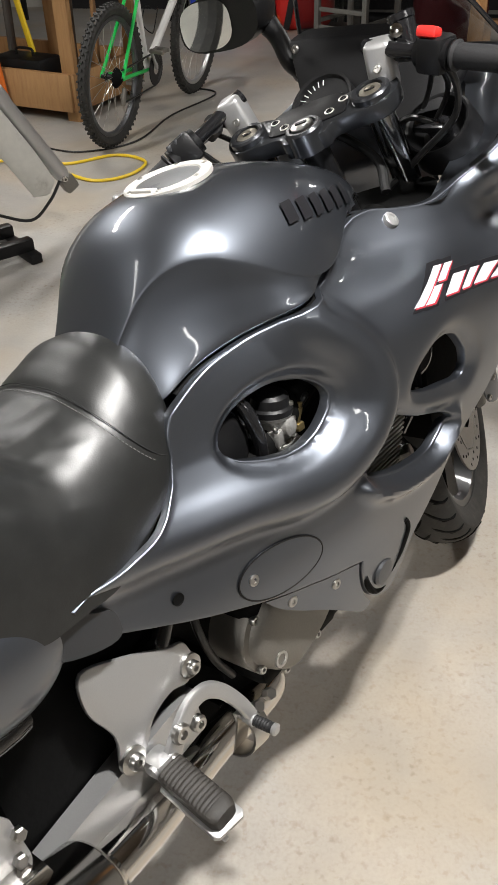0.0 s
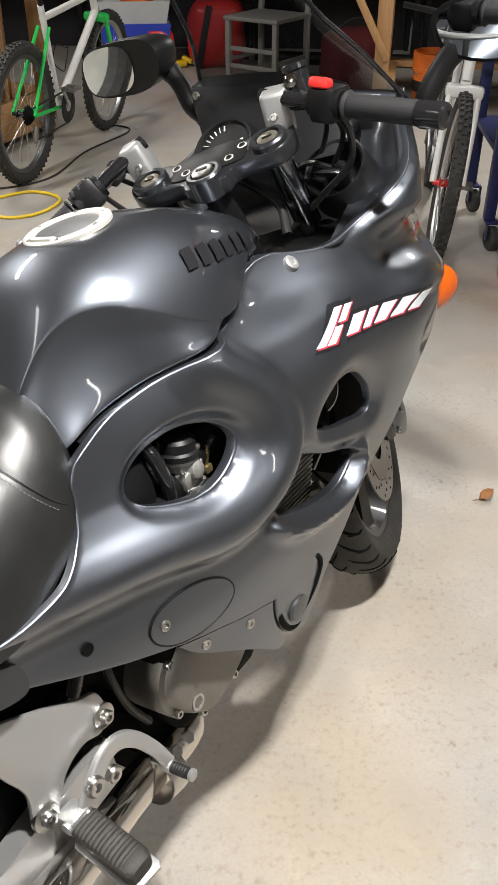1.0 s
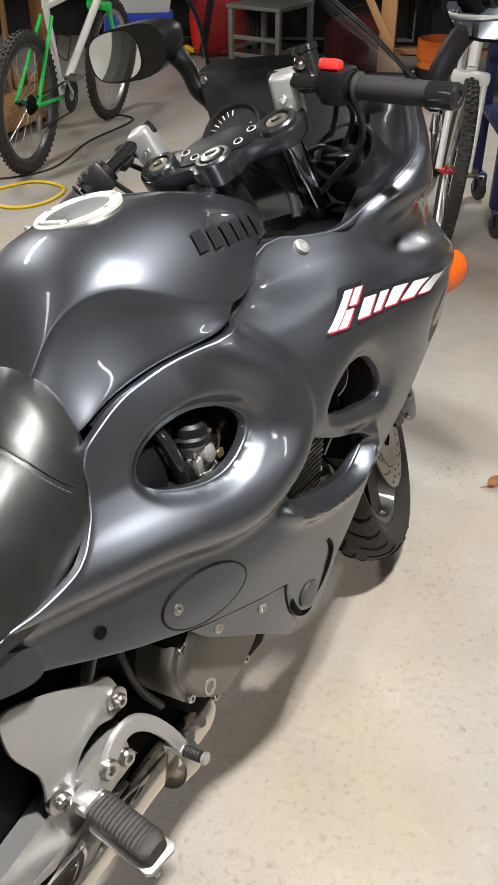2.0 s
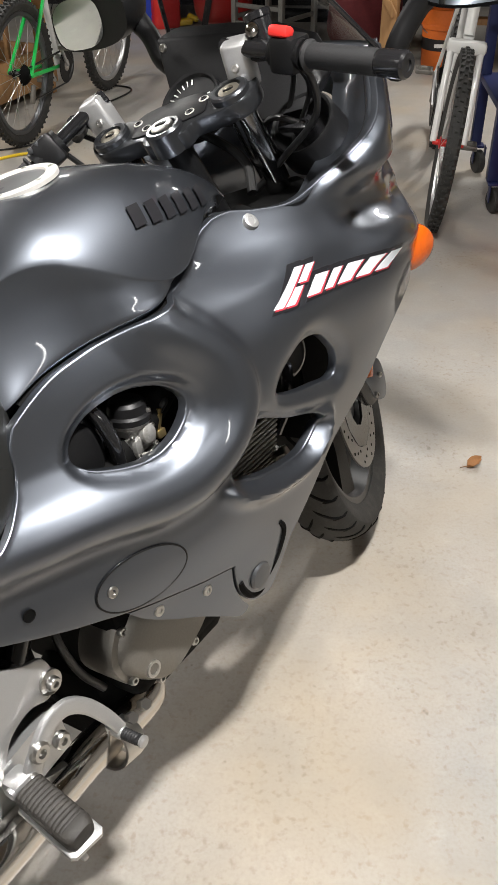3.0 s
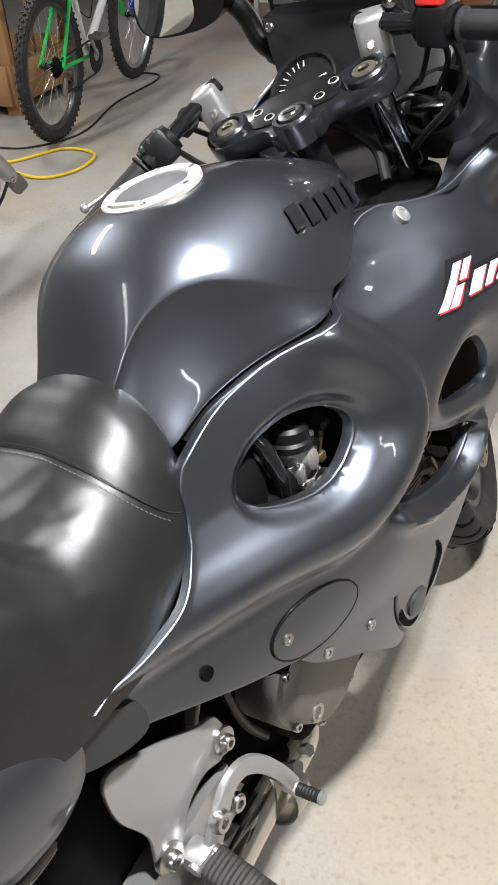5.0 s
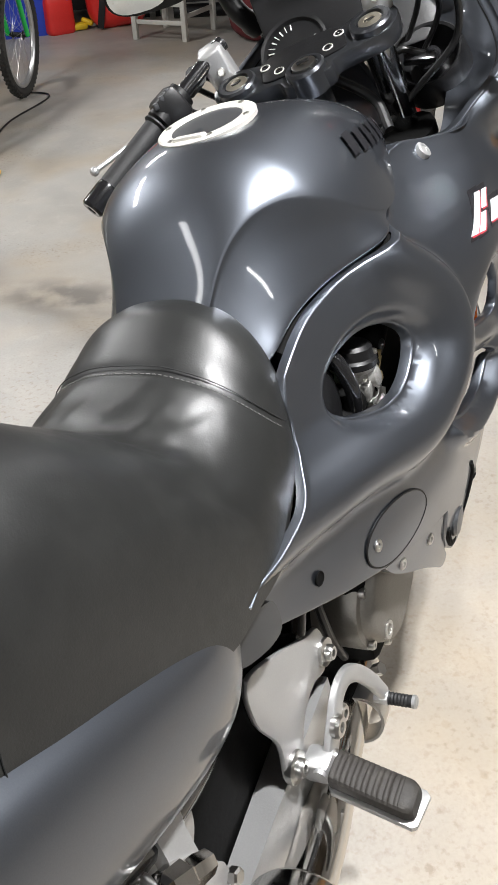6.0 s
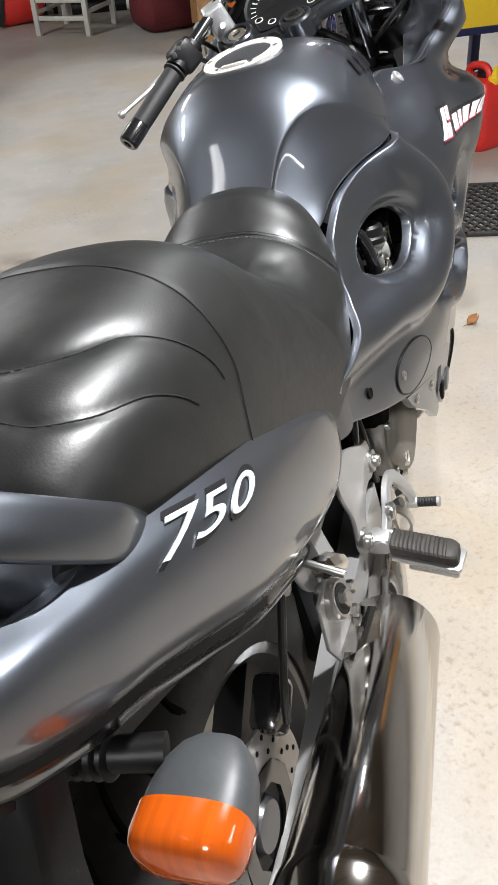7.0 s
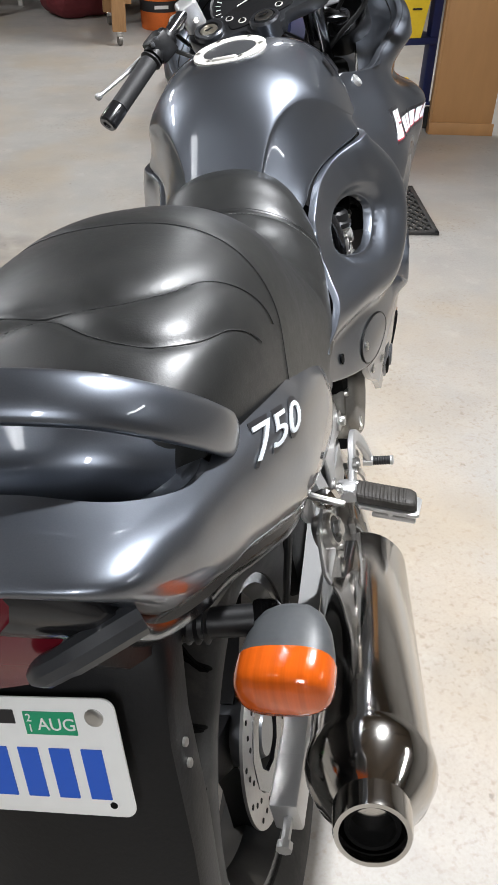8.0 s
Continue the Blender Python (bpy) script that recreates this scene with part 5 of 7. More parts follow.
def brake_disc(axle, x, outer, place, owner):
    bm = lathe([(x - 0.002, outer), (x + 0.002, outer), (x + 0.002, outer - 0.045), (x - 0.002, outer - 0.045)], axle, (1, 0, 0), 56, True)
    disc = part("brake_disc", bm, DISC_STEEL, owner, "drilled steel brake disc", place=place)
    holes = [lathe([(-0.0028, 0.0), (-0.0028, 0.0036), (0.0028, 0.0036), (0.0028, 0.0)], axle + Vector((x, math.cos(a) * rr_, math.sin(a) * rr_)), (1, 0, 0), 8) for k in range(36) for a, rr_ in ((k * math.pi / 18, outer - 0.012 - (k % 3) * 0.011),)]
    tagged(part("disc_hole", join(*holes), VOID, disc, place=place), kind="stuff")
    part("disc_carrier", lathe([(x - 0.003, outer - 0.043), (x + 0.003, outer - 0.043), (x + 0.003, 0.05), (x - 0.003, 0.05)], axle, (1, 0, 0), 10, True), BLACK_GLOSS, disc, place=place)


for sgn in (-1, 1):
    brake_disc(AXLE_F, sgn * 0.070, 0.142, LOW, front)
    cal = part("front_caliper", join(slab((0.045, 0.06, 0.10), (sgn * 0.085, 0.275, 0.40), 0.012, (-30, 0, 0)), slab((0.03, 0.035, 0.05), (sgn * 0.10, 0.27, 0.41), 0.008, (-30, 0, 0))), BLACK_GLOSS, bike, "black front brake caliper", place=LOW)
brake_disc(AXLE_R, 0.058, 0.12, None, rear)
teeth = [(-0.080, 0.0), (-0.080, 0.112), (-0.072, 0.112), (-0.072, 0.0)]
part("sprocket", lathe(teeth, AXLE_R, (1, 0, 0), 44, True), BLACK, rear, "dark rear sprocket behind the spokes")
part("drive_chain", tube([(-0.076, AXLE_R.y + 0.114 * math.cos(a), AXLE_R.z + 0.114 * math.sin(a)) for a in np.linspace(math.pi / 2, 1.5 * math.pi, 20)] + [(-0.076, -0.62, 0.37), (-0.076, -0.60, 0.41), (-0.076, -0.62, 0.44)], 0.008, 6, True), RUBBER, bike, "drive chain round the rear sprocket")
ff = loft([[(x, AXLE_F.y + rr_ * math.cos(a), AXLE_F.z + rr_ * math.sin(a)) for x, rr_ in ((-0.072, 0.270), (-0.070, 0.296), (-0.04, 0.312), (0, 0.316), (0.04, 0.312), (0.070, 0.296), (0.072, 0.270))] for a in np.linspace(1.62, 2.5, 24)], False)
bmesh.ops.solidify(ff, geom=list(ff.faces), thickness=0.004)
part("front_fender", ff, PAINT, bike, "gunmetal front mudguard", place=LOW)
part("fork_reflector", slab((0.012, 0.024, 0.052), (0.108, 0.278, 0.482), 0.005, (-22, 0, 8), 3), AMBER, bike, "amber side reflector by the fork")
part("fender_stay", plate(curve_points([(0.268, 0.462), (0.318, 0.478), (0.340, 0.430), (0.335, 0.385), (0.300, 0.392), (0.280, 0.425)], 5, True), 0.005, 0.002, Matrix.Translation((0.098, 0, 0)) @ SIDE_ON), PAINT, bike)
for q in ((0.104, 0.296, 0.405), (0.104, 0.318, 0.440)):
    part("stay_bolt", bolt_mesh(q, (1, 0, 0), 0.006, 0.004), STEEL, bike)

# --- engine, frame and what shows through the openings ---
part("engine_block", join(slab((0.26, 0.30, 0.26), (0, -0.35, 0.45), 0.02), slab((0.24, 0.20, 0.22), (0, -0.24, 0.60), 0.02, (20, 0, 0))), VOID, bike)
for k in range(14):
    part("cooling_fin", slab((0.29 + 0.005 * k, 0.14, 0.0042), (0, -0.186, 0.482 + k * 0.0093), 0.001), ALU_DULL, bike)
part("oil_plug", join(lathe([(-0.03, 0.010), (-0.006, 0.010), (-0.006, 0.014), (0.004, 0.014), (0.006, 0.011), (0.006, 0)], (0.159, -0.100, 0.510), (1, 0.5, 0.4), 6), tube(curve_points([(0.150, -0.098, 0.508), (0.120, -0.090, 0.520), (0.10, -0.085, 0.56), (0.095, -0.08, 0.64)], 6), 0.006, 8)), CARB_METAL, bike, "grey metal oil union beside the cooling fins")
# rails take the shade black too, so the seam above reads dark
for sgn in (1, -1):
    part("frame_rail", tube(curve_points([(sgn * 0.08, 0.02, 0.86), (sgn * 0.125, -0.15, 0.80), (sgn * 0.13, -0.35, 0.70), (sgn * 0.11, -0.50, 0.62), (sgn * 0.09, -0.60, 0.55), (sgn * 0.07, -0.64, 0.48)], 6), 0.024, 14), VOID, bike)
    part("seat_rail", tube([(sgn * 0.10, -0.55, 0.66), (sgn * 0.11, -0.85, 0.70), (sgn * 0.10, -1.25, 0.82)], 0.014, 10), BLACK, bike)
CARB_UP = Vector((0.12, 0.10, 1)).normalized()
CARB_AT = Vector((0.128, -0.372, 0.690))
carb = part("carburettor", join(lathe([(-0.050, 0.0), (-0.050, 0.020), (-0.046, 0.025), (-0.022, 0.026), (-0.020, 0.029), (-0.014, 0.029), (-0.012, 0.024), (0.020, 0.023), (0.024, 0.029), (0.030, 0.029), (0.030, 0.0)], CARB_AT, CARB_UP, 28), slab((0.030, 0.050, 0.026), tuple(CARB_AT + Vector((0.010, 0.002, -0.002))), 0.005, (0, 6, 10)), lathe([(0, 0.013), (0.020, 0.013), (0.022, 0.010), (0.022, 0.0)], CARB_AT + Vector((0.012, 0.004, 0.006)), (1, 0.1, 0.1), 16)), CARB_METAL, bike, "cast carburettor body with brass fittings")
cap_ = part("carb_cap", lathe([(0.029, 0.031), (0.037, 0.031), (0.040, 0.027), (0.052, 0.025), (0.056, 0.020), (0.056, 0.0)], CARB_AT, CARB_UP, 28), BLACK, carb, "black round carburettor cap")
for a in (0.5, 2.6, 4.7):
    part("cap_screw", bolt_mesh(CARB_AT + CARB_UP * 0.037 + Vector((math.cos(a) * 0.028, math.sin(a) * 0.028, 0)), CARB_UP, 0.004, 0.003), STEEL, cap_)
for dy, dz in ((-0.016, -0.016), (0.018, -0.014), (0.020, 0.012), (-0.018, 0.014)):
    part("body_screw", bolt_mesh(CARB_AT + Vector((0.025, dy, dz)), (1, 0, 0.1), 0.0038, 0.003), STEEL, carb)
part("brass_fitting", join(slab((0.012, 0.014, 0.012), tuple(CARB_AT + Vector((0.018, 0.036, -0.010))), 0.002), lathe([(-0.012, 0.0055), (0.012, 0.0055), (0.012, 0.004), (0.020, 0.004), (0.020, 0)], CARB_AT + Vector((0.020, 0.036, 0.008)), (0.3, 0.2, 1), 10)), material("brass", (0.42, 0.33, 0.16), 0.4, 0.9), carb)
part("fuel_hose", tube(curve_points([CARB_AT + Vector((0.022, 0.040, 0.020)), CARB_AT + Vector((0.026, 0.052, 0.030)), CARB_AT + Vector((0.010, 0.064, 0.020)), CARB_AT + Vector((-0.02, 0.070, -0.01))], 6), 0.005, 10), CABLE, carb)
part("throttle_spring", tube([CARB_AT + Vector((0.026 + 0.005 * math.cos(a), -0.004 + a * 0.0007, -0.030 + 0.005 * math.sin(a))) for a in np.linspace(0, 38, 110)], 0.0011, 5), STEEL, carb)
part("throttle_lever", plate([(-0.012, -0.008), (0.014, -0.010), (0.018, 0.004), (0.004, 0.014), (-0.012, 0.008)], 0.003, 0.0008, Matrix.Translation(CARB_AT + Vector((0.024, 0.016, -0.028))) @ SIDE_ON), STEEL, carb)
part("air_hose", tube(curve_points([(0.118, -0.425, 0.775), (0.138, -0.420, 0.745), (0.145, -0.415, 0.705), (0.138, -0.412, 0.665), (0.118, -0.41, 0.620)], 6), 0.0095, 14), BLACK_GLOSS, carb)
boot = part("intake_boot", lathe([(-0.09, 0.0), (-0.09, 0.056), (-0.01, 0.058), (0.004, 0.056), (0.012, 0.050), (0.016, 0.040), (0.018, 0.0)], (0.118, -0.470, 0.705), (1, 0, 0.05), 40), BLACK, bike, "smooth black rubber intake boot")
part("boot_ring", lathe([(0.000, 0.0575), (0.004, 0.060), (0.008, 0.0575)], (0.118, -0.470, 0.705), (1, 0, 0.05), 36), BLACK_GLOSS, boot)
# added black block, keeps the space behind the heel plate dark
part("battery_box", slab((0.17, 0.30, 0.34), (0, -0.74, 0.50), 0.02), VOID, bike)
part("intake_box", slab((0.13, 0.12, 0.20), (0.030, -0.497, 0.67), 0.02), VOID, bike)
# added black filler that darkens the view in through the vents
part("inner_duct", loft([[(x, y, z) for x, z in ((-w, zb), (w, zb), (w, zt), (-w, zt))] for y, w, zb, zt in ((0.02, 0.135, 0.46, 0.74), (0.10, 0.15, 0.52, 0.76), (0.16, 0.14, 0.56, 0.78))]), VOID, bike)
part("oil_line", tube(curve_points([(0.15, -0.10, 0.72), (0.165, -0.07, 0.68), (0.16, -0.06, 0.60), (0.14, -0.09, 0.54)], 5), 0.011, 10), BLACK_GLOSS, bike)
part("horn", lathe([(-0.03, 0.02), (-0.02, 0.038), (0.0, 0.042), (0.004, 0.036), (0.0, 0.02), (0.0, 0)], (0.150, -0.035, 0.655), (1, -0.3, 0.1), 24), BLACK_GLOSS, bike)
# black slab added in place of the shade deep in the cockpit
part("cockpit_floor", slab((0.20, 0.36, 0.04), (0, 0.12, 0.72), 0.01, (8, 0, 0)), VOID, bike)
# clutch cover and alternator cover
cover = part("clutch_cover", loft([[(x, -0.415 + (yy) * s, 0.400 + zz * s) for yy, zz in ((math.cos(a) * 0.095 * (1 + 0.10 * math.cos(2 * a + 0.4)), math.sin(a) * 0.082 * (1 + 0.08 * math.cos(3 * a))) for a in np.linspace(0, 2 * math.pi, 40, endpoint=False))] for x, s in ((0.06, 1.05), (0.118, 1.05), (0.124, 1.02), (0.126, 0.93), (0.137, 0.88), (0.142, 0.80), (0.143, 0.3))]), ALU_DULL, bike, "dull cast engine side cover")
for a in (0.2, 1.2, 2.5, 3.6, 4.3, 5.2):
    part("cover_bolt", bolt_mesh((0.124, -0.415 + math.cos(a) * 0.093, 0.400 + math.sin(a) * 0.080), (1, 0, 0), 0.0075, 0.008), STEEL, cover)
part("oil_plug", lathe([(0, 0.014), (0.008, 0.013), (0.008, 0.009), (0.004, 0.008), (0.004, 0)], (0.136, -0.470, 0.367), (1, 0, 0), 18), STEEL, cover)
part("lower_engine", slab((0.15, 0.30, 0.12), (0, -0.38, 0.30), 0.03), VOID, bike)
part("belly_front", loft([[(x, y, z) for x, z in ((-w, zt), (-w * 0.8, zb), (w * 0.8, zb), (w, zt))] for y, w, zb, zt in ((-0.54, 0.06, 0.25, 0.30), (-0.40, 0.07, 0.24, 0.33), (-0.25, 0.075, 0.27, 0.38), (-0.10, 0.07, 0.36, 0.44), (0.0, 0.06, 0.42, 0.48))]), VOID, bike)

# --- right foot controls ---
HEEL = curve_points([(-0.760, 0.582), (-0.700, 0.558), (-0.640, 0.522), (-0.612, 0.508), (-0.606, 0.470), (-0.625, 0.452), (-0.655, 0.460), (-0.690, 0.448), (-0.712, 0.420), (-0.735, 0.405), (-0.755, 0.420), (-0.748, 0.470), (-0.770, 0.530)], 5, True)
heel = part("heel_plate", plate(HEEL, 0.008, 0.003, Matrix.Translation((0.120, 0, 0)) @ SIDE_ON), ALU, bike, "cast aluminium heel guard plate")
for yz, rr_ in (((-0.616, 0.474), 0.013), ((-0.738, 0.424), 0.015)):
    part("plate_bolt", join(lathe([(-0.004, rr_ + 0.004), (0.004, rr_ + 0.004), (0.005, rr_)], (0.128, *yz), (1, 0, 0), 20), bolt_mesh((0.133, *yz), (1, 0, 0), rr_ * 0.75, 0.008)), STEEL, heel)
ped = curve_points([(0.150, -0.700, 0.400), (0.152, -0.676, 0.428), (0.150, -0.650, 0.444), (0.150, -0.622, 0.444), (0.152, -0.598, 0.424), (0.158, -0.580, 0.392), (0.163, -0.568, 0.358)], 6)
pr = []
for i, q in enumerate(ped):
    d = Vector(ped[min(i + 1, len(ped) - 1)] - ped[max(0, i - 1)]).normalized()
    nn = d.cross(Vector((1, 0, 0))).normalized()
    hw = 0.014 - 0.005 * i / len(ped)
    pr.append([Vector(q) + nn * math.copysign(abs(math.cos(a)) ** 0.5, math.cos(a)) * hw + Vector((1, 0, 0)) * math.copysign(abs(math.sin(a)) ** 0.5, math.sin(a)) * 0.006 for a in np.linspace(0, 2 * math.pi, 16, endpoint=False)])
pedal = part("brake_pedal", loft(pr), ALU, bike, "curved aluminium brake pedal")
part("pedal_tip", lathe([(0, 0)] + [(0.003 + 0.0022 * k, 0.0085 if k % 2 else 0.0075) for k in range(17)] + [(0.04, 0.008), (0.046, 0.008), (0.046, 0)], (0.156, -0.570, 0.352), (1, 0.05, -0.05), 16), GRIP, pedal)
part("tip_collar", lathe([(-0.004, 0.0085), (0.012, 0.0098), (0.014, 0.009), (0.014, 0)], (0.156, -0.570, 0.352), (1, 0.05, -0.05), 18), ALU, pedal)
part("tip_end", lathe([(0.044, 0.0), (0.044, 0.0088), (0.048, 0.0088), (0.050, 0.006), (0.050, 0)], (0.156, -0.570, 0.352), (1, 0.05, -0.05), 16), ALU, pedal)
for at, rr_ in (((0.156, -0.680, 0.428), 0.014), ((0.154, -0.702, 0.402), 0.010), ((0.140, -0.640, 0.400), 0.012)):
    part("pedal_bolt", bolt_mesh(at, (1, 0, 0), rr_, 0.008), STEEL, pedal)
peg_a, peg_b = Vector((0.160, -0.712, 0.398)), Vector((0.252, -0.718, 0.376))
pd = (peg_b - peg_a).normalized()
up_ = Vector((1, 0, 0)).cross(Vector((0, -1, 0)))
prs = []
for k in range(101):
    v = k / 100
    ribbed = v < 0.84
    rib = 0.86 + 0.14 * abs(math.sin(math.pi * v * 13 / 0.84)) ** 0.6 if ribbed else 1.0 - 0.25 * ((v - 0.84) / 0.16) ** 2.5
    hw = 0.0215 * (1 if v < 0.88 else 1 - ((v - 0.88) / 0.12) ** 2 * 0.25) * (0.96 + 0.04 * rib)
    c = peg_a + (peg_b - peg_a) * v
    prs.append([c + Vector((0, 1, 0)) * math.copysign(abs(math.cos(a)) ** 0.6, math.cos(a)) * hw + Vector((0, 0, 1)) * math.copysign(abs(math.sin(a)) ** 0.6, math.sin(a)) * 0.0125 * rib for a in np.linspace(0, 2 * math.pi, 18, endpoint=False)])
peg = part("footpeg", loft(prs), PEG_RUBBER, bike, "ribbed rubber footpeg on an alloy bracket", 25)
PEG_TURN = Matrix.Translation((peg_a + peg_b) / 2 + Vector((0, 0, -0.017))) @ Matrix.Rotation(radians(13.4), 4, "Y") @ Matrix.Rotation(radians(-3.5), 4, "Z")
part("peg_base", plate([(-0.052, -0.016), (-0.046, -0.024), (0.046, -0.025), (0.051, -0.020), (0.053, 0.018), (0.047, 0.024), (-0.046, 0.023), (-0.052, 0.015)], 0.008, 0.002, PEG_TURN), ALU, peg)
part("peg_feeler", slab((0.072, 0.008, 0.008), (0.012, -0.006, -0.020), 0.003), ALU, peg, place=PEG_TURN)
part("feeler_post", slab((0.008, 0.008, 0.022), (0.006, -0.006, -0.008), 0.002), ALU, peg, place=PEG_TURN)
part("peg_hinge", join(slab((0.035, 0.035, 0.03), (0.143, -0.712, 0.400), 0.008), lathe([(-0.02, 0.008), (0.02, 0.008), (0.02, 0)], (0.150, -0.712, 0.405), (0, 1, 0), 14)), ALU, peg)

# --- exhaust ---
HEAD = curve_points([(0.00, -0.36, 0.30), (0.03, -0.40, 0.28), (0.055, -0.43, 0.268), (0.075, -0.46, 0.265), (0.112, -0.61, 0.312), (0.150, -0.76, 0.345), (0.170, -0.87, 0.368)], 6)
pipe = part("exhaust_pipe", tube(HEAD, 0.029, 22), CHROME, bike, "heat-stained steel exhaust pipe")
part("pipe_clamp", lathe([(-0.02, 0.033), (0.02, 0.033), (0.02, 0.029), (-0.02, 0.029)], (0.115, -0.55, 0.288), (0.17, -1, 0.36), 20, True), STEEL, pipe)
for dy in (0.0, 0.028):
    part("clamp_nut", lathe([(0, 0.009), (0.014, 0.009), (0.014, 0)], (0.118, -0.522 + dy, 0.308), (1, 0, 0.6), 6), STEEL, pipe)
MUF_A, MUF_B = Vector((0.178, -0.860, 0.372)), Vector((0.233, -1.292, 0.508))
md = (MUF_B - MUF_A).normalized()
ml = (MUF_B - MUF_A).length
muff = part("silencer", lathe([(-0.02, 0.030), (-0.005, 0.045), (0.004, 0.058), (0.010, 0.061), (ml - 0.01, 0.063), (ml, 0.062)], MUF_A, md, 48), CHROME, bike, "polished steel exhaust silencer")
part("end_cap", lathe([(ml - 0.012, 0.0655), (ml - 0.002, 0.066), (ml + 0.004, 0.065), (ml + 0.025, 0.057), (ml + 0.045, 0.042), (ml + 0.052, 0.0365)], MUF_A, md, 48), CHROME, muff)
part("tail_pipe", lathe([(ml + 0.04, 0.039), (ml + 0.046, 0.0375), (ml + 0.076, 0.037), (ml + 0.082, 0.0355), (ml + 0.082, 0.031), (ml + 0.076, 0.029), (ml + 0.04, 0.027), (ml + 0.04, 0)], MUF_A, md, 40), CHROME, muff)
part("pipe_bore", lathe([(ml + 0.042, 0.0262), (ml + 0.072, 0.0262), (ml + 0.072, 0.022), (ml + 0.046, 0.021), (ml + 0.046, 0)], MUF_A, md, 30), VOID, muff)
# passenger peg bracket over the silencer
hang = part("silencer_hanger", plate(curve_points([(-0.945, 0.655), (-0.985, 0.640), (-0.990, 0.600), (-0.972, 0.560), (-0.940, 0.540), (-0.905, 0.565), (-0.900, 0.610), (-0.915, 0.645)], 5, True), 0.008, 0.003, Matrix.Translation((0.132, 0, 0)) @ SIDE_ON), ALU, bike, "cast alloy bracket holding silencer and folded passenger peg")
PEG_AT = Matrix.Translation((0.166, -0.958, 0.588)) @ Matrix.Rotation(radians(-38), 4, "X") @ Matrix.Rotation(radians(16), 4, "Y")
fold = part("folded_peg", loft([[(math.cos(a) * w, y, math.sin(a) * h) for a in np.linspace(0.4, 0.4 + 2 * math.pi, 8, endpoint=False)] for y, w, h in ((-0.032, 0.008, 0.008), (-0.028, 0.015, 0.013), (-0.004, 0.017, 0.015), (0.002, 0.013, 0.012), (0.012, 0.014, 0.013), (0.032, 0.012, 0.011), (0.036, 0.007, 0.006))]), CHROME, hang, "polished folded passenger peg", 25, place=PEG_AT)
part("peg_pin", lathe([(-0.024, 0.0), (-0.024, 0.005), (0.024, 0.005), (0.027, 0.004), (0.027, 0)], (0, -0.030, 0), (1, 0, 0), 12), STEEL, fold, place=PEG_AT)
part("hanger_arm", loft([[(x + sx * 0.008, y + sy * w, z) for sx, sy in ((-1, -1), (1, -1), (1, 1), (-1, 1))] for x, y, z, w in ((0.136, -0.930, 0.640, 0.020), (0.148, -0.942, 0.605, 0.015), (0.158, -0.950, 0.580, 0.016))]), ALU, hang)
damper = part("hanger_damper", lathe([(-0.012, 0.0), (-0.012, 0.021), (-0.004, 0.024), (0.010, 0.024), (0.014, 0.021), (0.014, 0.014), (0.010, 0.012), (0.010, 0)], (0.156, -0.962, 0.536), (1, 0, 0.25), 28), STEEL, hang)
part("damper_rubber", lathe([(0.009, 0.0), (0.009, 0.019), (0.0145, 0.018), (0.0145, 0)], (0.156, -0.962, 0.536), (1, 0, 0.25), 24), BLACK, damper)
part("damper_bolt", lathe([(0.013, 0.0), (0.013, 0.011), (0.021, 0.011), (0.023, 0.009), (0.023, 0.0)], (0.156, -0.962, 0.536), (1, 0, 0.25), 6), STEEL, damper)
part("silencer_lug", plate([(-0.995, 0.560), (-0.930, 0.565), (-0.905, 0.520), (-0.900, 0.455), (-0.935, 0.440), (-0.985, 0.460), (-1.005, 0.500)], 0.005, 0.0015, Matrix.Translation((0.150, 0, 0.0)) @ SIDE_ON), ALU, hang)
part("lug_foot", plate([(-0.98, 0.470), (-0.90, 0.462), (-0.895, 0.440), (-0.985, 0.448)], 0.030, 0.002, Matrix.Translation((0.152, 0, 0.0)) @ SIDE_ON), CHROME, hang)
for k, (yy, zz) in enumerate(((-0.905, 0.500), (-0.915, 0.470))):
    part("lug_bolt", lathe([(0, 0.0085), (0.008, 0.0085), (0.010, 0.006), (0.010, 0)], (0.155, yy, zz), (1, 0, 0.2), 6), STEEL, hang)
part("brake_line", tube(curve_points([(0.118, -0.930, 0.640), (0.122, -0.985, 0.612), (0.118, -1.020, 0.560), (0.104, -1.045, 0.480), (0.095, -1.050, 0.430)], 6), 0.005, 10), CABLE, bike)
part("line_ferrule", lathe([(-0.018, 0.008), (-0.012, 0.010), (0.012, 0.010), (0.018, 0.008)], (0.121, -0.992, 0.600), (0.0, -0.5, -0.85), 12), STEEL, bike)
# swing arm
sw_arm = part("swing_arm", loft([[(0.105 + sx * hw, y, z + sz * hh) for sx, sz in ((-1, -1), (1, -1), (1, 1), (-1, 1))] for y, z, hw, hh in ((-0.62, 0.40, 0.02, 0.035), (-0.85, 0.365, 0.016, 0.032), (-1.10, 0.325, 0.016, 0.026), (-1.20, 0.318, 0.014, 0.022))]), ALU, bike, "silver box-section swing arm")
part("chain_adjuster", join(slab((0.036, 0.10, 0.052), (0.104, -1.185, 0.318), 0.004), lathe([(0, 0.006), (0.045, 0.006), (0.045, 0.01), (0.055, 0.01), (0.055, 0)], (0.107, -1.22, 0.318), (0, -1, 0), 8)), ALU, sw_arm)
part("axle_nut", lathe([(0, 0.018), (0.02, 0.018), (0.022, 0.01), (0.022, 0)], (0.125, -1.115, 0.318), (1, 0, 0), 6), STEEL, sw_arm)
part("rear_caliper", slab((0.04, 0.07, 0.055), (0.064, -1.02, 0.42), 0.012, (30, 0, 0)), BLACK_GLOSS, sw_arm)
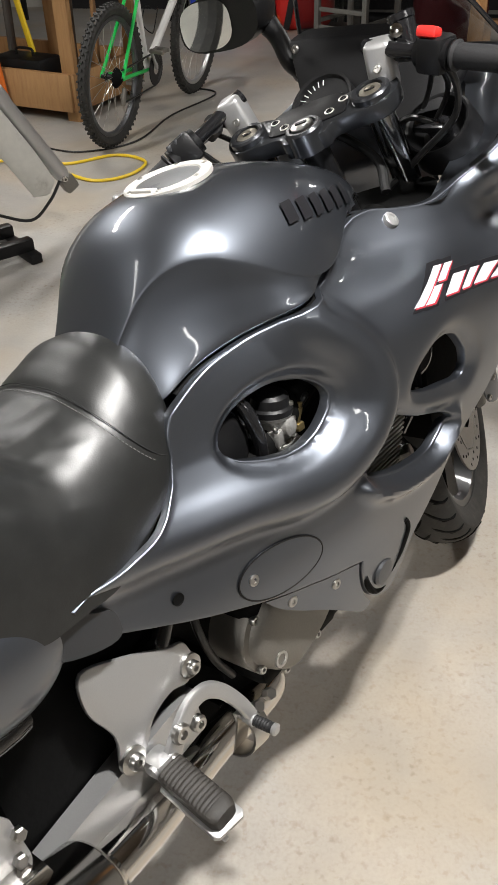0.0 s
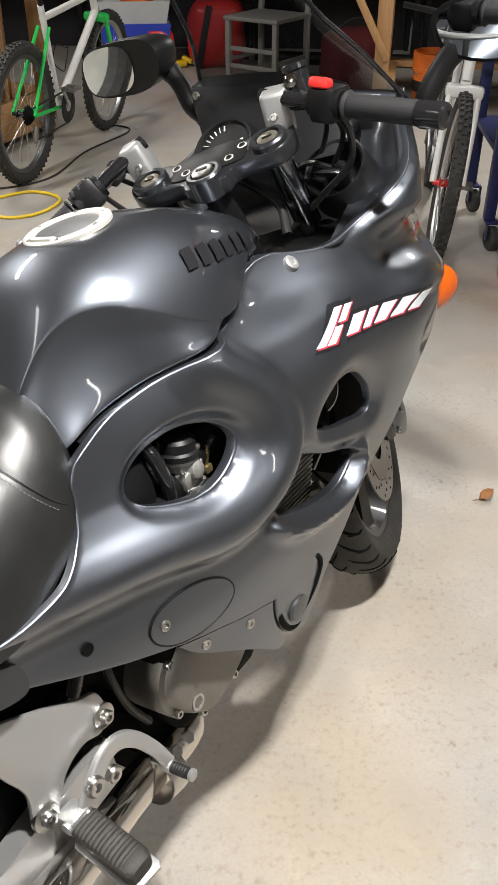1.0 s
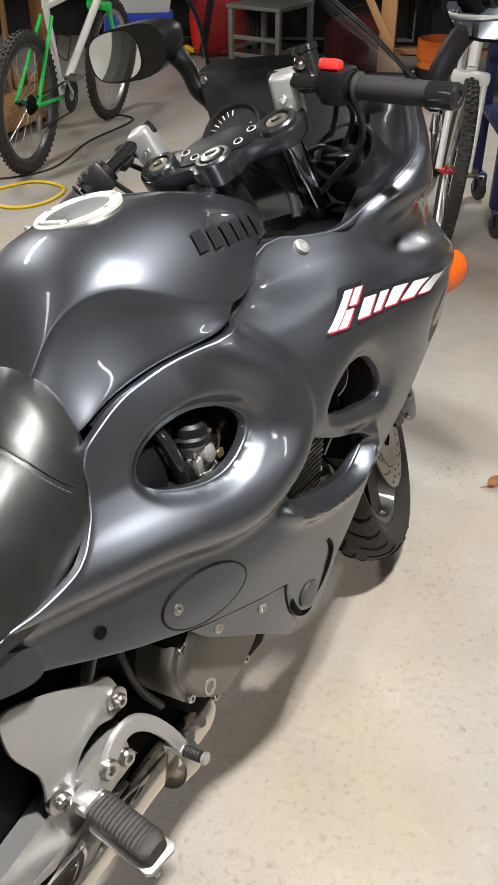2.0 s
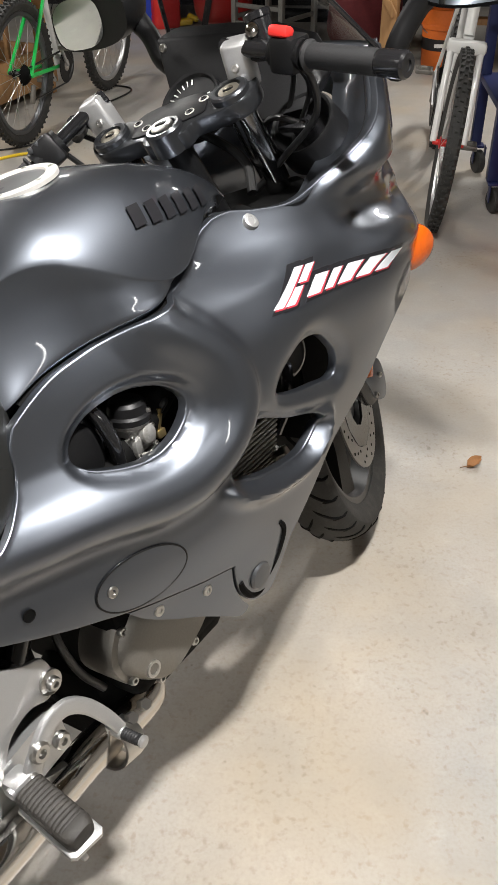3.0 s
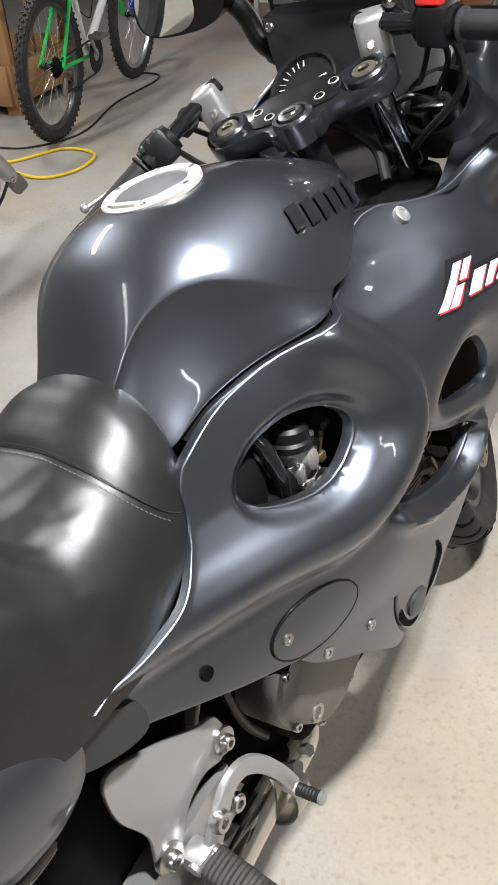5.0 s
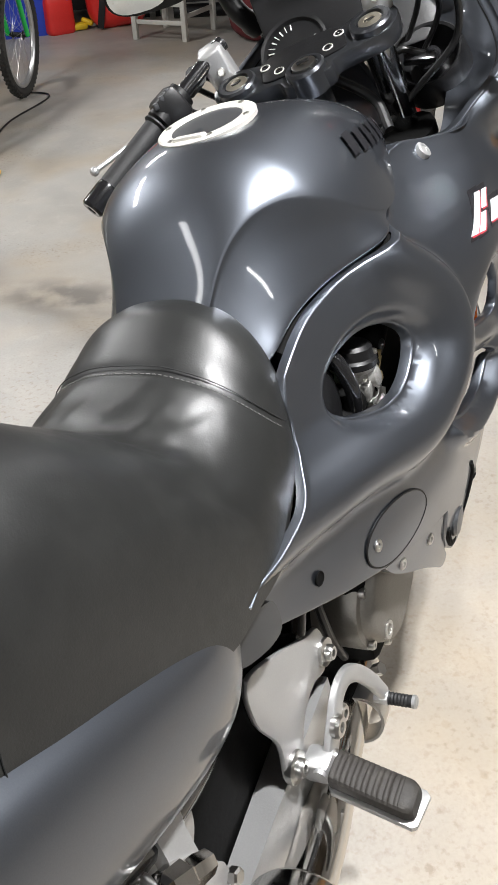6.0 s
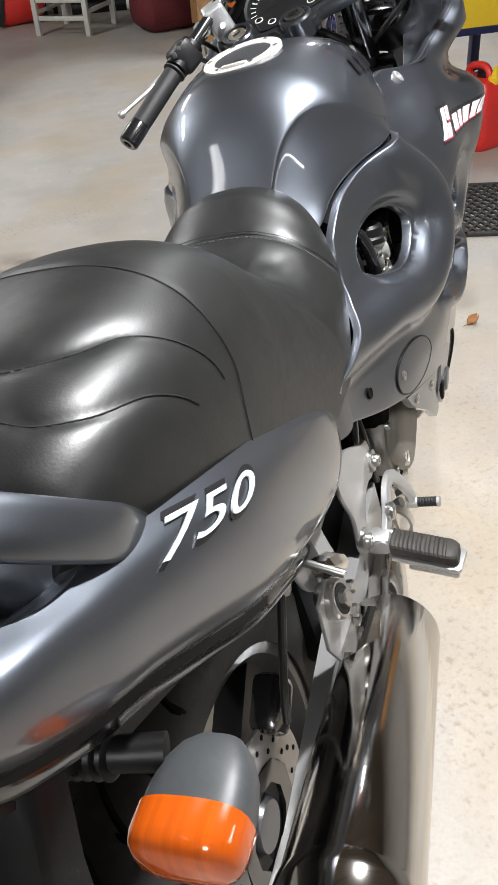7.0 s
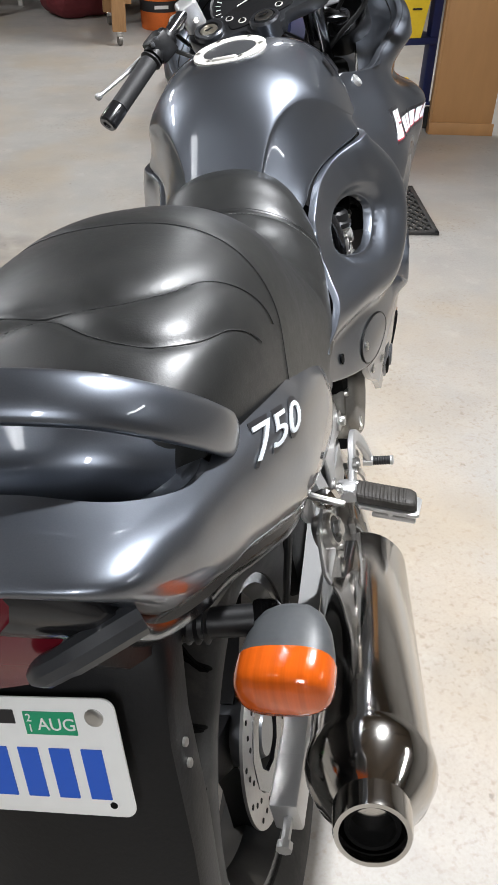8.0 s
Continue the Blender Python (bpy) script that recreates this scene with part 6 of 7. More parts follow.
part("swing_arm", loft([[(-0.105 + sx * hw, y, z + sz * hh) for sx, sz in ((-1, -1), (1, -1), (1, 1), (-1, 1))] for y, z, hw, hh in ((-0.62, 0.40, 0.02, 0.035), (-0.85, 0.365, 0.016, 0.032), (-1.20, 0.318, 0.014, 0.022))]), ALU, bike)
part("shock_spring", tube([(0.03 * math.cos(a), -0.75 + 0.03 * math.sin(a), 0.42 + a * 0.0022) for a in np.linspace(0, 60, 180)], 0.006, 6), BLACK, bike)
part("corner_cover", panel(curve_points([(-0.762, 0.700), (-0.735, 0.660), (-0.705, 0.640), (-0.705, 0.605), (-0.745, 0.612), (-0.795, 0.640), (-0.80, 0.690)], 4, True), lambda y, z: 0.150 - 0.25 * np.abs(y + 0.745) ** 1.5, (), 0.009, 0.03), PAINT_DARK, bike, "matt dark corner cover")
part("side_stand", tube([(-0.12, -0.50, 0.30), (-0.20, -0.53, 0.12), (-0.262, -0.56, -0.050)], 0.012, 10), BLACK, bike, "black steel side stand")
part("brake_hose", tube(curve_points([(0.185, 0.045, 1.075), (0.200, 0.085, 1.045), (0.185, 0.110, 0.985), (0.120, 0.105, 0.930), (0.060, 0.085, 0.880)], 6), 0.0055, 10), CABLE, bike)
part("wiring_loom", tube(curve_points([(-0.040, 0.060, 1.000), (0.010, 0.085, 0.965), (0.060, 0.080, 0.930), (0.085, 0.050, 0.890)], 6), 0.008, 10), CABLE, bike)
part("drain_hose", tube(curve_points([(0.098, -0.560, 0.560), (0.112, -0.575, 0.500), (0.108, -0.560, 0.430), (0.100, -0.530, 0.370)], 6), 0.006, 10), CABLE, bike)
part("master_cylinder", join(slab((0.032, 0.075, 0.034), (0.108, -0.668, 0.500), 0.008, (35, 0, 0)), lathe([(0, 0.013), (0.04, 0.013), (0.045, 0.009), (0.045, 0)], (0.112, -0.640, 0.520), (0, 0.6, 0.8), 16)), BLACK_GLOSS, bike, "black rear brake cylinder")


# ---- the garage ----
CONCRETE = material("painted_concrete", (0.36, 0.347, 0.325), 0.48, 0, 0, 0.07, 7, 0.0, ((0.32, 0.30, 0.275), 0.5, 0.8), 1.1, rough_var=0.15)


def stain_floor(m):
    """Tan wear where the paint has gone, scattered dirt specks and a few dark smears."""
    n, l = m.node_tree.nodes, m.node_tree.links
    b = n["Principled BSDF"]
    base = b.inputs["Base Color"].links[0].from_socket
    co = n.new("ShaderNodeTexCoord").outputs["Object"]

    def noise_fac(scale, lo, hi, detail=6.0):
        t = n.new("ShaderNodeTexNoise")
        t.inputs["Scale"].default_value, t.inputs["Detail"].default_value = scale, detail
        l.new(co, t.inputs["Vector"])
        r_ = n.new("ShaderNodeMapRange")
        r_.inputs["From Min"].default_value, r_.inputs["From Max"].default_value = lo, hi
        l.new(t.outputs["Fac"], r_.inputs["Value"])
        return r_.outputs["Result"]

    def product(a, c):
        x = n.new("ShaderNodeMath")
        x.operation = "MULTIPLY"
        for k, v in enumerate((a, c)):
            if isinstance(v, float):
                x.inputs[k].default_value = v
            else:
                l.new(v, x.inputs[k])
        return x.outputs[0]

    def over(col, fac, tint):
        x = n.new("ShaderNodeMix")
        x.data_type = "RGBA"
        l.new(col, x.inputs["A"])
        x.inputs["B"].default_value = (*tint, 1)
        l.new(fac, x.inputs["Factor"])
        return x.outputs["Result"]

    dist = n.new("ShaderNodeVectorMath")
    dist.operation = "DISTANCE"
    l.new(co, dist.inputs[0])
    dist.inputs[1].default_value = (0.95, 1.15, 0)
    area = n.new("ShaderNodeMapRange")
    area.inputs["From Min"].default_value, area.inputs["From Max"].default_value = 0.3, 2.0
    area.inputs["To Min"].default_value, area.inputs["To Max"].default_value = 1.0, 0.0
    l.new(dist.outputs["Value"], area.inputs["Value"])
    col = over(base, product(product(area.outputs["Result"], noise_fac(2.2, 0.35, 0.62)), 0.65), (0.44, 0.37, 0.29))
    col = over(col, product(product(area.outputs["Result"], noise_fac(60.0, 0.56, 0.70, 5.0)), 0.65), (0.25, 0.19, 0.13))
    col = over(col, product(noise_fac(38.0, 0.72, 0.78, 2.0), 0.6), (0.13, 0.11, 0.085))
    col = over(col, product(noise_fac(5.5, 0.68, 0.80, 8.0), 0.5), (0.17, 0.155, 0.14))
    col = over(col, product(noise_fac(16.0, 0.58, 0.82, 6.0), 0.35), (0.56, 0.54, 0.50))
    col = over(col, product(noise_fac(150.0, 0.42, 0.70, 3.0), 0.30), (0.27, 0.24, 0.20))
    col = over(col, product(noise_fac(6.5, 0.40, 0.75, 7.0), 0.28), (0.50, 0.45, 0.385))
    col = over(col, product(noise_fac(1.9, 0.46, 0.64, 5.0), 0.48), (0.36, 0.285, 0.19))
    col = over(col, product(noise_fac(3.7, 0.50, 0.66, 5.0), 0.30), (0.27, 0.255, 0.235))
    col = over(col, product(product(noise_fac(2.4, 0.48, 0.62, 3.0), noise_fac(70.0, 0.55, 0.70, 7.0)), 0.48), (0.19, 0.14, 0.09))
    shift = n.new("ShaderNodeMapping")
    shift.vector_type = "TEXTURE"
    shift.inputs["Location"].default_value = (-0.12, 3.47, 0)
    shift.inputs["Rotation"].default_value = (0, 0, radians(-22))
    shift.inputs["Scale"].default_value = (0.36, 0.15, 1.0)
    l.new(co, shift.inputs["Vector"])
    spread = n.new("ShaderNodeVectorMath")
    spread.operation = "LENGTH"
    l.new(shift.outputs["Vector"], spread.inputs[0])
    oil = n.new("ShaderNodeMapRange")
    oil.inputs["From Min"].default_value, oil.inputs["From Max"].default_value = 1.0, 0.35
    l.new(spread.outputs["Value"], oil.inputs["Value"])
    col = over(col, product(product(oil.outputs["Result"], noise_fac(9.0, 0.34, 0.58, 6.0)), 0.75), (0.12, 0.11, 0.10))
    l.new(col, b.inputs["Base Color"])
    bp = n.new("ShaderNodeBump")
    bp.inputs["Strength"].default_value, bp.inputs["Distance"].default_value = 0.4, 0.0015
    t = n.new("ShaderNodeTexNoise")
    t.inputs["Scale"].default_value, t.inputs["Detail"].default_value = 55.0, 6.0
    l.new(co, t.inputs["Vector"])
    l.new(t.outputs["Fac"], bp.inputs["Height"])
    l.new(bp.outputs["Normal"], b.inputs["Normal"])


stain_floor(CONCRETE)
BLOCK = material("block_wall_paint", (0.42, 0.40, 0.37), 0.8, 0, 0, 0.12, 20, 0.003, ((0.3, 0.28, 0.25), 0.5, 0.8), 1.5)
GREY_BOARD = material("weathered_board", (0.17, 0.155, 0.14), 0.8, 0, 0, 0.25, 12, 0.0008, ((0.10, 0.085, 0.07), 0.5, 0.8), 6, stretch=(6, 6, 0.8))
JOIST = material("dark_joist_wood", (0.16, 0.12, 0.08), 0.8, 0, 0, 0.3, 14, 0.001, stretch=(1, 6, 6))
WOOD = material("pine_lumber", (0.37, 0.205, 0.085), 0.6, 0, 0, 0.25, 9, 0.0008, ((0.25, 0.125, 0.05), 0.5, 0.8), 5, stretch=(6, 6, 0.8))
PLY = material("plywood_sheet", (0.38, 0.20, 0.075), 0.55, 0, 0, 0.15, 6, 0.0005, ((0.36, 0.19, 0.075), 0.55, 0.8), 4, stretch=(3, 3, 0.6))

FLOOR_X, FLOOR_Y = (-4.5, 5.0), (-3.0, 9.2)
fl = part("floor", slab((FLOOR_X[1] - FLOOR_X[0], FLOOR_Y[1] - FLOOR_Y[0], 0.2), (sum(FLOOR_X) / 2, sum(FLOOR_Y) / 2, -0.1), 0), CONCRETE, smooth=0)
tagged(fl, "worn grey concrete garage floor with tan stains", "floor", kind="structure")
for name, size, at in (("wall_north", (9.8, 0.2, 2.6), (0.25, 9.3, 1.25)), ("wall_south", (9.8, 0.2, 2.6), (0.25, -3.1, 1.25)), ("wall_west", (0.2, 12.2, 2.6), (-4.6, 3.1, 1.25)), ("wall_east", (0.2, 12.2, 2.6), (5.1, 3.1, 1.25))):
    tagged(part(name, slab(size, at, 0), BLOCK, smooth=0), "grey concrete block garage wall", "wall", kind="structure")
tagged(part("ceiling", slab((9.9, 12.6, 0.1), (0.25, 3.1, CEILING + 0.25), 0), JOIST, smooth=0), "dark wooden garage ceiling", "ceiling", kind="structure")
for k in range(20):
    tagged(part("ceiling_joist", slab((9.7, 0.045, 0.19), (0.25, -2.8 + k * 0.61, CEILING + 0.10), 0.003), JOIST, smooth=0), "dark wooden ceiling joist", "joist", kind="structure")
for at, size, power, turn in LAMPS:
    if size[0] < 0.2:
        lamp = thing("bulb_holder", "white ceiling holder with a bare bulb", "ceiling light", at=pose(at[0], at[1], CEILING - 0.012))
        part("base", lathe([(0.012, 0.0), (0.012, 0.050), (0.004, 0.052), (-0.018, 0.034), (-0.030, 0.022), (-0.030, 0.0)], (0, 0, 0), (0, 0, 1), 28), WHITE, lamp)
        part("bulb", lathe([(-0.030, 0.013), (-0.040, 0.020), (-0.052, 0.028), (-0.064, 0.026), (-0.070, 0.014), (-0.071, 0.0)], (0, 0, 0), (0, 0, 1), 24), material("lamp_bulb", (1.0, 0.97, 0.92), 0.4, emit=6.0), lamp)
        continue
    # housing for an added fill lamp, never in view
    lamp = thing("shop_light", "added white ceiling fill light with long tubes, out of view", "ceiling light", at=pose(at[0], at[1], CEILING - 0.020, 0, 0, turn))
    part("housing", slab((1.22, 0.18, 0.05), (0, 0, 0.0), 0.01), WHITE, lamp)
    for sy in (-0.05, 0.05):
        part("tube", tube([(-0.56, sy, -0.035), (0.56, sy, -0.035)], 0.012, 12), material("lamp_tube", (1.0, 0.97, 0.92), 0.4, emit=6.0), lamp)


GREEN_PAINT = material("bright_green_paint", (0.02, 0.52, 0.09), 0.3, 0, 0.4)
WHITE_PAINT = material("white_frame_paint", (0.68, 0.68, 0.66), 0.35, 0, 0.3, 0.05, 40)
GREEN_PLASTIC = material("bright_green_plastic", (0.03, 0.62, 0.06), 0.4, 0, 0, 0.06, 40)
ORANGE = material("orange_plastic", (0.72, 0.16, 0.02), 0.45, 0, 0, 0.12, 60)
YELLOW = material("yellow_plastic", (0.80, 0.56, 0.02), 0.45, 0, 0, 0.08, 60)
NAVY = material("navy_painted_steel", (0.015, 0.022, 0.085), 0.4, 0.2, 0, 0.15, 60)
BLUE = material("blue_plastic", (0.02, 0.05, 0.42), 0.4, 0, 0, 0.1, 60)
DARK_CLOTH = material("dark_canvas", (0.015, 0.014, 0.015), 0.85, 0, 0, 0.4, 60, 0.002)
MAROON = material("dark_red_cloth", (0.11, 0.012, 0.016), 0.8, 0, 0, 0.3, 40, 0.002)
CLEAR_GREY = material("translucent_tub", (0.45, 0.46, 0.46), 0.4, 0, 0, 0.1, 30)
OLD_WHITE = material("old_white_paint", (0.52, 0.51, 0.47), 0.55, 0, 0, 0.15, 25, 0.0006, ((0.30, 0.28, 0.24), 0.6, 0.8), 9)


def between(a, b, width, depth, mat, name, parent, bevel=0.003):
    """A squared timber or bar from a to b."""
    a, b = Vector(a), Vector(b)
    q = (b - a).to_track_quat("Z", "X").to_matrix().to_4x4()
    bm = slab((width, depth, (b - a).length), (0, 0, 0), bevel)
    return part(name, bm, mat, parent, place=Matrix.Translation((a + b) / 2) @ q)


def bicycle(name, label, rear_at, front_at, main, stays, fork_mat, hub_mat, lean=4.0, rad=0.335):
    """A mountain bike standing with its two wheels on the floor; x along it, y to its left."""
    ra, fa = Vector((*rear_at, 0)), Vector((*front_at, 0))
    d = (fa - ra)
    base = d.length
    at = Matrix.Translation(ra) @ Matrix.Rotation(math.atan2(d.y, d.x), 4, "Z") @ Matrix.Rotation(radians(lean), 4, "X")
    b = thing(name, label, "bicycle", at=at)
    for nm, x in (("rear_wheel", 0.0), ("front_wheel", base)):
        w = part(nm, lathe([(-0.012, rad - 0.05), (-0.024, rad - 0.035), (-0.026, rad - 0.018), (-0.016, rad - 0.004), (0, rad), (0.016, rad - 0.004), (0.026, rad - 0.018), (0.024, rad - 0.035), (0.012, rad - 0.05)], (x, 0, rad), (0, 1, 0), 56, True), RUBBER, b, "black knobbly tyre wheel")
        knobs = []
        for k in range(60):
            for row, off in ((-1, 0.5), (0, 0.0), (1, 0.5)):
                a = 2 * math.pi * (k + off) / 60
                knobs.append(slab((0.016, 0.012, 0.010), (0, 0, 0), 0.0))
                knobs[-1].transform(Matrix.Translation((x + math.cos(a) * (rad - abs(row) * 0.006), row * 0.016, rad + math.sin(a) * (rad - abs(row) * 0.006))) @ Matrix.Rotation(-a, 4, "Y"))
        tagged(part("tyre_tread", join(*knobs), RUBBER, w), kind="stuff")
        part("rim", lathe([(-0.013, rad - 0.052), (-0.014, rad - 0.068), (-0.006, rad - 0.074), (0.006, rad - 0.074), (0.014, rad - 0.068), (0.013, rad - 0.052)], (x, 0, rad), (0, 1, 0), 56, True), ALU_GREY if nm == "rear_wheel" else ALU, w)
        part("hub", lathe([(-0.06, 0.010), (-0.035, 0.012), (-0.032, 0.026), (-0.026, 0.014), (0.026, 0.014), (0.032, 0.026), (0.035, 0.012), (0.06, 0.010)], (x, 0, rad), (0, 1, 0), 18), hub_mat, w)
        for k in range(24):
            a = 2 * math.pi * k / 24
            s = 1 if k % 2 else -1
            part("spoke", tube([(x + 0.02 * math.cos(a + 0.9 * s), 0.028 * s, rad + 0.02 * math.sin(a + 0.9 * s)), (x + (rad - 0.072) * math.cos(a), 0, rad + (rad - 0.072) * math.sin(a))], 0.0012, 4), STEEL, w)
    bb, seat_top, head_lo, head_hi = Vector((0.42, 0, 0.295)), Vector((0.27, 0, 0.80)), Vector((base - 0.16, 0, 0.69)), Vector((base - 0.205, 0, 0.82))
    fr = part("down_tube", tube([bb, head_lo], 0.022, 12), main, b)
    part("seat_tube", tube([bb, seat_top], 0.017, 12), main, b)
    part("top_tube", tube([seat_top - Vector((-0.01, 0, 0.06)), head_hi - Vector((0, 0, 0.04))], 0.018, 12), main, b)
    part("head_tube", tube([head_lo, head_hi], 0.022, 12), main, b)
    for s in (-1, 1):
        part("chain_stay", tube([bb + Vector((-0.04, 0.03 * s, 0)), (0, 0.06 * s, rad)], 0.010, 10), stays, b)
        part("seat_stay", tube([seat_top + Vector((0.02, 0.03 * s, -0.10)), (0, 0.06 * s, rad)], 0.009, 10), stays, b)
        part("fork_blade", tube([head_lo + Vector((0.02, 0.055 * s, -0.03)), head_lo + Vector((0.09, 0.058 * s, -0.2)), (base, 0.058 * s, rad)], 0.014, 12), fork_mat, b)
        part("crank_arm", tube([bb + Vector((0, 0.06 * s, 0)), bb + Vector((0.11 * s, 0.075 * s, -0.12 * s))], 0.009, 8), ALU, b)
        pedal_ = part("pedal", join(slab((0.09, 0.018, 0.02), tuple(bb + Vector((0.11 * s, 0.10 * s, -0.12 * s))), 0.004), slab((0.09, 0.018, 0.02), tuple(bb + Vector((0.11 * s, 0.15 * s, -0.12 * s))), 0.004), slab((0.018, 0.08, 0.02), tuple(bb + Vector((0.11 * s + 0.036, 0.125 * s, -0.12 * s))), 0.004), slab((0.018, 0.08, 0.02), tuple(bb + Vector((0.11 * s - 0.036, 0.125 * s, -0.12 * s))), 0.004)), ALU_DULL, b)
    part("fork_crown", slab((0.05, 0.15, 0.05), tuple(head_lo + Vector((0.02, 0, -0.035))), 0.015), fork_mat, b)
    part("chainring", lathe([(-0.058, 0.085), (-0.054, 0.088), (-0.052, 0.07), (-0.056, 0.03)], bb, (0, 1, 0), 30, True), BLACK, b)
    part("cassette", lathe([(-0.02, 0.05), (-0.03, 0.045), (-0.045, 0.03), (-0.052, 0.02)], (0, 0, rad), (0, 1, 0), 26), VOID, b)
    part("derailleur", slab((0.03, 0.02, 0.09), (0.01, -0.055, rad - 0.09), 0.008, (0, 15, 0)), ALU_DULL, b)
    part("chain", tube([(0.0, -0.055, rad + 0.04), tuple(bb + Vector((0, -0.055, 0.085))), tuple(bb + Vector((0.08, -0.055, 0))), tuple(bb + Vector((0, -0.055, -0.085))), (0.02, -0.055, rad - 0.12)], 0.005, 6), CABLE, b)
    part("seat_post", tube([seat_top - Vector((-0.01, 0, 0.02)), seat_top + Vector((-0.03, 0, 0.10))], 0.013, 10), BLACK, b)
    part("saddle", loft([[(x, math.cos(a) * w, 0.93 + seat_top.z - 0.80 + math.sin(a) * h) for a in np.linspace(0, 2 * math.pi, 14, endpoint=False)] for x, w, h in ((0.11, 0.06, 0.02), (0.16, 0.07, 0.028), (0.25, 0.045, 0.024), (0.36, 0.02, 0.018))]), BLACK, b)
    part("stem", tube([head_hi, head_hi + Vector((-0.01, 0, 0.05)), head_hi + Vector((0.06, 0, 0.09))], 0.014, 10), BLACK, b)
    part("bar", tube([tuple(head_hi + Vector((0.0, -0.29, 0.10))), tuple(head_hi + Vector((0.06, -0.10, 0.09))), tuple(head_hi + Vector((0.06, 0.10, 0.09))), tuple(head_hi + Vector((0.0, 0.29, 0.10)))], 0.012, 10), BLACK, b)
    part("bottle_cage", tube(curve_points([(0.50, 0.0, 0.45), (0.46, 0.035, 0.50), (0.50, 0.035, 0.58), (0.55, 0, 0.56), (0.50, -0.035, 0.58), (0.46, -0.035, 0.50)], 4, True), 0.003, 5, True), BLACK, b)
    return b


bicycle("bicycle", "white bicycle with bright green stays and fork", (-0.80, 5.16), (-0.60, 6.27), WHITE_PAINT, GREEN_PAINT, GREEN_PAINT, BLACK)
bicycle("bicycle", "white mountain bicycle with red hubs and knobbly tyres", (1.30, 5.25), (1.185, 4.18), WHITE_PAINT, WHITE_PAINT, WHITE_PAINT, RED, -5)


# lumber stand beside the bicycle
def lumber_stand():
    s = thing("lumber_stand", "pine lumber stand with a low tray and tools", "stand", at=pose(-1.843, 5.752, 0, 0, 0, -18))
    for x0, x1, y, z, h in ((-0.55, 0.75, 0.0, 0.16, 0.20), (-0.55, 0.75, 0.70, 0.16, 0.20)):
        between((x0, y, z), (x1, y, z), h, 0.038, WOOD, "board", s)
    for x in (-0.55, 0.75):
        between((x, 0.0, 0.16), (x, 0.7, 0.16), 0.20, 0.038, WOOD, "end_board", s)
    part("tray", slab((1.30, 0.70, 0.02), (0.1, 0.35, 0.09), 0.002), WOOD, s)
    for x, y in ((-0.52, 0.04), (0.15, 0.04), (0.72, 0.04), (-0.52, 0.66), (0.15, 0.66), (0.72, 0.66)):
        between((x, y, 0.0), (x, y, 1.7), 0.089, 0.038, WOOD, "post", s)
    for z in (0.95, 1.65):
        between((-0.56, 0.0, z), (0.76, 0.0, z), 0.038, 0.089, WOOD, "rail", s)
        part("shelf", slab((1.34, 0.74, 0.02), (0.1, 0.35, z + 0.03), 0.002), PLY, s)
    return s


lumber_stand()
crate = thing("black_case", "black plastic tool case in the lumber tray", "case", at=pose(-1.49, 5.80, 0.10, 0, 0, -18))
part("body", slab((0.36, 0.20, 0.20), (0, 0, 0.10), 0.015), BLACK, crate)
part("handle", tube(curve_points([(-0.06, 0, 0.20), (-0.05, 0, 0.235), (0.05, 0, 0.235), (0.06, 0, 0.20)], 4), 0.008, 8), BLACK, crate)
for nm, mat, lab, a, b_ in (("long_tool", YELLOW, "yellow long tool leaning in the stand", (-1.46, 5.94, 0.10), (-1.68, 6.08, 0.95)), ("garden_tool", ORANGE, "orange garden tool leaning by the stand", (-1.55, 5.59, 0.0), (-1.66, 5.66, 0.90))):
    h = thing(nm, lab, "tool")
    between(a, b_, 0.045, 0.02, mat, "shaft", h, 0.008)
    between((a[0] + 0.0, a[1], a[2]), (a[0] - 0.02, a[1], a[2] + 0.12), 0.055, 0.03, BLACK, "grip", h, 0.01)


# offcuts standing in the tray
for lab, mat, a, b_, wide in (("grey weathered board standing in the lumber tray", GREY_BOARD, (-1.70, 6.12, 0.10), (-1.72, 6.24, 1.25), 0.15), ("dark stained board standing in the lumber tray", JOIST, (-1.30, 6.10, 0.10), (-1.33, 6.24, 1.20), 0.18), ("pale pine offcut standing in the lumber tray", WOOD, (-1.14, 6.05, 0.10), (-1.16, 6.20, 1.30), 0.09)):
    h = thing("plank", lab, "plank", "offcuts in the lumber stand")
    between(a, b_, wide, 0.019, mat, "board", h)


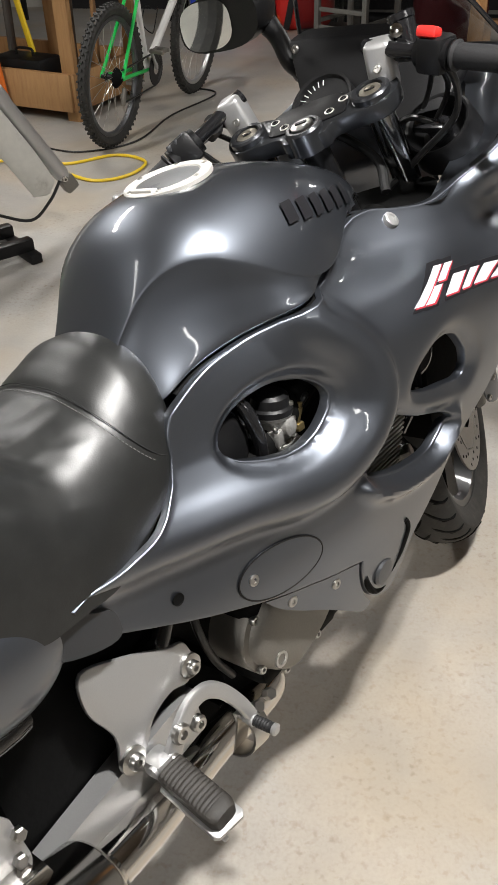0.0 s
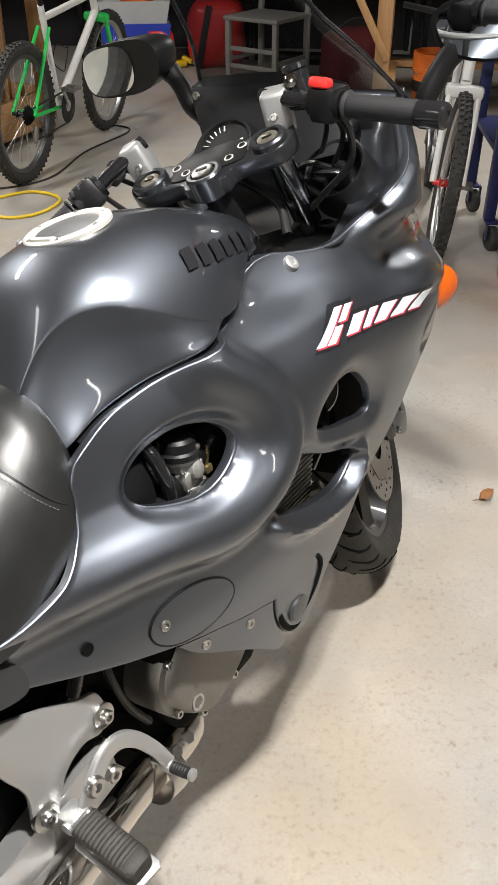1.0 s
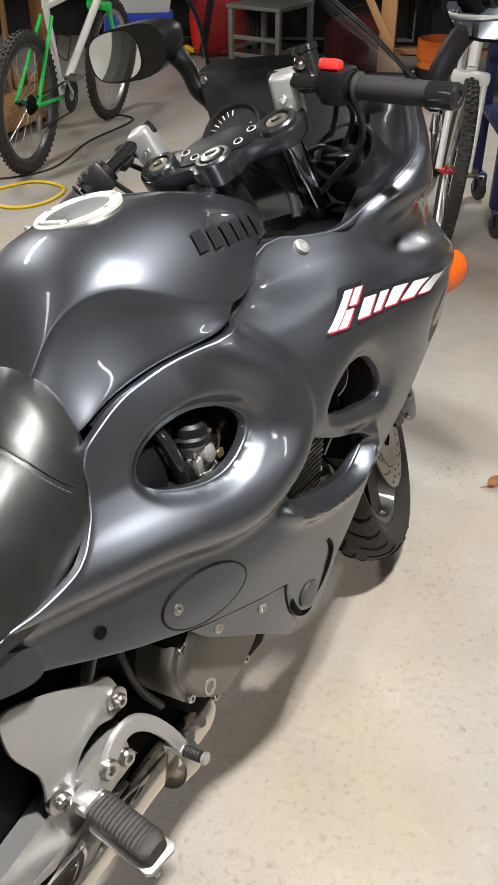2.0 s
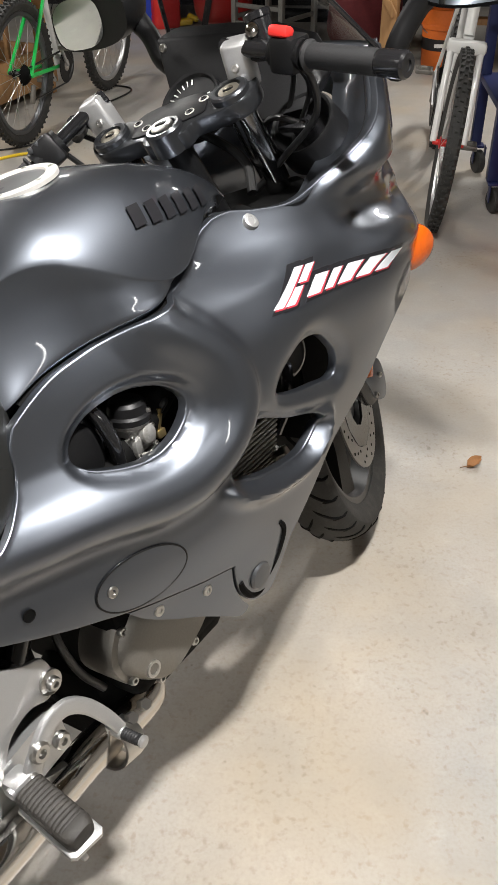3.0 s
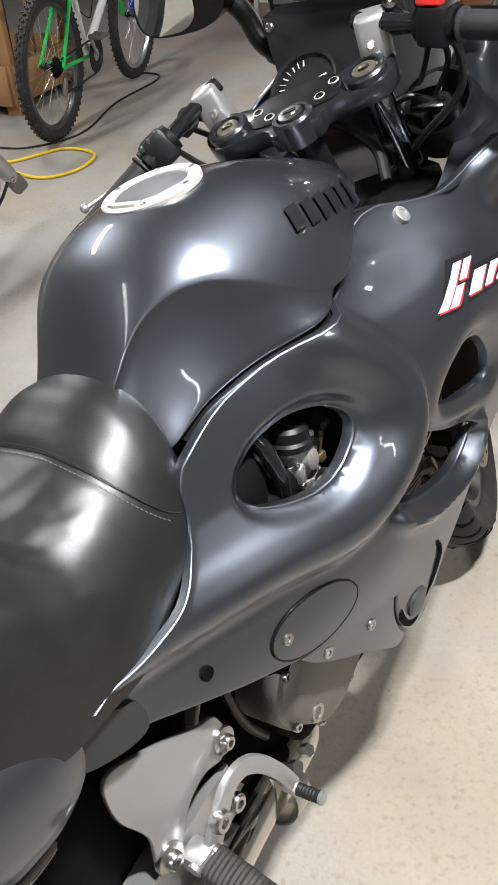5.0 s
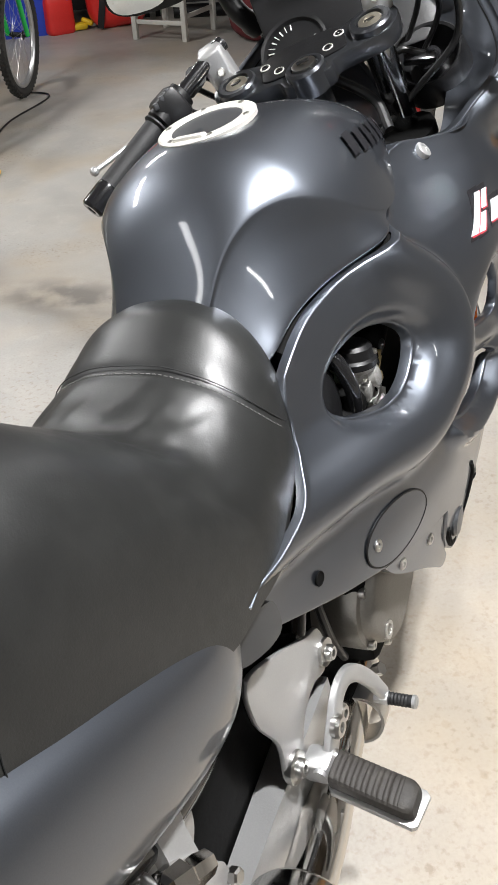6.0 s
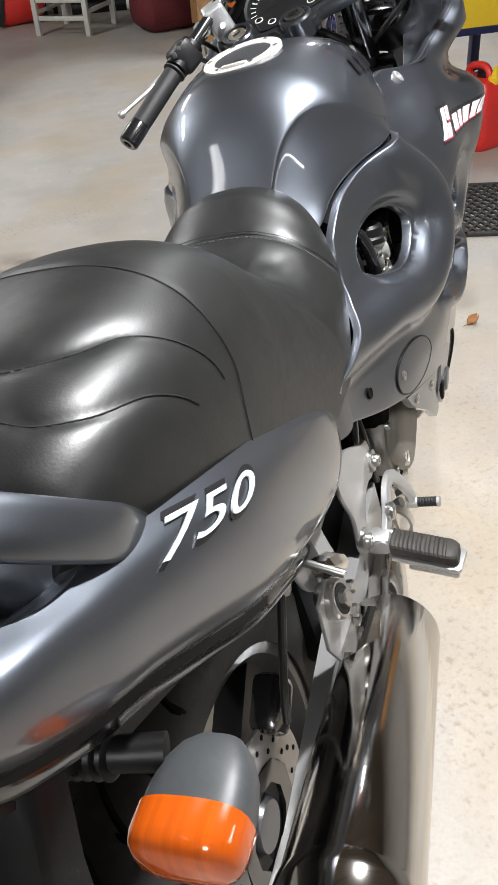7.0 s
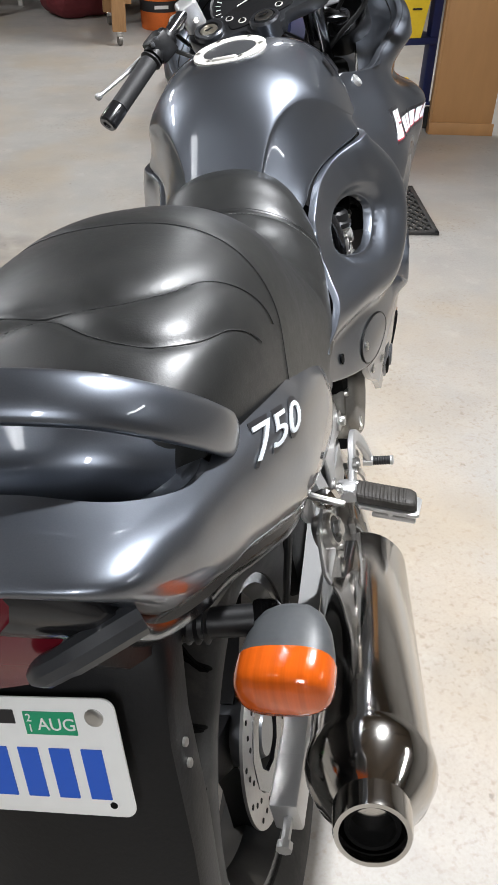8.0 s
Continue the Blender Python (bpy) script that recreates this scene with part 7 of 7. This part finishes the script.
# painted wooden chair
def chair():
    c = thing("wooden_chair", "old white-painted wooden chair with rails", "chair", at=pose(0.024, 7.691, 0, 0, 0, -31.4))
    w, dpt = 0.46, 0.46
    for x, y, h in ((0.02, 0.02, 0.43), (w - 0.02, 0.02, 0.43)):
        between((x, y, 0), (x, y, h), 0.038, 0.038, OLD_WHITE, "leg", c)
    for x in (0.02, w - 0.02):
        between((x, dpt, 0), (x, dpt - 0.01, 0.45), 0.038, 0.038, OLD_WHITE, "leg", c)
        between((x, dpt - 0.01, 0.45), (x, dpt + 0.06, 0.95), 0.036, 0.034, OLD_WHITE, "back_post", c)
        between((x, 0.04, 0.16), (x, dpt - 0.02, 0.16), 0.03, 0.018, OLD_WHITE, "stretcher", c)
    for z in (0.12, 0.24):
        between((0.04, 0.02, z), (w - 0.04, 0.02, z), 0.03, 0.018, OLD_WHITE, "stretcher", c)
    part("seat", slab((w + 0.02, dpt + 0.02, 0.03), (w / 2, dpt / 2, 0.445), 0.010), OLD_WHITE, c)
    for z in (0.62, 0.78, 0.92):
        between((0.03, dpt + 0.02 + (z - 0.6) * 0.1, z), (w - 0.03, dpt + 0.02 + (z - 0.6) * 0.1, z), 0.02, 0.07, OLD_WHITE, "back_rail", c)
    return c


chair()


# fuel cans
def fuel_can(at, turn):
    f = thing("fuel_can", "red plastic fuel can with a yellow spout", "fuel can", "fuel cans", at=pose(*at, 0, 0, turn))
    sec = [(math.copysign(abs(math.cos(a)) ** 0.45, math.cos(a)), math.copysign(abs(math.sin(a)) ** 0.45, math.sin(a))) for a in np.linspace(0, 2 * math.pi, 28, endpoint=False)]
    part("body", loft([[(u * 0.115 * k, v * 0.085 * k, z) for u, v in sec] for z, k in ((0.0, 0.90), (0.012, 0.98), (0.03, 1.0), (0.09, 1.0), (0.10, 0.98), (0.11, 1.0), (0.22, 1.0), (0.26, 0.94), (0.285, 0.80), (0.295, 0.5))]), RED, f)
    part("handle", tube(curve_points([(-0.07, 0, 0.27), (-0.055, 0, 0.325), (0.03, 0, 0.335), (0.065, 0, 0.28)], 5), 0.016, 12), RED, f)
    part("spout", lathe([(0, 0.024), (0.03, 0.024), (0.032, 0.016), (0.075, 0.011), (0.08, 0)], (0.075, 0, 0.27), (0.2, 0, 1), 18), YELLOW, f)
    part("cap", lathe([(0, 0.028), (0.028, 0.028), (0.030, 0.02), (0.03, 0)], (0.02, 0.0, 0.29), (0, 0, 1), 18), BLACK, f)
    return f


fuel_can((1.87, 4.08, 0), -70)
fuel_can((1.56, 4.02, 0), 20)
fuel_can((-0.55, 8.15, 0), 30)


# navy steel cart on casters with a yellow bin
def steel_cart():
    c = thing("steel_cart", "navy steel shop cart on black casters", "cart", at=pose(1.44, 4.36, 0, 0, 0, 0))
    for x in (0.0, 0.78):
        for y in (0.0, 0.5):
            between((x, y, 0.13), (x, y, 1.05), 0.045, 0.045, NAVY, "post", c, 0.002)
            w = part("caster", lathe([(-0.017, 0.0), (-0.017, 0.045), (-0.012, 0.052), (0.012, 0.052), (0.017, 0.045), (0.017, 0.0)], (x + 0.02, y - 0.02, 0.052), (1, 0.3, 0), 24), RUBBER, c)
            part("caster_fork", join(slab((0.055, 0.06, 0.012), (x + 0.01, y - 0.01, 0.123), 0.003), slab((0.004, 0.045, 0.08), (x - 0.005, y - 0.015, 0.085), 0.001), slab((0.004, 0.045, 0.08), (x + 0.045, y - 0.025, 0.085), 0.001)), NAVY, w)
    for z in (0.42, 0.98):
        part("shelf", slab((0.82, 0.54, 0.03), (0.39, 0.25, z), 0.004), NAVY, c)
        between((0, -0.01, z), (0.78, -0.01, z), 0.03, 0.06, NAVY, "rail", c, 0.002)
    return c


steel_cart()
binn = thing("yellow_bin", "yellow plastic bin on the steel cart shelf", "bin", at=pose(1.99, 4.43, 0.435))
part("body", loft([[(u * w, v * d, z) for u, v in ((-1, -1), (1, -1), (1, 1), (-1, 1))] for z, w, d in ((0, 0.15, 0.10), (0.22, 0.17, 0.12), (0.22, 0.16, 0.11), (0.02, 0.14, 0.09))]), YELLOW, binn, smooth=20)
part("rim", join(slab((0.36, 0.02, 0.025), (0, -0.122, 0.20), 0.004), slab((0.36, 0.02, 0.025), (0, 0.122, 0.20), 0.004)), YELLOW, binn)
part("label_slot", slab((0.05, 0.004, 0.008), (0.10, -0.118, 0.13), 0.001), DARK_CLOTH, binn)

board = thing("plywood_board", "tan plywood board standing on edge by the cart", "board", at=pose(2.362, 4.19, 0, 0, 0, -18.3))
part("panel", slab((0.31, 0.035, 1.35), (0, 0.02, 0.675), 0.003), PLY, board)
part("edge_strip", slab((0.012, 0.037, 1.35), (-0.161, 0.02, 0.675), 0.002), WOOD, board)
part("foot_strip", slab((0.33, 0.012, 0.06), (0, -0.004, 0.03), 0.003), PLY, board)


# pine bench on casters, brace and rail
def pine_bench():
    b = thing("pine_bench", "pine bench frame on casters with a diagonal brace", "bench", at=pose(1.10, 6.42, 0, 0, 0, -6))
    for x, y in ((0, 0), (1.25, 0), (0, 0.65), (1.25, 0.65)):
        between((x, y, 0.085), (x, y, 0.92), 0.089, 0.040, WOOD, "post", b)
        c = part("caster", lathe([(-0.012, 0.0), (-0.012, 0.032), (0.012, 0.032), (0.012, 0.0)], (x, y, 0.034), (1, 0.2, 0), 20), ALU_DULL, b)
        part("caster_fork", slab((0.04, 0.05, 0.03), (x, y, 0.072), 0.006), STEEL, c)
    between((0.03, 0.03, 0.26), (0.03, 0.62, 0.26), 0.038, 0.12, WOOD, "end_rail", b)
    between((0.03, -0.04, 0.40), (-0.30, -0.04, 0.98), 0.038, 0.089, WOOD, "brace", b)
    between((0.03, 0.68, 0.26), (1.25, 0.68, 0.26), 0.038, 0.10, WOOD, "rail", b)
    part("top", slab((1.85, 0.80, 0.04), (0.45, 0.32, 0.95), 0.004), PLY, b)
    return b


pine_bench()
bucket = thing("orange_bucket", "orange plastic bucket with a dark label band", "bucket", at=pose(1.50, 6.92, 0))
part("body", lathe([(0, 0), (0, 0.125), (0.02, 0.13), (0.24, 0.142), (0.245, 0.150), (0.27, 0.152), (0.275, 0.148), (0.36, 0.152), (0.365, 0.140), (0.03, 0.12), (0.03, 0)], (0, 0, 0), (0, 0, 1), 36), ORANGE, bucket)
part("label_band", lathe([(0.12, 0.1372), (0.19, 0.1412)], (0, 0, 0), (0, 0, 1), 36), DECAL_BLACK, bucket)
part("label_bar", slab((0.10, 0.003, 0.022), (-0.02, -0.1415, 0.155), 0), WHITE, bucket)
part("bail", tube([(0.15 * math.cos(a), -0.02 - 0.09 * math.sin(a), 0.26 - 0.06 * math.sin(a)) for a in np.linspace(0, math.pi, 18)], 0.004, 6), STEEL, bucket)
for x, y, z, sx, sy, sz, mat, nm, lab in ((1.55, 6.75, 0.98, 0.5, 0.35, 0.22, DARK_CLOTH, "black_bag", "black canvas bag on the bench"), (1.0, 7.45, 0.0, 0.5, 0.4, 0.42, MAROON, "red_bag", "dark red cloth bag on the floor"), (0.95, 7.0, 0.98, 0.35, 0.3, 0.25, MAROON, "red_bag", "dark red cloth bag on the bench")):
    b_ = thing(nm, lab, "bag", at=pose(x, y, z, 0, 0, 12))
    bm = slab((sx, sy, sz), (0, 0, sz / 2), min(sz * 0.4, 0.12), seg=4)
    bmesh.ops.subdivide_edges(bm, edges=bm.edges, cuts=2, use_grid_fill=True)
    for v in bm.verts:
        v.co += Vector(noise.noise_vector(v.co * 7)) * 0.02
        v.co.z = max(v.co.z, 0)
    part("body", bm, mat, b_, smooth=70)
    part("strap", tube(curve_points([(-sx * 0.3, 0, sz * 0.97), (-sx * 0.1, 0.02, sz * 1.12), (sx * 0.1, 0.02, sz * 1.12), (sx * 0.3, 0, sz * 0.97)], 5), 0.010, 8), DARK_CLOTH, b_)

# green box added out of view to give the mirror its green reflection
green_box = thing("storage_bin", "bright green strapped box, unseen stand-in for the green mirror reflection", "bin", at=pose(-2.42, 3.38, 0, 0, 0, 84))
part("body", loft([[(sx * w, sy * d, z) for sx, sy in ((-1, -1), (1, -1), (1, 1), (-1, 1))] for z, w, d in ((0.0, 0.25, 0.16), (0.02, 0.265, 0.175), (0.46, 0.30, 0.20), (0.48, 0.315, 0.215), (0.51, 0.315, 0.215), (0.51, 0.295, 0.195), (0.03, 0.25, 0.16))]), GREEN_PLASTIC, green_box)
part("lid", slab((0.645, 0.445, 0.035), (0, 0, 0.528), 0.012), GREEN_PLASTIC, green_box)
part("strap", join(slab((0.60, 0.004, 0.05), (0, -0.201, 0.33), 0.001, (-5, 4, 0)), slab((0.60, 0.004, 0.05), (0, 0.201, 0.33), 0.001, (5, 4, 0))), DARK_CLOTH, green_box)

# tubs, cord and red sack along the far wall
tub = thing("blue_tub", "blue plastic tub with a grey tub stacked in it", "tub", at=pose(-0.75, 8.25, 0, 0, 0, 10))
part("body", loft([[(u * w, v * d, z) for u, v in ((-1, -1), (1, -1), (1, 1), (-1, 1))] for z, w, d in ((0, 0.24, 0.17), (0.34, 0.28, 0.20), (0.34, 0.265, 0.185), (0.03, 0.225, 0.155))]), BLUE, tub, smooth=20)
part("inner_tub", loft([[(u * w, v * d, z) for u, v in ((-1, -1), (1, -1), (1, 1), (-1, 1))] for z, w, d in ((0.30, 0.24, 0.17), (0.50, 0.28, 0.20), (0.50, 0.265, 0.185), (0.33, 0.225, 0.155))]), CLEAR_GREY, tub, smooth=20)
cord = thing("extension_lead", "coiled orange extension lead in the grey tub", "extension lead", at=pose(-0.72, 8.22, 0.42))
part("coil", tube([(math.cos(a) * (0.14 + 0.015 * math.sin(a * 0.37)), math.sin(a) * 0.11, 0.02 + a * 0.0035 + 0.015 * math.sin(a * 0.7)) for a in np.linspace(0, 44, 260)], 0.008, 6), ORANGE, cord)
part("plug", slab((0.20, 0.10, 0.09), (0.05, -0.05, 0.14), 0.03, (0, 10, 20), 3), ORANGE, cord)
sack = thing("red_sack", "bright red vinyl sack with a black strap", "sack", at=pose(-0.10, 8.32, 0, 0, 0, 5))
bm = slab((0.46, 0.34, 0.50), (0, 0, 0.25), 0.12, seg=4)
bmesh.ops.subdivide_edges(bm, edges=bm.edges, cuts=2, use_grid_fill=True)
for v in bm.verts:
    v.co += Vector(noise.noise_vector(v.co * 6)) * 0.022
    v.co.z = max(v.co.z, 0)
part("body", bm, RED, sack, smooth=70)
part("strap", slab((0.05, 0.012, 0.46), (-0.10, -0.175, 0.24), 0.004, (0, 12, 0)), DARK_CLOTH, sack)
gl = thing("yellow_gloves", "yellow work gloves lying by the red sack", "gloves", at=pose(-0.42, 8.20, 0))
part("glove", join(slab((0.16, 0.10, 0.05), (0, 0, 0.03), 0.022, (0, 0, 30)), slab((0.10, 0.05, 0.04), (0.08, 0.06, 0.05), 0.018, (0, 20, -20))), YELLOW, gl)
ppipe = thing("black_pipe", "black pipe with a white band along the wall", "pipe", at=pose(0, 0, 0))
part("tube", tube([(0.35, 8.42, 0.05), (1.9, 8.30, 0.05)], 0.05, 16), BLACK, ppipe)
part("band", tube([(0.80, 8.385, 0.05), (0.90, 8.378, 0.05)], 0.052, 16), WHITE, ppipe)

# dark shelving against the far wall
for k, x in enumerate((-2.6, -1.2, 0.2, 1.6)):
    sh = thing("dark_shelf", "dark steel shelving loaded with black boxes", "shelving", "shelves along the far wall", at=pose(x, 8.55, 0))
    for px in (0.02, 1.33):
        for py in (0.02, 0.55):
            between((px, py, 0), (px, py, 1.9), 0.04, 0.04, BLACK, "post", sh)
    for z in (0.62, 1.15, 1.7):
        part("shelf", slab((1.36, 0.58, 0.03), (0.675, 0.285, z), 0.003), BLACK, sh)
    part("back_panel", slab((1.36, 0.01, 1.9), (0.675, 0.59, 0.95), 0.002), DARK_CLOTH, sh)
    for j in range(3):
        part("box", slab((0.36, 0.36, 0.30 + 0.06 * ((j + k) % 3)), (0.25 + j * 0.43, 0.30, 0.80 + 0.03 * ((j + k) % 3)), 0.01), DARK_CLOTH if (j + k) % 2 else BLACK, sh)

# yellow hose looped on the floor
hose = thing("yellow_hose", "thin yellow hose looped on the floor", "hose")
part("hose", tube(curve_points([(-1.9, 5.05, 0.008), (-1.3, 4.95, 0.008), (-0.98, 4.80, 0.008), (-0.74, 4.96, 0.008), (-0.56, 4.86, 0.010), (-0.60, 4.66, 0.008), (-0.75, 4.58, 0.008), (-0.95, 4.70, 0.016), (-1.10, 4.88, 0.024), (-1.5, 4.70, 0.008), (-2.2, 4.6, 0.008)], 8), 0.0075, 8), YELLOW, hose)
cordb = thing("power_lead", "thin black power lead lying by the bicycle", "power lead")
part("cord", tube(curve_points([(-1.25, 5.10, 0.006), (-0.95, 5.0, 0.006), (-0.70, 5.2, 0.006), (-0.62, 5.7, 0.006), (-0.45, 6.2, 0.006), (-0.7, 6.35, 0.006)], 8), 0.005, 6), CABLE, cordb)

# rubber lattice mat
mat_ = thing("rubber_mat", "black rubber lattice floor mat", "mat", at=pose(1.62, 3.09, 0.0, 0, 0, -16.1))
MW, ML = 0.24, 0.50
part("edge", join(slab((MW, 0.02, 0.014), (-MW / 2, 0.01, 0.007), 0.003), slab((MW, 0.02, 0.014), (-MW / 2, ML - 0.01, 0.007), 0.003), slab((0.02, ML, 0.014), (-0.01, ML / 2, 0.007), 0.003), slab((0.02, ML, 0.014), (-MW + 0.01, ML / 2, 0.007), 0.003)), RUBBER, mat_)
bars = []
for k in range(-9, 10):
    for s in (1, -1):
        pts = [(x, ML / 2 + s * (x + MW / 2) * 1.6 + k * 0.062) for x in np.linspace(-MW + 0.01, -0.01, 40)]
        pts = [q for q in pts if 0.01 < q[1] < ML - 0.01]
        if len(pts) > 3:
            bars.append(tube([(*pts[0], 0.006), (*pts[-1], 0.006)], 0.0065, 5))
tagged(part("lattice", join(*bars), RUBBER, mat_), kind="stuff")

# dead leaf on the floor
leaf = thing("dead_leaf", "small curled brown dead leaf", "leaf", at=pose(1.152, 2.575, 0.002, 0, 0, 30))
part("blade", loft([[(x, v * w, 0.004 + 0.012 * v * v + 0.006 * math.sin(x * 90)) for v in np.linspace(-1, 1, 7)] for x, w in ((-0.022, 0.003), (-0.012, 0.014), (0, 0.017), (0.010, 0.012), (0.022, 0.002))], False), material("dead_leaf_brown", (0.30, 0.14, 0.05), 0.8, 0, 0, 0.3, 80), leaf)
part("stalk", tube([(-0.02, 0, 0.004), (-0.04, 0.006, 0.002)], 0.0012, 5), material("leaf_stalk", (0.2, 0.1, 0.04), 0.8), leaf)

# a second motorbike's front end: silver forks, white guard, knobbly tyre
dirt = thing("dirt_bike", "white dirt bike with silver forks, its front wheel off", "motorcycle", at=pose(-1.08, 3.48, 0, 0, 0, -43))
for s in (-1, 1):
    lg = part("fork_leg", lathe([(0, 0.0), (0, 0.024), (0.03, 0.030), (0.36, 0.029), (0.38, 0.033), (0.42, 0.033), (0.42, 0)], (0.10 * s, 0.60, 0.27), (0, -0.52, 0.855), 18), ALU, dirt)
    part("fork_tube", tube([(0.10 * s, 0.40, 0.60), (0.10 * s, 0.18, 0.96)], 0.023, 14), CHROME, lg)
    part("axle_clamp", slab((0.05, 0.06, 0.07), (0.10 * s, 0.61, 0.255), 0.014, (30, 0, 0)), ALU_DULL, lg)
    part("clamp_bolt", bolt_mesh((0.10 * s + 0.026, 0.585, 0.28), (1, 0, 0), 0.012, 0.01), CHROME, lg)
guard = loft([[(0.132 + 0.018 * math.cos(a) * f, y + math.sin(a) * w * f, z + 0.45 * math.sin(a) * w * f) for a in np.linspace(0, 2 * math.pi, 18, endpoint=False)] for y, z, w, f in ((0.505, 0.245, 0.02, 0.6), (0.495, 0.265, 0.048, 1), (0.42, 0.40, 0.052, 1), (0.30, 0.60, 0.050, 1), (0.24, 0.70, 0.045, 1), (0.23, 0.72, 0.02, 0.6))])
part("fork_guard", guard, OLD_WHITE, dirt, "scuffed white plastic fork guard")
part("brake_hose", tube(curve_points([(0.135, 0.56, 0.28), (0.15, 0.50, 0.22), (0.13, 0.42, 0.16), (0.08, 0.30, 0.20)], 6), 0.006, 8), CABLE, dirt)
part("work_stand", join(slab((0.30, 0.05, 0.04), (0.02, 0.40, 0.02), 0.008), slab((0.30, 0.05, 0.04), (0.02, 0.05, 0.02), 0.008), slab((0.05, 0.40, 0.05), (0.10, 0.22, 0.06), 0.008), slab((0.05, 0.40, 0.05), (-0.08, 0.22, 0.06), 0.008), slab((0.22, 0.30, 0.05), (0.01, 0.14, 0.26), 0.01), slab((0.06, 0.06, 0.18), (0.06, 0.16, 0.16), 0.01), slab((0.06, 0.06, 0.18), (-0.05, 0.16, 0.16), 0.01)), BLACK, dirt, "black steel stand under the engine")
part("body", loft([[(math.cos(a) * w, y, z + math.sin(a) * h) for a in np.linspace(0, 2 * math.pi, 16, endpoint=False)] for y, z, w, h in ((0.22, 0.80, 0.06, 0.08), (0.0, 0.80, 0.12, 0.12), (-0.3, 0.78, 0.10, 0.08), (-0.9, 0.80, 0.08, 0.04))]), WHITE_PAINT, dirt)
part("engine", slab((0.24, 0.34, 0.32), (0, -0.10, 0.46), 0.05), ALU_DULL, dirt)
part("rear_wheel", lathe([(-0.03, 0.23), (-0.052, 0.26), (-0.05, 0.30), (0, 0.32), (0.05, 0.30), (0.052, 0.26), (0.03, 0.23)], (0, -0.80, 0.32), (1, 0, 0), 40, True), RUBBER, dirt)
